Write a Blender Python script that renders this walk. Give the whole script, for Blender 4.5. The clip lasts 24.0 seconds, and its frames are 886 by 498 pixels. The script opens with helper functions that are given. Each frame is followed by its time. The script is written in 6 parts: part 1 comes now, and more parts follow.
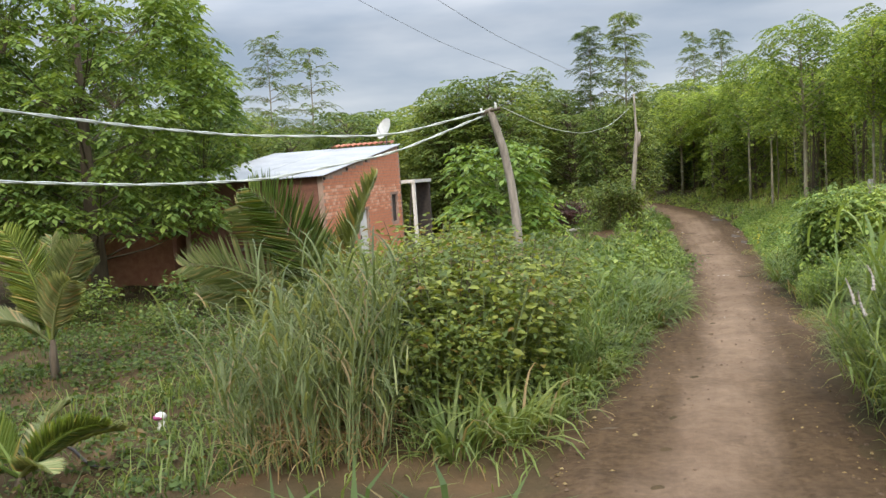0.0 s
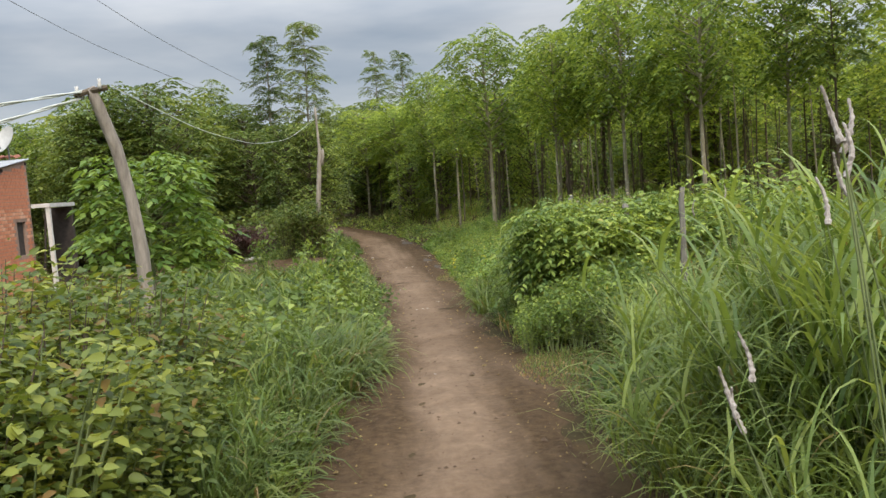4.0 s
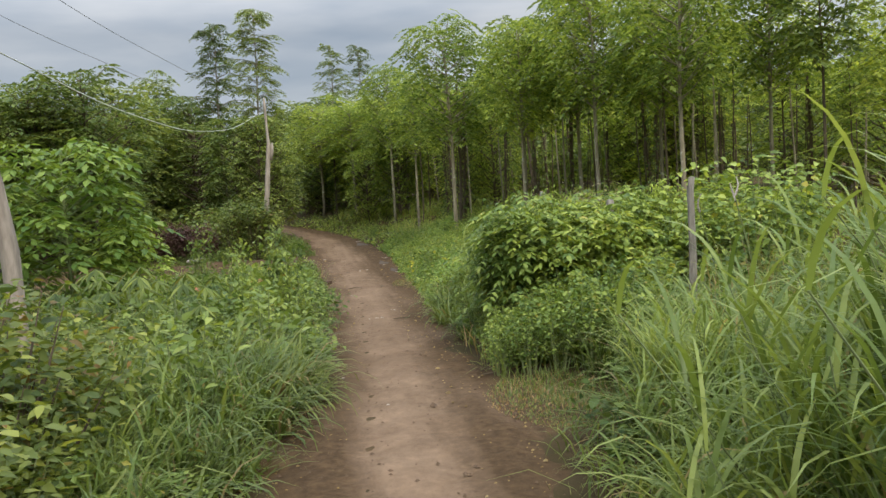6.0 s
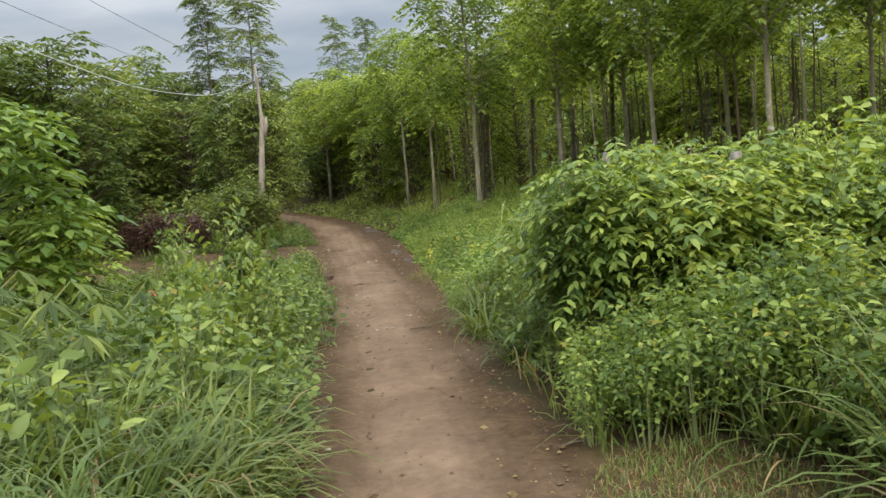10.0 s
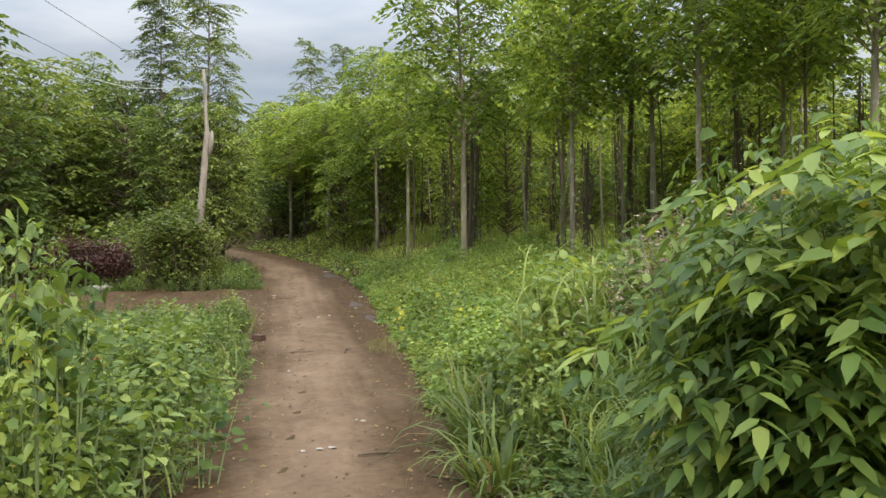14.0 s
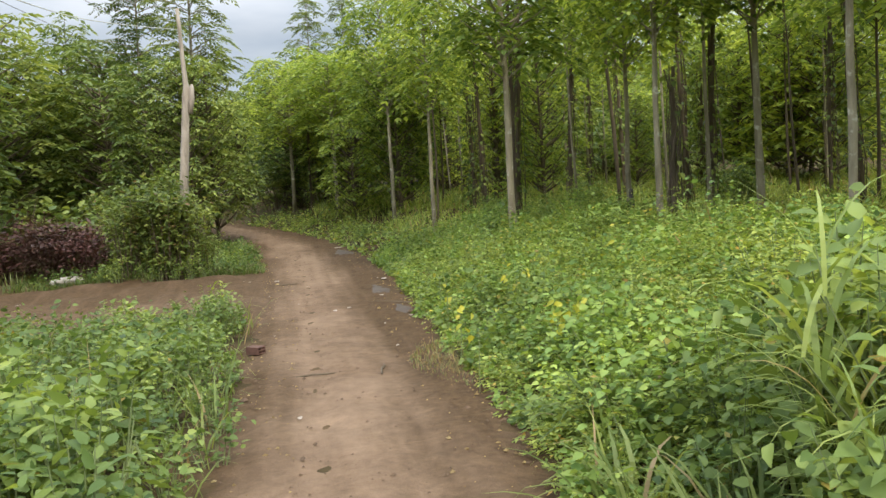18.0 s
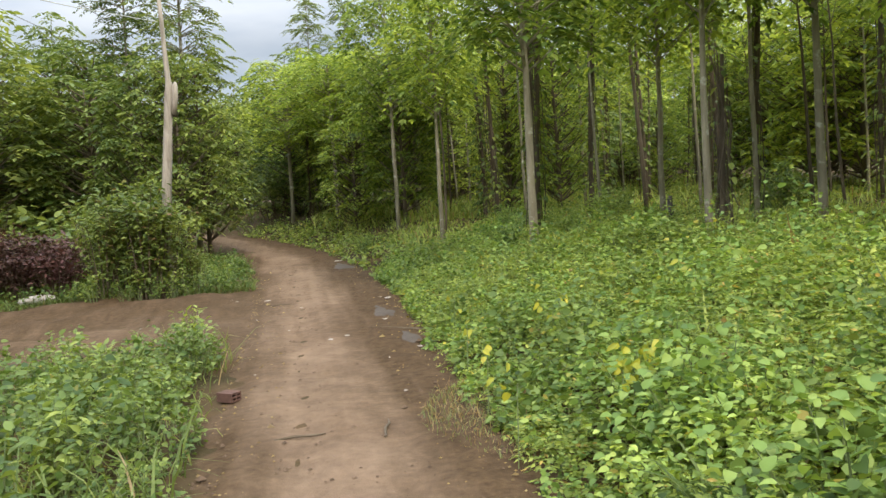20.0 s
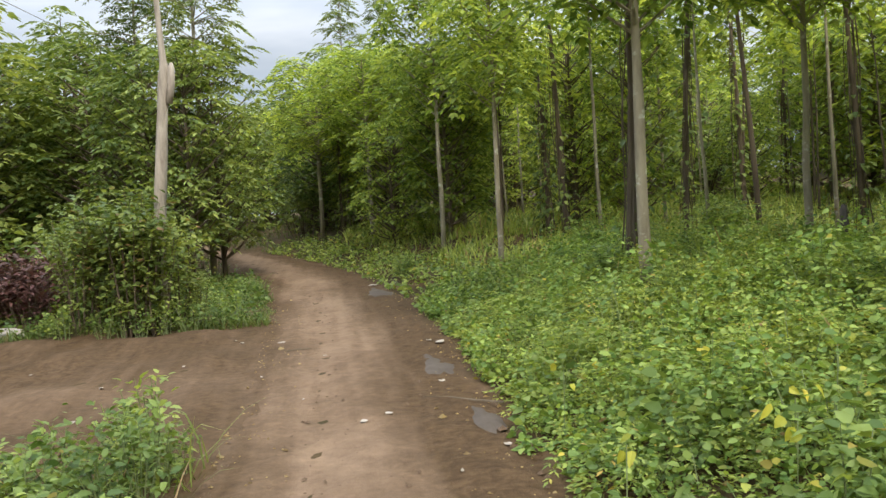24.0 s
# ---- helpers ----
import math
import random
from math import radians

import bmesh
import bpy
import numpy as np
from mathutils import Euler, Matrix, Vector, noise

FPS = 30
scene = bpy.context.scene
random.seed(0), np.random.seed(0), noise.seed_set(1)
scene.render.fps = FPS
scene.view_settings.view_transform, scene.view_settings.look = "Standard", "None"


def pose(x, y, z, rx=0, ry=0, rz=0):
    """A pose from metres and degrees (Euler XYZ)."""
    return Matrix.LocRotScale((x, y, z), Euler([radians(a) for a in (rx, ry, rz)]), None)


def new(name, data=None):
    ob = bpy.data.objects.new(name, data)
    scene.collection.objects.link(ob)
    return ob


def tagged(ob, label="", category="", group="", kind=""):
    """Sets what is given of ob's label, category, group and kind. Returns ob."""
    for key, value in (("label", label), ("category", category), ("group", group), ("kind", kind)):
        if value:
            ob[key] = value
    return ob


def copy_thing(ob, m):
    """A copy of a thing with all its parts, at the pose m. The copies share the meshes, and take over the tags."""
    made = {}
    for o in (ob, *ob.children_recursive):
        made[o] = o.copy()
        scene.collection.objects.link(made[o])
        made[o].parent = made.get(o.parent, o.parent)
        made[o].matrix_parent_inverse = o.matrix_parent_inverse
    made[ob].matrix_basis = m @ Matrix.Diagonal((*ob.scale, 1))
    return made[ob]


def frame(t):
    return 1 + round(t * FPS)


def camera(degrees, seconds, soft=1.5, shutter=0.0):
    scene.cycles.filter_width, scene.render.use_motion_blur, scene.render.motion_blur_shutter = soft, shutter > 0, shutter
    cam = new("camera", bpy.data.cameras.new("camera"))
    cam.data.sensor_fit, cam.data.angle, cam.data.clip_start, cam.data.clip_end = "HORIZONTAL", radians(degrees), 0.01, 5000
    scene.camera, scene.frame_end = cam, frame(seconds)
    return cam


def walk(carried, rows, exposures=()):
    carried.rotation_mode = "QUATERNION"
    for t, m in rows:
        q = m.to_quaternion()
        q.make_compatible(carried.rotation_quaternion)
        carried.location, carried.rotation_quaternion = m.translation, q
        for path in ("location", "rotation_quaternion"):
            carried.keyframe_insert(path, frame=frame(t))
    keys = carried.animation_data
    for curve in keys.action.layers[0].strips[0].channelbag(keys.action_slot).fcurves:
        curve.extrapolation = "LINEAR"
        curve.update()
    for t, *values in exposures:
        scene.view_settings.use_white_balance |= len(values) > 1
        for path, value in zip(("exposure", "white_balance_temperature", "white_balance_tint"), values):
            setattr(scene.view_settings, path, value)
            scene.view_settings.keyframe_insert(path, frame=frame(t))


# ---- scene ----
cam = camera(56.6, 24.0)
METRES, EYE, TILT, LEAN, TURN = 20.0, 1.55, 0.0, 0.0, 14.4
ROWS = [
    (0.0, 0.0, 0.0, 0.0, -0.34, -4.97, 3.88),
    (0.5, 0.0053, 0.0242, -0.0004, -7.66, -4.73, 4.15),
    (1.0, 0.01, 0.0463, -0.0011, -14.14, -3.69, 4.16),
    (1.5, 0.0173, 0.069, -0.0026, -17.19, -4.15, 4.0),
    (3.5, 0.035, 0.1418, -0.0083, -21.44, -5.02, 4.5),
    (4.0, 0.0433, 0.1604, -0.0088, -21.77, -4.73, 4.14),
    (4.5, 0.0515, 0.1793, -0.0116, -25.01, -4.57, 3.77),
    (5.0, 0.061, 0.1987, -0.013, -25.19, -5.07, 3.68),
    (5.5, 0.0666, 0.218, -0.0149, -25.42, -5.45, 3.33),
    (6.0, 0.0736, 0.2348, -0.0158, -24.66, -4.77, 3.54),
    (6.5, 0.0807, 0.2531, -0.0169, -24.79, -4.31, 3.61),
    (7.0, 0.0882, 0.2717, -0.018, -27.76, -3.66, 3.09),
    (7.5, 0.0966, 0.2916, -0.0199, -27.66, -4.95, 2.69),
    (8.0, 0.1029, 0.3102, -0.0218, -28.26, -5.11, 3.87),
    (8.5, 0.1108, 0.3285, -0.023, -27.29, -5.51, 4.44),
    (9.0, 0.1169, 0.349, -0.025, -26.6, -5.44, 4.97),
    (9.5, 0.1242, 0.3693, -0.0275, -24.28, -5.89, 5.53),
    (11.5, 0.1632, 0.4505, -0.0324, -23.96, -4.91, 3.84),
    (12.0, 0.1737, 0.472, -0.0332, -24.04, -4.88, 4.44),
    (12.5, 0.1818, 0.4944, -0.0355, -25.61, -4.56, 4.82),
    (13.0, 0.1896, 0.5172, -0.0367, -24.45, -4.33, 3.92),
    (13.5, 0.1956, 0.5415, -0.0393, -26.7, -2.55, 2.21),
    (14.0, 0.2031, 0.5649, -0.0403, -25.73, -2.39, 0.91),
    (14.5, 0.2063, 0.5878, -0.042, -24.98, -3.01, 1.33),
    (15.0, 0.2131, 0.6083, -0.0425, -24.66, -3.7, 2.62),
    (15.5, 0.2161, 0.6285, -0.0426, -24.92, -3.7, 3.78),
    (16.0, 0.2226, 0.6494, -0.0431, -27.47, -3.07, 4.19),
    (16.5, 0.2284, 0.6694, -0.042, -26.02, -3.46, 5.02),
    (17.0, 0.2334, 0.6891, -0.0445, -26.96, -4.8, 4.47),
    (17.5, 0.241, 0.7057, -0.0455, -26.17, -4.71, 3.5),
    (18.0, 0.2473, 0.723, -0.0461, -25.48, -4.72, 3.6),
    (18.5, 0.2541, 0.7413, -0.0463, -25.85, -4.49, 3.92),
    (20.5, 0.2812, 0.8123, -0.0482, -25.16, -4.06, 3.71),
    (21.0, 0.2879, 0.8302, -0.049, -27.34, -4.57, 3.68),
    (21.5, 0.2957, 0.8469, -0.049, -25.94, -5.15, 4.07),
    (22.0, 0.3011, 0.8655, -0.0499, -26.99, -4.56, 4.07),
    (22.5, 0.3071, 0.8839, -0.0497, -25.89, -3.17, 3.87),
    (23.0, 0.3117, 0.902, -0.0493, -22.88, -2.81, 3.92),
    (23.5, 0.3149, 0.9214, -0.0499, -23.63, -2.79, 3.53),
    (24.0, 0.3204, 0.9411, -0.0501, -22.97, -2.9, 3.64),
]
walk(cam, [(t, pose(0, 0, EYE, TILT, LEAN, TURN) @ pose(METRES * x, METRES * y, METRES * z, 90 + pitch, roll, yaw)) for t, x, y, z, yaw, pitch, roll in ROWS],
     [(0.0, -0.08, 6750, 11.5), (1.0, -0.28, 6750, 11.5), (4.0, -0.28, 6950, 11.5), (5.0, -0.26, 6950, 11.5), (7.0, -0.36, 6950, 11.5), (9.0, -0.20, 6950, 11.5), (13.0, -0.16, 6950, 11.5), (15.0, 0.01, 6950, 11.5), (18.0, 0.10, 6950, 11.5), (22.0, 0.15, 6950, 11.5), (24.0, 0.12, 6950, 11.5)])

# ---- world, sun ----
world = bpy.data.worlds.new("overcast_sky")
scene.world = world
world.use_nodes = True
wn, wl = world.node_tree.nodes, world.node_tree.links
wn.clear()
w_out = wn.new("ShaderNodeOutputWorld")
w_bg = wn.new("ShaderNodeBackground")
w_bg.inputs["Strength"].default_value = 1.35
w_sky = wn.new("ShaderNodeTexSky")
w_sky.sky_type = "NISHITA"
w_sky.sun_disc = False
w_sky.sun_elevation, w_sky.sun_rotation = radians(44), radians(168)
w_dim = wn.new("ShaderNodeMixRGB")
w_dim.blend_type = "MULTIPLY"
w_dim.inputs[0].default_value = 1.0
w_dim.inputs[2].default_value = (0.07, 0.07, 0.07, 1)
wl.new(w_sky.outputs[0], w_dim.inputs[1])
w_co = wn.new("ShaderNodeTexCoord")
w_map = wn.new("ShaderNodeMapping")
w_map.inputs["Scale"].default_value = (1.6, 1.6, 7.0)
w_map.inputs["Rotation"].default_value = (0.12, 0.1, 0.5)
w_noise = wn.new("ShaderNodeTexNoise")
w_noise.inputs["Scale"].default_value = 1.5
w_noise.inputs["Detail"].default_value = 5.0
w_noise.inputs["Roughness"].default_value = 0.5
wl.new(w_co.outputs["Generated"], w_map.inputs[0])
wl.new(w_map.outputs[0], w_noise.inputs["Vector"])
w_ramp = wn.new("ShaderNodeValToRGB")
w_ramp.color_ramp.elements[0].position, w_ramp.color_ramp.elements[1].position = 0.36, 0.62
w_ramp.color_ramp.elements[0].color = (0.305, 0.385, 0.50, 1)
w_ramp.color_ramp.elements[1].color = (0.62, 0.675, 0.75, 1)
wl.new(w_noise.outputs[0], w_ramp.inputs[0])
w_mix = wn.new("ShaderNodeMixRGB")
w_mix.inputs[0].default_value = 0.8
wl.new(w_dim.outputs[0], w_mix.inputs[1])
wl.new(w_ramp.outputs[0], w_mix.inputs[2])
# an overcast sky is about three times as bright overhead as near the horizon
w_sep = wn.new("ShaderNodeSeparateXYZ")
wl.new(w_co.outputs["Generated"], w_sep.inputs[0])
w_rise = wn.new("ShaderNodeMapRange")
w_rise.inputs["From Min"].default_value, w_rise.inputs["From Max"].default_value = 0.18, 1.0
w_rise.inputs["To Min"].default_value, w_rise.inputs["To Max"].default_value = 0.95, 5.0
wl.new(w_sep.outputs[2], w_rise.inputs["Value"])
w_mul = wn.new("ShaderNodeMixRGB")
w_mul.blend_type = "MULTIPLY"
w_mul.inputs[0].default_value = 1.0
wl.new(w_mix.outputs[0], w_mul.inputs[1])
wl.new(w_rise.outputs[0], w_mul.inputs[2])
wl.new(w_mul.outputs[0], w_bg.inputs[0])
wl.new(w_bg.outputs[0], w_out.inputs[0])

sun_data = bpy.data.lights.new("sun", "SUN")
sun_data.energy, sun_data.angle, sun_data.color = 3.0, radians(18), (1.0, 0.96, 0.9)
sun = new("sun", sun_data)
sun.matrix_world = pose(0, 0, 30, 46, 0, 12)


# ---- materials ----
def shader(name):
    m = bpy.data.materials.new(name)
    m.use_nodes = True
    n, l = m.node_tree.nodes, m.node_tree.links
    return m, n, l, n["Principled BSDF"]


def ramp(n, stops):
    r = n.new("ShaderNodeValToRGB")
    e = r.color_ramp.elements
    while len(e) < len(stops):
        e.new(0.5)
    for i, (p, c) in enumerate(stops):
        e[i].position, e[i].color = p, (*c, 1)
    return r


def bump(n, l, b, height, strength, distance=0.02):
    k = n.new("ShaderNodeBump")
    k.inputs["Strength"].default_value, k.inputs["Distance"].default_value = strength, distance
    l.new(height, k.inputs["Height"])
    l.new(k.outputs[0], b.inputs["Normal"])


def noise_tex(n, l, scale, detail=4.0, rough=0.55, stretch=None):
    co = n.new("ShaderNodeTexCoord")
    t = n.new("ShaderNodeTexNoise")
    t.inputs["Scale"].default_value, t.inputs["Detail"].default_value, t.inputs["Roughness"].default_value = scale, detail, rough
    if stretch:
        mp = n.new("ShaderNodeMapping")
        mp.inputs["Scale"].default_value = stretch
        l.new(co.outputs["Object"], mp.inputs[0])
        l.new(mp.outputs[0], t.inputs["Vector"])
    else:
        l.new(co.outputs["Object"], t.inputs["Vector"])
    return t


def mixer(n, l, a, b, fac, mode="MIX"):
    m = n.new("ShaderNodeMixRGB")
    m.blend_type = mode
    for sock, v in ((m.inputs[0], fac), (m.inputs[1], a), (m.inputs[2], b)):
        if isinstance(v, (int, float)):
            sock.default_value = v
        elif isinstance(v, tuple):
            sock.default_value = (*v, 1)
        else:
            l.new(v, sock)
    return m.outputs[0]


def leaf_mat(name, dark, mid, light, odd=None, odd_part=0.03, gloss=0.45, through_light=0.34):
    """Leaf surface: a colour for each leaf, a shift for each plant, light coming through."""
    m, n, l, b = shader(name)
    geo = n.new("ShaderNodeNewGeometry")
    stops = [(0.0, dark), (0.5, mid), (1.0 if not odd else 1.0 - odd_part - 0.01, light)]
    if odd:
        stops.append((1.0 - odd_part, odd))
    r = ramp(n, stops)
    l.new(geo.outputs["Random Per Island"], r.inputs[0])
    info = n.new("ShaderNodeObjectInfo")
    hsv = n.new("ShaderNodeHueSaturation")
    mr = n.new("ShaderNodeMapRange")
    mr.inputs["To Min"].default_value, mr.inputs["To Max"].default_value = 0.66, 1.3
    l.new(info.outputs["Random"], mr.inputs["Value"])
    l.new(mr.outputs[0], hsv.inputs["Value"])
    mh = n.new("ShaderNodeMapRange")
    mh.inputs["To Min"].default_value, mh.inputs["To Max"].default_value = 0.515, 0.485
    l.new(info.outputs["Random"], mh.inputs["Value"])
    l.new(mh.outputs[0], hsv.inputs["Hue"])
    patch = noise_tex(n, l, 0.8, 2.0)
    l.new(mixer(n, l, r.outputs[0], mixer(n, l, r.outputs[0], (1.25, 1.15, 0.8), 1.0, "MULTIPLY"), patch.outputs[0]), hsv.inputs["Color"])
    l.new(hsv.outputs[0], b.inputs["Base Color"])
    b.inputs["Roughness"].default_value = gloss
    b.inputs["Specular IOR Level"].default_value = 0.22
    tr = n.new("ShaderNodeBsdfTranslucent")
    l.new(mixer(n, l, hsv.outputs[0], (1.95, 1.75, 0.85), 1.0, "MULTIPLY"), tr.inputs["Color"])
    mx = n.new("ShaderNodeMixShader")
    mx.inputs[0].default_value = through_light
    l.new(b.outputs[0], mx.inputs[1])
    l.new(tr.outputs[0], mx.inputs[2])
    l.new(mx.outputs[0], n["Material Output"].inputs["Surface"])
    return m


def bark_mat(name, dark, light, spots=None, scale=9.0):
    m, n, l, b = shader(name)
    t = noise_tex(n, l, scale, 6.0, 0.65, (1, 1, 0.18))
    r = ramp(n, [(0.3, dark), (0.7, light)])
    l.new(t.outputs[0], r.inputs[0])
    col = r.outputs[0]
    if spots:
        s = noise_tex(n, l, 6.0, 3.0)
        sr = ramp(n, [(0.58, (0, 0, 0)), (0.66, (1, 1, 1))])
        l.new(s.outputs[0], sr.inputs[0])
        col = mixer(n, l, col, spots, sr.outputs[0])
    l.new(col, b.inputs["Base Color"])
    b.inputs["Roughness"].default_value = 0.9
    bump(n, l, b, t.outputs[0], 0.6, 0.02)
    return m


M_TREE = leaf_mat("leaves_plantation", (0.070, 0.122, 0.041), (0.172, 0.248, 0.074), (0.315, 0.388, 0.112), None, 0.03, 0.5, 0.5)
M_TREE_NEAR = leaf_mat("leaves_plantation_edge", (0.066, 0.119, 0.041), (0.164, 0.243, 0.073), (0.306, 0.385, 0.112), None, 0.03, 0.5, 0.5)
M_SHADE = leaf_mat("leaves_shade_tree", (0.062, 0.116, 0.036), (0.120, 0.192, 0.056), (0.195, 0.278, 0.080), None, 0.03, 0.5, 0.36)
M_TREE_DARK = leaf_mat("leaves_dark", (0.052, 0.092, 0.033), (0.116, 0.171, 0.058), (0.208, 0.268, 0.088))
M_TREE_YOUNG = leaf_mat("leaves_young", (0.076, 0.134, 0.037), (0.142, 0.218, 0.053), (0.228, 0.300, 0.075))
M_SAPLING = leaf_mat("leaves_sapling", (0.105, 0.185, 0.050), (0.205, 0.305, 0.078), (0.325, 0.425, 0.120))
M_BUSH = leaf_mat("leaves_bush", (0.066, 0.120, 0.036), (0.148, 0.224, 0.062), (0.275, 0.355, 0.100), (0.30, 0.29, 0.07), 0.012)
M_BUSH_YELLOW = leaf_mat("leaves_bush_yellowing", (0.058, 0.094, 0.027), (0.124, 0.168, 0.045), (0.220, 0.260, 0.068), (0.180, 0.125, 0.045), 0.05)
M_HERB = leaf_mat("leaves_herb", (0.066, 0.118, 0.038), (0.132, 0.200, 0.060), (0.225, 0.298, 0.095), (0.270, 0.230, 0.065), 0.012)
M_VINE = leaf_mat("leaves_ground_vine", (0.084, 0.155, 0.050), (0.182, 0.286, 0.082), (0.310, 0.410, 0.125), (0.460, 0.400, 0.090), 0.006)
M_OLIVE = leaf_mat("leaves_olive", (0.052, 0.086, 0.029), (0.108, 0.156, 0.048), (0.205, 0.258, 0.080), (0.15, 0.10, 0.055), 0.03)
M_POST = bark_mat("weathered_split_post", (0.075, 0.065, 0.05), (0.30, 0.275, 0.225), None, 22.0)
M_YELLOW = leaf_mat("leaves_fading_yellow", (0.20, 0.24, 0.045), (0.31, 0.33, 0.055), (0.43, 0.42, 0.085))
M_GRASS_PALE = leaf_mat("grass_blades_pale", (0.115, 0.155, 0.070), (0.190, 0.240, 0.105), (0.275, 0.310, 0.155), (0.300, 0.240, 0.150), 0.03, 0.4)
M_FLOOR = leaf_mat("grass_blades_wood_floor", (0.106, 0.168, 0.052), (0.190, 0.268, 0.081), (0.295, 0.360, 0.128), (0.240, 0.190, 0.110), 0.08, 0.5)
M_WEED = leaf_mat("leaves_feathery_weed", (0.105, 0.165, 0.050), (0.200, 0.270, 0.072), (0.320, 0.380, 0.110), (0.42, 0.30, 0.10), 0.015)
M_GRASS = leaf_mat("grass_blades", (0.066, 0.105, 0.034), (0.114, 0.165, 0.054), (0.178, 0.222, 0.082), (0.240, 0.190, 0.110), 0.06, 0.4)
M_GRASS_BLUE = leaf_mat("grass_blades_tall", (0.081, 0.131, 0.042), (0.145, 0.212, 0.066), (0.232, 0.296, 0.108), (0.270, 0.225, 0.105), 0.02, 0.36)
M_REED = leaf_mat("grass_blades_reed", (0.080, 0.110, 0.050), (0.130, 0.168, 0.076), (0.200, 0.225, 0.118), (0.240, 0.190, 0.120), 0.12, 0.4)
M_DRY = leaf_mat("dry_grass", (0.120, 0.083, 0.045), (0.225, 0.165, 0.090), (0.315, 0.255, 0.150))
M_YARD = leaf_mat("short_yard_grass", (0.036, 0.068, 0.020), (0.066, 0.108, 0.032), (0.105, 0.148, 0.048), (0.16, 0.12, 0.06), 0.05, 0.5)
M_DEAD = leaf_mat("dead_grey_creeper", (0.125, 0.105, 0.074), (0.235, 0.203, 0.150), (0.350, 0.315, 0.250), None, 0.03, 0.7, 0.15)
M_PURPLE = leaf_mat("leaves_purple", (0.042, 0.021, 0.023), (0.072, 0.034, 0.035), (0.125, 0.066, 0.064), None, 0.03, 0.4, 0.15)
M_PALM = leaf_mat("palm_leaflets", (0.080, 0.130, 0.035), (0.140, 0.200, 0.055), (0.220, 0.280, 0.085), (0.380, 0.330, 0.140), 0.04, 0.35)
M_PALM_PALE = leaf_mat("palm_leaflets_pale", (0.115, 0.155, 0.065), (0.180, 0.220, 0.110), (0.265, 0.285, 0.165), (0.36, 0.29, 0.16), 0.06, 0.35)
M_BARK = bark_mat("bark_grey_brown", (0.160, 0.134, 0.086), (0.350, 0.305, 0.208), (0.47, 0.45, 0.35))
M_BARK_DARK = bark_mat("bark_dark", (0.058, 0.042, 0.026), (0.150, 0.112, 0.070))
M_SNAG = bark_mat("bare_dead_wood", (0.19, 0.158, 0.118), (0.41, 0.358, 0.285), None, 14.0)
M_POLE = bark_mat("weathered_pole_wood", (0.17, 0.14, 0.11), (0.42, 0.36, 0.30), None, 16.0)
M_STEM = bark_mat("green_stems", (0.11, 0.15, 0.055), (0.22, 0.26, 0.105))
M_CREEPER = bark_mat("dry_brown_creeper", (0.062, 0.046, 0.03), (0.155, 0.118, 0.078))
M_CHAR = bark_mat("charred_wood", (0.02, 0.018, 0.016), (0.12, 0.10, 0.085))

# soil of the verges
M_SOIL, n, l, b = shader("dark_leafy_soil")
t1, t2 = noise_tex(n, l, 1.3, 5.0), noise_tex(n, l, 30.0, 4.0, 0.7)
r1 = ramp(n, [(0.3, (0.044, 0.036, 0.016)), (0.5, (0.075, 0.052, 0.026)), (0.72, (0.125, 0.076, 0.038))])
l.new(t1.outputs[0], r1.inputs[0])
l.new(mixer(n, l, r1.outputs[0], t2.outputs[0], 0.35, "OVERLAY"), b.inputs["Base Color"])
b.inputs["Roughness"].default_value = 0.95
b.inputs["Specular IOR Level"].default_value = 0.1
bump(n, l, b, t2.outputs[0], 0.6, 0.03)

# packed earth of the track: a pale worn crown between darker, damper margins
M_EARTH, n, l, b = shader("packed_reddish_earth")
big, fine, grit = noise_tex(n, l, 0.9, 5.0, 0.6), noise_tex(n, l, 14.0, 6.0, 0.7), noise_tex(n, l, 90.0, 3.0, 0.6)
streak = noise_tex(n, l, 5.0, 4.0, 0.6, (1.0, 0.12, 1.0))
worn = n.new("ShaderNodeAttribute")
worn.attribute_name = "worn"
wm = n.new("ShaderNodeMath")
wm.operation = "ADD"
ws = n.new("ShaderNodeMath")
ws.operation = "MULTIPLY_ADD"
l.new(streak.outputs[0], ws.inputs[0])
ws.inputs[1].default_value, ws.inputs[2].default_value = 1.1, -0.55
l.new(worn.outputs["Fac"], wm.inputs[0])
l.new(ws.outputs[0], wm.inputs[1])
wr = ramp(n, [(0.0, (0, 0, 0)), (1.0, (1, 1, 1))])
l.new(wm.outputs[0], wr.inputs[0])
pale = ramp(n, [(0.3, (0.158, 0.103, 0.064)), (0.7, (0.222, 0.150, 0.097))])
l.new(big.outputs[0], pale.inputs[0])
damp = ramp(n, [(0.3, (0.060, 0.036, 0.018)), (0.7, (0.100, 0.063, 0.033))])
l.new(fine.outputs[0], damp.inputs[0])
earth = mixer(n, l, damp.outputs[0], pale.outputs[0], wr.outputs[0])
earth = mixer(n, l, earth, fine.outputs[0], 0.4, "OVERLAY")
blot = noise_tex(n, l, 3.2, 6.0, 0.65)
earth = mixer(n, l, earth, blot.outputs[0], 0.45, "OVERLAY")
earth = mixer(n, l, earth, grit.outputs[0], 0.22, "OVERLAY")
l.new(earth, b.inputs["Base Color"])
b.inputs["Roughness"].default_value = 0.9
b.inputs["Specular IOR Level"].default_value = 0.12
bump(n, l, b, mixer(n, l, fine.outputs[0], grit.outputs[0], 0.35), 0.8, 0.03)


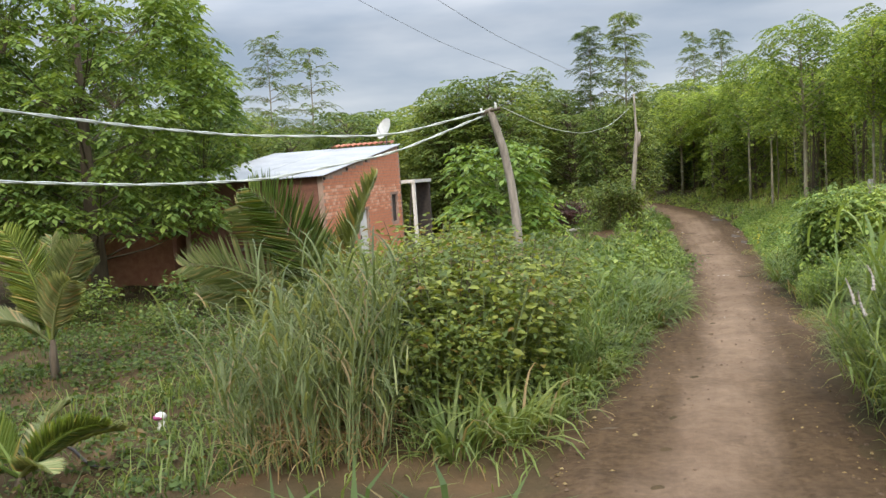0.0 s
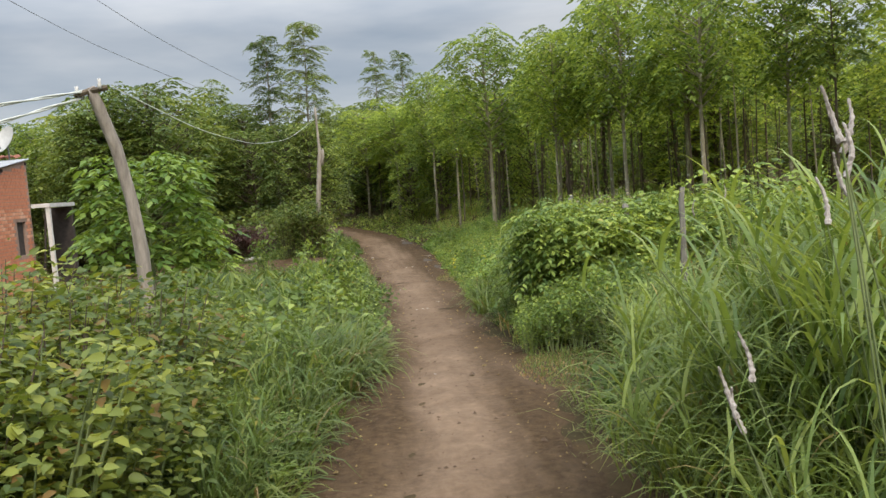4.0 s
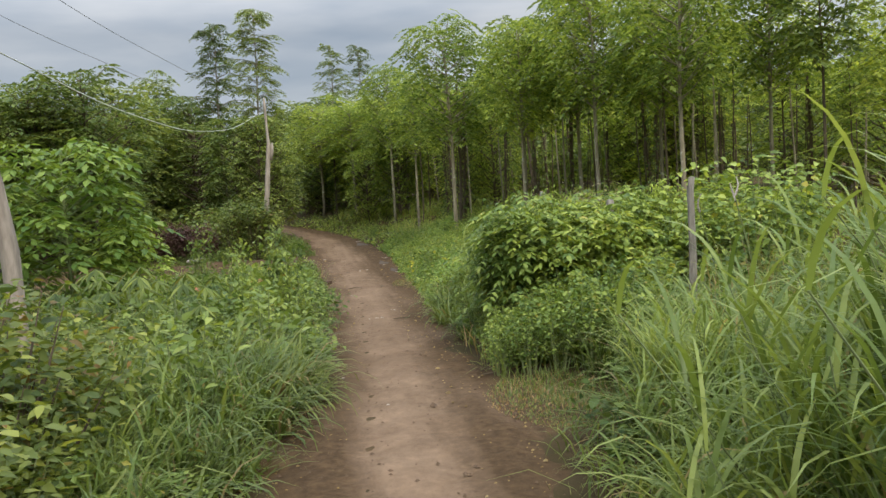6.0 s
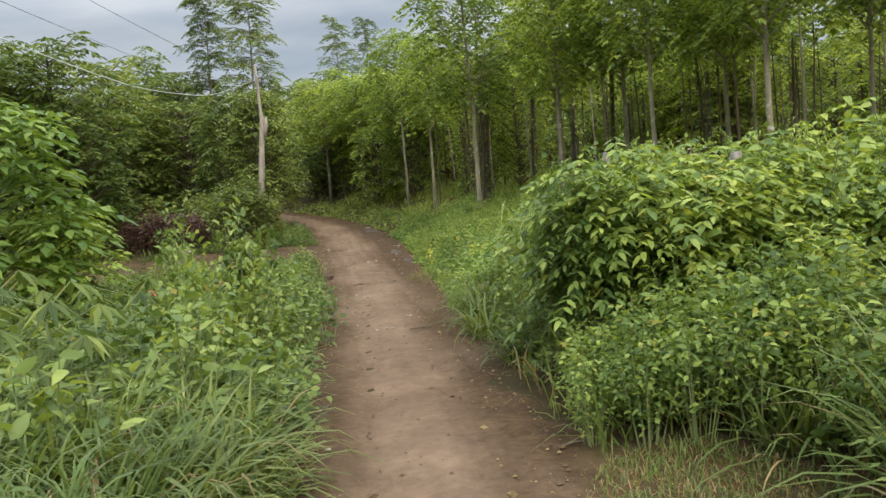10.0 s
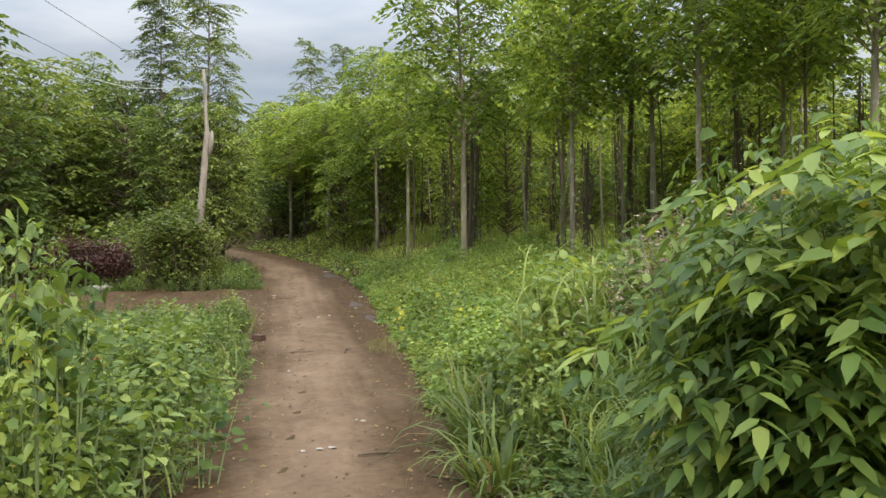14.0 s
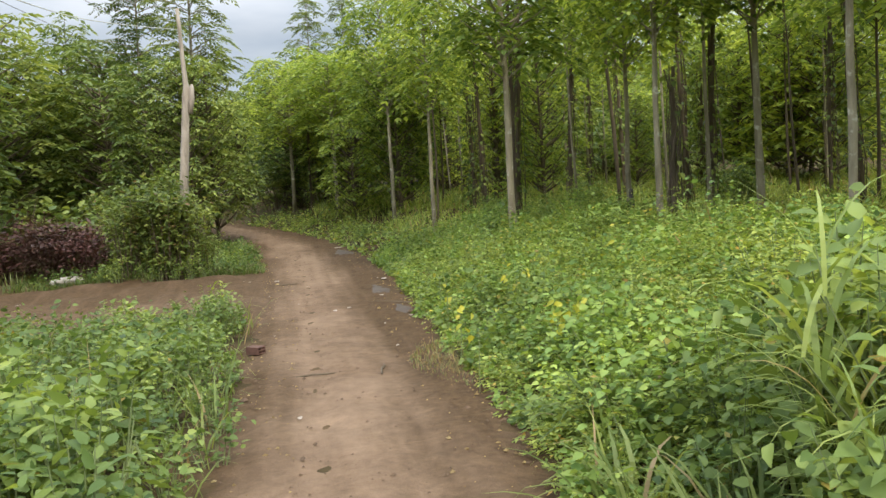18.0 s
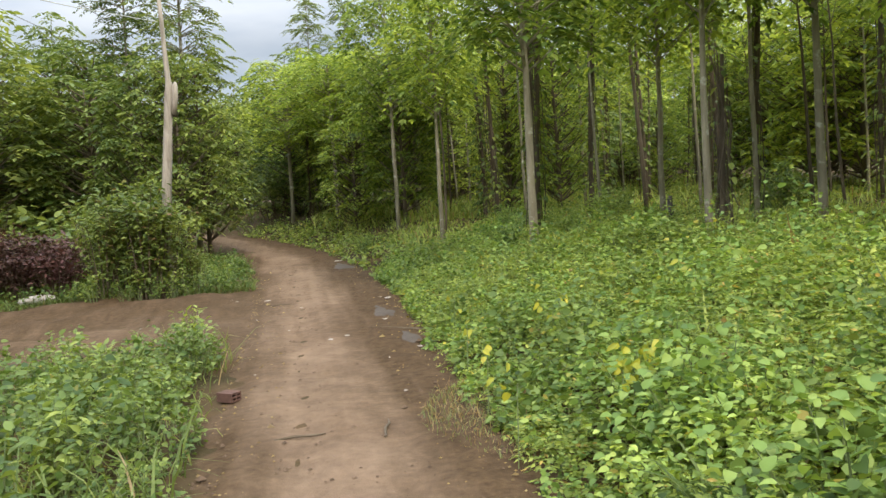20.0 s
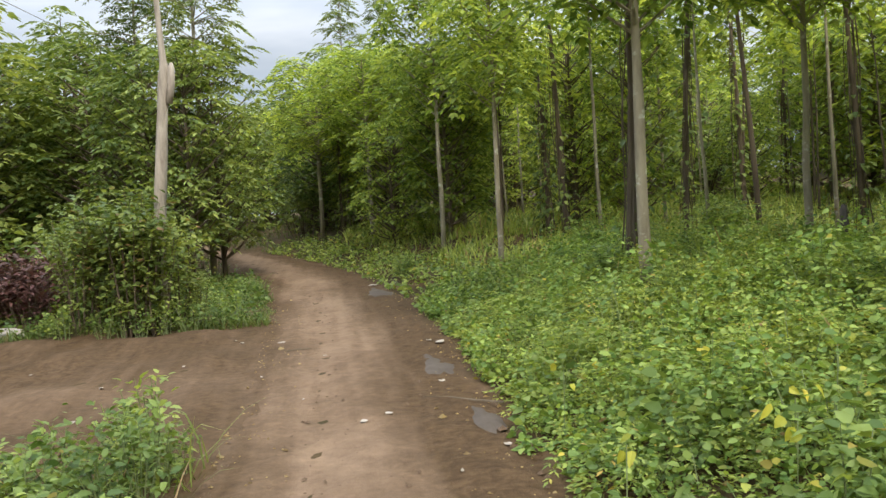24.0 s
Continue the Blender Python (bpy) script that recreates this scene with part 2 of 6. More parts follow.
def plain_mat(name, dark, light, scale=8.0, rough=0.7, metal=0.0, relief=0.2, stretch=None):
    m, n, l, b = shader(name)
    t, s = noise_tex(n, l, scale, 5.0, 0.6, stretch), noise_tex(n, l, scale * 6, 3.0)
    r = ramp(n, [(0.3, dark), (0.7, light)])
    l.new(t.outputs[0], r.inputs[0])
    l.new(mixer(n, l, r.outputs[0], s.outputs[0], 0.15, "OVERLAY"), b.inputs["Base Color"])
    b.inputs["Roughness"].default_value, b.inputs["Metallic"].default_value = rough, metal
    bump(n, l, b, s.outputs[0], relief, 0.01)
    return m


M_BRICK, n, l, b = shader("orange_clay_brick")
info = n.new("ShaderNodeObjectInfo")
r1 = ramp(n, [(0.0, (0.56, 0.20, 0.105)), (0.5, (0.70, 0.29, 0.16)), (1.0, (0.76, 0.42, 0.28))])
l.new(info.outputs["Random"], r1.inputs[0])
t1 = noise_tex(n, l, 9.0, 5.0, 0.65)
l.new(mixer(n, l, r1.outputs[0], t1.outputs[0], 0.6, "OVERLAY"), b.inputs["Base Color"])
b.inputs["Roughness"].default_value = 0.9
bump(n, l, b, t1.outputs[0], 0.4, 0.01)
M_BLOCK = plain_mat("hollow_clay_block", (0.13, 0.055, 0.035), (0.22, 0.10, 0.065), 12.0, 0.9)
M_SHARD = plain_mat("dirty_clay_block", (0.07, 0.035, 0.025), (0.14, 0.07, 0.048), 14.0, 0.95)
M_MORTAR = plain_mat("grey_mortar", (0.30, 0.19, 0.14), (0.44, 0.30, 0.23), 6.0, 0.95)
M_ZINC = plain_mat("pale_roof_sheet", (0.29, 0.295, 0.297), (0.43, 0.435, 0.435), 1.2, 0.5, 0.1, 0.1)
M_TILE = plain_mat("clay_roof_tile", (0.36, 0.13, 0.08), (0.5, 0.2, 0.12), 7.0, 0.85)
M_WHITE = plain_mat("dirty_white_paint", (0.55, 0.53, 0.48), (0.74, 0.72, 0.67), 4.0, 0.7)
M_PINK = plain_mat("crumpled_magenta_plastic", (0.22, 0.03, 0.10), (0.4, 0.07, 0.2), 30.0, 0.5)
M_DISH = plain_mat("pale_grey_dish", (0.40, 0.39, 0.36), (0.54, 0.53, 0.49), 3.0, 0.5)
M_DARKWOOD = plain_mat("dark_opening_wood", (0.03, 0.024, 0.02), (0.07, 0.055, 0.045), 8.0, 0.8)
M_WIRE = plain_mat("grey_wire", (0.12, 0.12, 0.12), (0.22, 0.22, 0.22), 10.0, 0.5)
M_CABLE = plain_mat("pale_twisted_cable", (0.42, 0.44, 0.38), (0.62, 0.64, 0.58), 10.0, 0.5)
M_SACK = plain_mat("dirty_white_sack", (0.30, 0.27, 0.23), (0.50, 0.45, 0.40), 9.0, 0.85)
M_LITTER = plain_mat("pale_dry_litter", (0.28, 0.23, 0.18), (0.46, 0.41, 0.34), 20.0, 0.8)
M_PUDDLE = plain_mat("damp_grey_silt", (0.066, 0.052, 0.040), (0.10, 0.080, 0.064), 5.0, 0.8)
M_PUDDLE.node_tree.nodes["Principled BSDF"].inputs["Specular IOR Level"].default_value = 0.2
M_EARTH_CLOD = plain_mat("dry_earth_clods", (0.07, 0.043, 0.024), (0.14, 0.088, 0.052), 30.0, 0.95)
M_CONCRETE = plain_mat("grey_concrete_post", (0.15, 0.142, 0.12), (0.32, 0.305, 0.27), 10.0, 0.9)
M_FLOWER = plain_mat("pale_flower_spike", (0.22, 0.18, 0.15), (0.50, 0.45, 0.40), 60.0, 0.9)
M_ANNEXE = plain_mat("rain_stained_clay_brick", (0.28, 0.115, 0.07), (0.42, 0.20, 0.125), 5.0, 0.95)
M_RED = plain_mat("red_flower", (0.36, 0.10, 0.05), (0.52, 0.18, 0.07), 30.0, 0.6)

# ---- mesh kit ----
RNG = np.random.default_rng(7)


def unit(v):
    return v / np.maximum(np.linalg.norm(v, axis=-1, keepdims=True), 1e-9)


class Geo:
    """Collects vertices and faces and links them as one mesh."""

    def __init__(self):
        self.v, self.f, self.m, self.count = [], [], [], 0

    def add(self, v, f, slot=0):
        v, f = np.asarray(v, float).reshape(-1, 3), np.asarray(f, int)
        self.v.append(v)
        self.f.append(f + self.count)
        self.m.append(np.full(len(f), slot))
        self.count += len(v)

    def data(self, name, mats, smooth=False):
        me = bpy.data.meshes.new(name)
        v = np.concatenate(self.v)
        loops = np.concatenate([f.ravel() for f in self.f])
        sizes = np.concatenate([np.full(len(f), f.shape[1]) for f in self.f])
        me.vertices.add(len(v))
        me.vertices.foreach_set("co", v.ravel().astype(np.float32))
        me.loops.add(len(loops))
        me.loops.foreach_set("vertex_index", loops.astype(np.int32))
        me.polygons.add(len(sizes))
        starts = np.concatenate([[0], np.cumsum(sizes)[:-1]])
        me.polygons.foreach_set("loop_start", starts.astype(np.int32))
        me.polygons.foreach_set("loop_total", sizes.astype(np.int32))
        me.polygons.foreach_set("material_index", np.concatenate(self.m).astype(np.int32))
        me.polygons.foreach_set("use_smooth", np.full(len(sizes), smooth))
        for mat in mats if isinstance(mats, (list, tuple)) else [mats]:
            me.materials.append(mat)
        me.update(calc_edges=True)
        me.validate()
        return me

    def thing(self, name, mats, smooth=False, parent=None, label=""):
        ob = new(name, self.data(name, mats, smooth))
        if parent:
            ob.parent = parent
        if label:
            ob["label"] = label
        return ob


def leaves(g, base, way, normal, length, width, fold=0.12, droop=0.1, slot=0):
    """Small pointed leaves: two facets folded at the midrib."""
    n = len(base)
    side = unit(np.cross(way, normal))
    length, width = np.broadcast_to(length, n)[:, None], np.broadcast_to(width, n)[:, None]
    mid = base + way * length * 0.45 - normal * length * droop * 0.2
    v = np.stack([base, mid + side * width * 0.5 + normal * width * fold, base + way * length - normal * length * droop,
                  mid - side * width * 0.5 + normal * width * fold], 1)
    k = np.arange(n)[:, None] * 4
    g.add(v, np.concatenate([k + [0, 1, 2], k + [0, 2, 3]]), slot)


def broad(g, base, way, normal, length, width, fold=0.1, droop=0.2, slot=0):
    """Broad ovate leaves: four facets, folded and drooping."""
    n = len(base)
    side = unit(np.cross(way, normal))
    length, width = np.broadcast_to(length, n)[:, None], np.broadcast_to(width, n)[:, None]
    a, c = base + way * length * 0.22, base + way * length * 0.62 - normal * length * droop * 0.35
    up = normal * width * fold
    v = np.stack([base, a + side * width * 0.42 + up, c + side * width * 0.38 + up, base + way * length - normal * length * droop,
                  c - side * width * 0.38 + up, a - side * width * 0.42 + up, c], 1)
    k = np.arange(n)[:, None] * 7
    g.add(v, np.concatenate([k + [0, 1, 2, 6], k + [0, 6, 4, 5]]), slot)
    g.f.append(np.concatenate([k + [6, 2, 3], k + [6, 3, 4]]) + g.count - n * 7)
    g.m.append(np.full(2 * n, slot))


def blades(g, base, heading, length, width, lean, bend, steps=4, slot=0):
    """Arching grass blades, tapering to a point. lean, bend: radians from upright at the root, and more at the tip."""
    n = len(base)
    length, width, lean, bend = (np.broadcast_to(a, n) for a in (length, width, lean, bend))
    out = np.stack([np.cos(heading), np.sin(heading), np.zeros(n)], 1)
    side = np.stack([-np.sin(heading), np.cos(heading), np.zeros(n)], 1)
    p, rows = base.copy(), []
    for i in range(steps + 1):
        u = i / steps
        w = width * (1 - u ** 2.2) * (0.55 + 0.45 * min(1, u * 4 + 0.2))
        rows.append(p - side * w[:, None] / 2)
        rows.append(p + side * w[:, None] / 2)
        a = lean + bend * 1.25 * (u + 0.5 / steps) ** 1.5
        p = p + (out * np.sin(a)[:, None] + np.array([0, 0, 1]) * np.cos(a)[:, None]) * (length / steps)[:, None]
    v = np.stack(rows, 1)
    k = np.arange(n)[:, None] * (2 * steps + 2)
    g.add(v, np.concatenate([k + [2 * i, 2 * i + 1, 2 * i + 3, 2 * i + 2] for i in range(steps)]), slot)


def tube(g, pts, radii, sides=6, slot=0, rough=0.0):
    pts = np.asarray(pts, float)
    radii = np.broadcast_to(radii, len(pts))
    d = unit(np.gradient(pts, axis=0))
    ref = np.where(np.abs(d[:, 2:3]) > 0.9, np.array([[1.0, 0, 0]]), np.array([[0, 0, 1.0]]))
    a = unit(np.cross(d, ref))
    c = np.cross(d, a)
    th = np.arange(sides) * 2 * math.pi / sides
    rad = radii[:, None] * (1 + rough * RNG.standard_normal((len(pts), sides)))
    v = pts[:, None, :] + rad[..., None] * (np.cos(th)[None, :, None] * a[:, None, :] + np.sin(th)[None, :, None] * c[:, None, :])
    i, j = np.meshgrid(np.arange(len(pts) - 1), np.arange(sides), indexing="ij")
    i, j = i.ravel(), j.ravel()
    k = (j + 1) % sides
    g.add(v, np.stack([i * sides + j, i * sides + k, (i + 1) * sides + k, (i + 1) * sides + j], 1), slot)
    g.f.append(np.array([[(len(pts) - 1) * sides + s for s in range(sides)]]) + g.count - len(pts) * sides)
    g.m.append(np.array([slot]))
    g.f.append(np.array([[s for s in range(sides)][::-1]]) + g.count - len(pts) * sides)
    g.m.append(np.array([slot]))


def box(g, lo, hi, slot=0):
    (a, b_, c), (d, e, f_) = lo, hi
    v = [(a, b_, c), (d, b_, c), (d, e, c), (a, e, c), (a, b_, f_), (d, b_, f_), (d, e, f_), (a, e, f_)]
    g.add(v, [(0, 3, 2, 1), (4, 5, 6, 7), (0, 1, 5, 4), (1, 2, 6, 5), (2, 3, 7, 6), (3, 0, 4, 7)], slot)


def fronds(g, base, way, length, pairs, leaflet, wide=0.3, droop=0.5, slot=0, shape=leaves):
    """Feathered leaves: a drooping midrib with paired leaflets."""
    n = len(base)
    length = np.broadcast_to(length, n)
    side = unit(np.cross(way, np.array([0, 0, 1.0])) + 1e-6)
    up = np.cross(side, way)
    for i in range(pairs):
        u = (i + 0.8) / (pairs + 0.3)
        p = base + way * (length * u)[:, None] - np.array([0, 0, 1.0]) * (droop * length * u * u)[:, None]
        ll = length * leaflet * (0.55 + 0.9 * u * (1.25 - u))
        for s in (-1, 1):
            d = unit(side * s + way * (0.25 + 0.75 * u) - np.array([0, 0, 0.25 + 0.5 * droop * u]) + RNG.normal(0, 0.12, (n, 3)))
            shape(g, p, d, unit(up + RNG.normal(0, 0.25, (n, 3))), ll, ll * wide, 0.08, 0.15, slot)
    p = base + way * (length * 0.93)[:, None] - np.array([0, 0, 1.0]) * (droop * length * 0.87)[:, None]
    shape(g, p, unit(way - np.array([0, 0, droop])), unit(up), length * leaflet, length * leaflet * wide, 0.08, 0.1, slot)


def scatter_dirs(n, low=-0.2, high=1.0):
    z = RNG.uniform(low, high, n)
    a = RNG.uniform(0, 2 * math.pi, n)
    r = np.sqrt(np.maximum(0, 1 - z * z))
    return np.stack([r * np.cos(a), r * np.sin(a), z], 1)


def part(name, g, material, parent, label="", smooth=False):
    return g.thing(name, material, smooth, parent, label)


def holder(name, m, label, category, group=""):
    ob = new(name)
    ob.matrix_basis = m
    return tagged(ob, label, category, group)


# ---- lie of the land ----
GY = np.array([-60, -5, 0, 3, 5.5, 8, 11, 14, 17.5, 20, 25, 30, 35, 45, 80, 200])
GZ = np.array([0.6, 0.25, 0, -0.3, -0.52, -0.57, -0.62, -0.75, -0.85, -0.88, -0.93, -0.93, -0.8, -0.5, -0.1, 0.5])
EDGE_Y = np.array([-12, 0, 5, 6.5, 9, 11, 13, 15, 17, 20, 24, 28, 30, 33, 37, 40, 43.7, 48, 53, 62, 75])
EDGE_L = np.array([-1.2, -0.95, -0.75, -0.6, -0.15, 0.1, 0.4, 0.5, 0.6, 0.75, 0.8, 0.8, 0.75, 0.7, 0.15, -0.5, -1.4, -2.4, -3.5, -5.6, -8.5])
EDGE_R = np.array([0.9, 1.1, 1.35, 1.4, 1.6, 1.85, 1.95, 2.0, 2.1, 2.48, 2.62, 2.85, 2.9, 2.75, 2.2, 1.5, 0.3, -1.2, -2.4, -4.4, -7.3])


def edge_l(y):
    return np.interp(y, EDGE_Y, EDGE_L)


def edge_r(y):
    return np.interp(y, EDGE_Y, EDGE_R)


def wave(x, y):
    return 0.05 * np.sin(1.3 * x + 0.7 * y) + 0.04 * np.sin(2.9 * y - 1.7 * x + 1) + 0.025 * np.sin(6.1 * x + 4.3 * y + 2)


def smooth01(a):
    a = np.clip(a, 0, 1)
    return a * a * (3 - 2 * a)


def land(x, y):
    """Height of the ground."""
    x, y = np.asarray(x, float), np.asarray(y, float)
    z = np.interp(y, GY, GZ)
    r = x - edge_r(y)
    bank = 0.22 + 0.38 * smooth01((y - 14) / 8)
    z = z + bank * smooth01(r / 3.2) + 0.02 * np.clip(r - 3, 0, 40)
    lft = edge_l(y) - x
    z = z - 0.12 * smooth01((lft - 1) / 3) * smooth01((24 - y) / 6)
    off = smooth01(np.maximum(r, lft) / 0.6)
    far = smooth01((np.hypot(x, y - 20) - 40) / 60)
    return z + wave(x, y) * off * 0.8 + far * 1.5 * (np.sin(x * 0.03) + np.sin(y * 0.026 + 1))


def side_road(x, y):
    """Above 0 on the side track that leaves to the west."""
    near = 25.2 + 0.25 * np.clip(-x - 0.6, 0, 30) + 0.9 * smooth01((-x - 1.5) / 3)
    far = 31.0 + 0.13 * np.clip(-x, 0, 30)
    return np.minimum(np.minimum(y - near, far - y), 1.6 - x)


def bald(x, y):
    """True on the trodden patch of short grass that widens the track."""
    return ((y - 11.35) / 0.95) ** 2 + ((x - 2.3) / 0.6) ** 2 < 1.0


def spread(lo, hi, step, out, grow=1.35):
    a = list(np.arange(lo, hi + 1e-6, step))
    s = step
    while a[-1] < out:
        s *= grow
        a.append(a[-1] + s)
    s, low = step, []
    b0 = a[0]
    while b0 > -out:
        s *= grow
        b0 -= s
        low.append(b0)
    return np.array(low[::-1] + a)


def sheet(name, xs, ys, zfun, mat):
    X, Y = np.meshgrid(xs, ys, indexing="xy")
    g = Geo()
    nx = len(xs)
    i, j = np.meshgrid(np.arange(len(ys) - 1), np.arange(nx - 1), indexing="ij")
    k = (i * nx + j).ravel()
    g.add(np.stack([X, Y, zfun(X, Y)], -1), np.stack([k, k + 1, k + nx + 1, k + nx], 1))
    return g.thing(name, mat, True), X, Y


ground, _, _ = sheet("ground", spread(-14, 16, 0.25, 900), spread(-6, 50, 0.25, 900), land, M_SOIL)
tagged(ground, "dark soil and leaf litter under weeds and trees", "ground", "", "structure")

# the track: a strip of packed earth that dips under the verge at ragged edges
lanes = 44
ys = np.concatenate([np.arange(-8, 33, 0.12), np.arange(33, 66, 0.25)])
U = np.linspace(-0.22, 1.22, lanes)
YY, UU = np.meshgrid(ys, U, indexing="ij")
L_, R_ = edge_l(YY), edge_r(YY)
XX = L_ + (R_ - L_) * UU
inset = np.minimum(UU, 1 - UU) * (R_ - L_)
ragged = 0.10 * np.sin(YY * 2.3 + 3 * (UU > 0.5)) + 0.07 * np.sin(YY * 5.9 + 1.3) + 0.04 * np.sin(YY * 13.1)
lift = np.clip((inset + 0.04 + ragged * 0.6) / 0.25, -2.5, 1) * 0.028
rut = -0.022 * np.exp(-((UU - 0.33) / 0.09) ** 2) - 0.018 * np.exp(-((UU - 0.68) / 0.09) ** 2)
ZZ = land(XX, YY) + lift + rut * (inset > 0) + 0.006 * np.sin(XX * 9 + YY * 7) + 0.004 * np.sin(XX * 23 - YY * 17)
g = Geo()
i, j = np.meshgrid(np.arange(len(ys) - 1), np.arange(lanes - 1), indexing="ij")
k = (i * lanes + j).ravel()
g.add(np.stack([XX, YY, ZZ], -1), np.stack([k, k + 1, k + lanes + 1, k + lanes], 1))
road = tagged(g.thing("road", M_EARTH, True), "winding reddish packed-earth track, paler where worn", "dirt road", "", "structure")
band = np.interp(YY, [0, 12, 19, 24, 30, 40], [0.50, 0.50, 0.44, 0.37, 0.37, 0.46])
half = np.interp(YY, [0, 10, 13, 18, 22, 25, 30], [0.17, 0.21, 0.25, 0.29, 0.31, 0.28, 0.27])
wander = 0.025 * np.sin(YY * 0.9) + 0.02 * np.sin(YY * 2.1 + 1)
wornness = np.interp(YY, [18, 23], [1.05, 0.9]) * np.exp(-np.abs((UU - band - wander) / half) ** 2.8)
wornness += 0.16 * np.sin(YY * 1.7) * np.sin(UU * 9) + 0.10 * np.sin(XX * 26 + 0.8 * np.sin(YY * 0.7)) * smooth01((YY - 17) / 5)
wornness -= 0.22 * np.exp(-((UU - 0.84) / 0.14) ** 2) * smooth01((YY - 19) / 4)
road.data.attributes.new("worn", "FLOAT", "POINT").data.foreach_set("value", wornness.ravel().astype(np.float32))

xs2, ys2 = np.arange(-16, 1.7, 0.14), np.arange(23.5, 37, 0.14)


def side_z(X, Y):
    s = side_road(X, Y)
    s = np.minimum(s, edge_l(Y) + 0.18 - X)
    return land(X, Y) + np.clip((s + 0.1 * np.sin(X * 2.1) + 0.06 * np.sin(X * 5.3 + Y * 3)) / 0.3, -1, 1) * 0.03 - 0.004 - 0.02 * np.exp(-((Y - 28 + 0.1 * X) / 0.4) ** 2)


side_track, X2, Y2 = sheet("side_road", xs2, ys2, side_z, M_EARTH)
tagged(side_track, "darker packed-earth side track joining the path", "dirt road", "", "structure")
w2 = 0.28 * np.exp(-((Y2 - 27.3 + 0.1 * X2) / 0.8) ** 2) + 0.05
side_track.data.attributes.new("worn", "FLOAT", "POINT").data.foreach_set("value", w2.ravel().astype(np.float32))


# ---- trees ----
def feather_tree(name, height, low, radius, clumps, per, pairs, frond, leaf_m, bark_m, thick=0.075, droop=0.42, shape=1.0, leaflet=0.34, inner=0.15, wander=0.014, wide=0.42):
    """A slim-trunked tree with a crown of drooping feathery rosettes on thin limbs. low: where the crown begins."""
    root = new(name)
    tg, cg, bg = Geo(), Geo(), Geo()
    top = height * 0.93
    zs = np.linspace(-0.25, top, 9)
    wob = np.cumsum(RNG.normal(0, wander, (9, 2)), 0)
    wob -= wob[1]
    axis = np.column_stack([wob, zs])
    tube(tg, axis, thick * (1.15 - 0.95 * np.linspace(0, 1, 9) ** 1.3), 8, 0, 0.05)
    ends, limbs, limb = [], [], min(thick * 0.34, 0.028)
    for i in range(clumps):
        u = (i + RNG.uniform(0, 1)) / clumps
        z = low + (height - low) * (0.08 + 0.92 * u)
        prof = math.sin(math.pi * (0.22 + 0.62 * u)) ** (0.9 * shape)
        a = i * 2.4 + RNG.uniform(-0.5, 0.5)
        r = radius * prof * math.sqrt(RNG.uniform(inner, 1.0))
        start = np.array([np.interp(z - 0.45 * r - 0.3, zs, axis[:, 0]), np.interp(z - 0.45 * r - 0.3, zs, axis[:, 1]), min(top, max(low * 0.85, z - 0.45 * r - 0.3))])
        end = np.array([start[0] + r * math.cos(a), start[1] + r * math.sin(a), z])
        mid = (start + end) / 2 + [0, 0, -0.06 * r]
        if clumps > 100 and i % 24:
            j = min(range(len(limbs)), key=lambda q: abs(limbs[q][1][2] - z) + math.hypot(limbs[q][1][0] - end[0], limbs[q][1][1] - end[1])) if limbs else -1
            if j >= 0:
                start = limbs[j][0] * 0.45 + limbs[j][1] * 0.55
                tube(bg, [start, (start + end) / 2 + [0, 0, -0.05], end], [0.009, 0.007, 0.003], 3)
        else:
            tube(bg, [start, mid, end], [limb, limb * 0.7, limb * 0.3], 4)
            limbs.append((mid, end))
        ends.append(end)
    ends = np.array(ends)
    base = np.repeat(ends, per, 0) + RNG.normal(0, frond * 0.10, (clumps * per, 3))
    turn = np.tile(np.arange(per) * 2 * math.pi / per, clumps) + np.repeat(RNG.uniform(0, 6.28, clumps), per) + RNG.normal(0, 0.2, clumps * per)
    rise = RNG.uniform(-0.15, 0.5, clumps * per)
    way = unit(np.column_stack([np.cos(turn), np.sin(turn), rise]) + np.repeat(unit(ends * [1, 1, 0]), per, 0) * 0.3)
    fronds(cg, base, way, frond * RNG.uniform(0.7, 1.25, len(base)), pairs, leaflet, wide, droop)
    part("trunk", tg, bark_m, root, "", True)
    part("branchwork", bg, bark_m, root)["kind"] = "stuff"
    part("crown", cg, leaf_m, root)
    return root


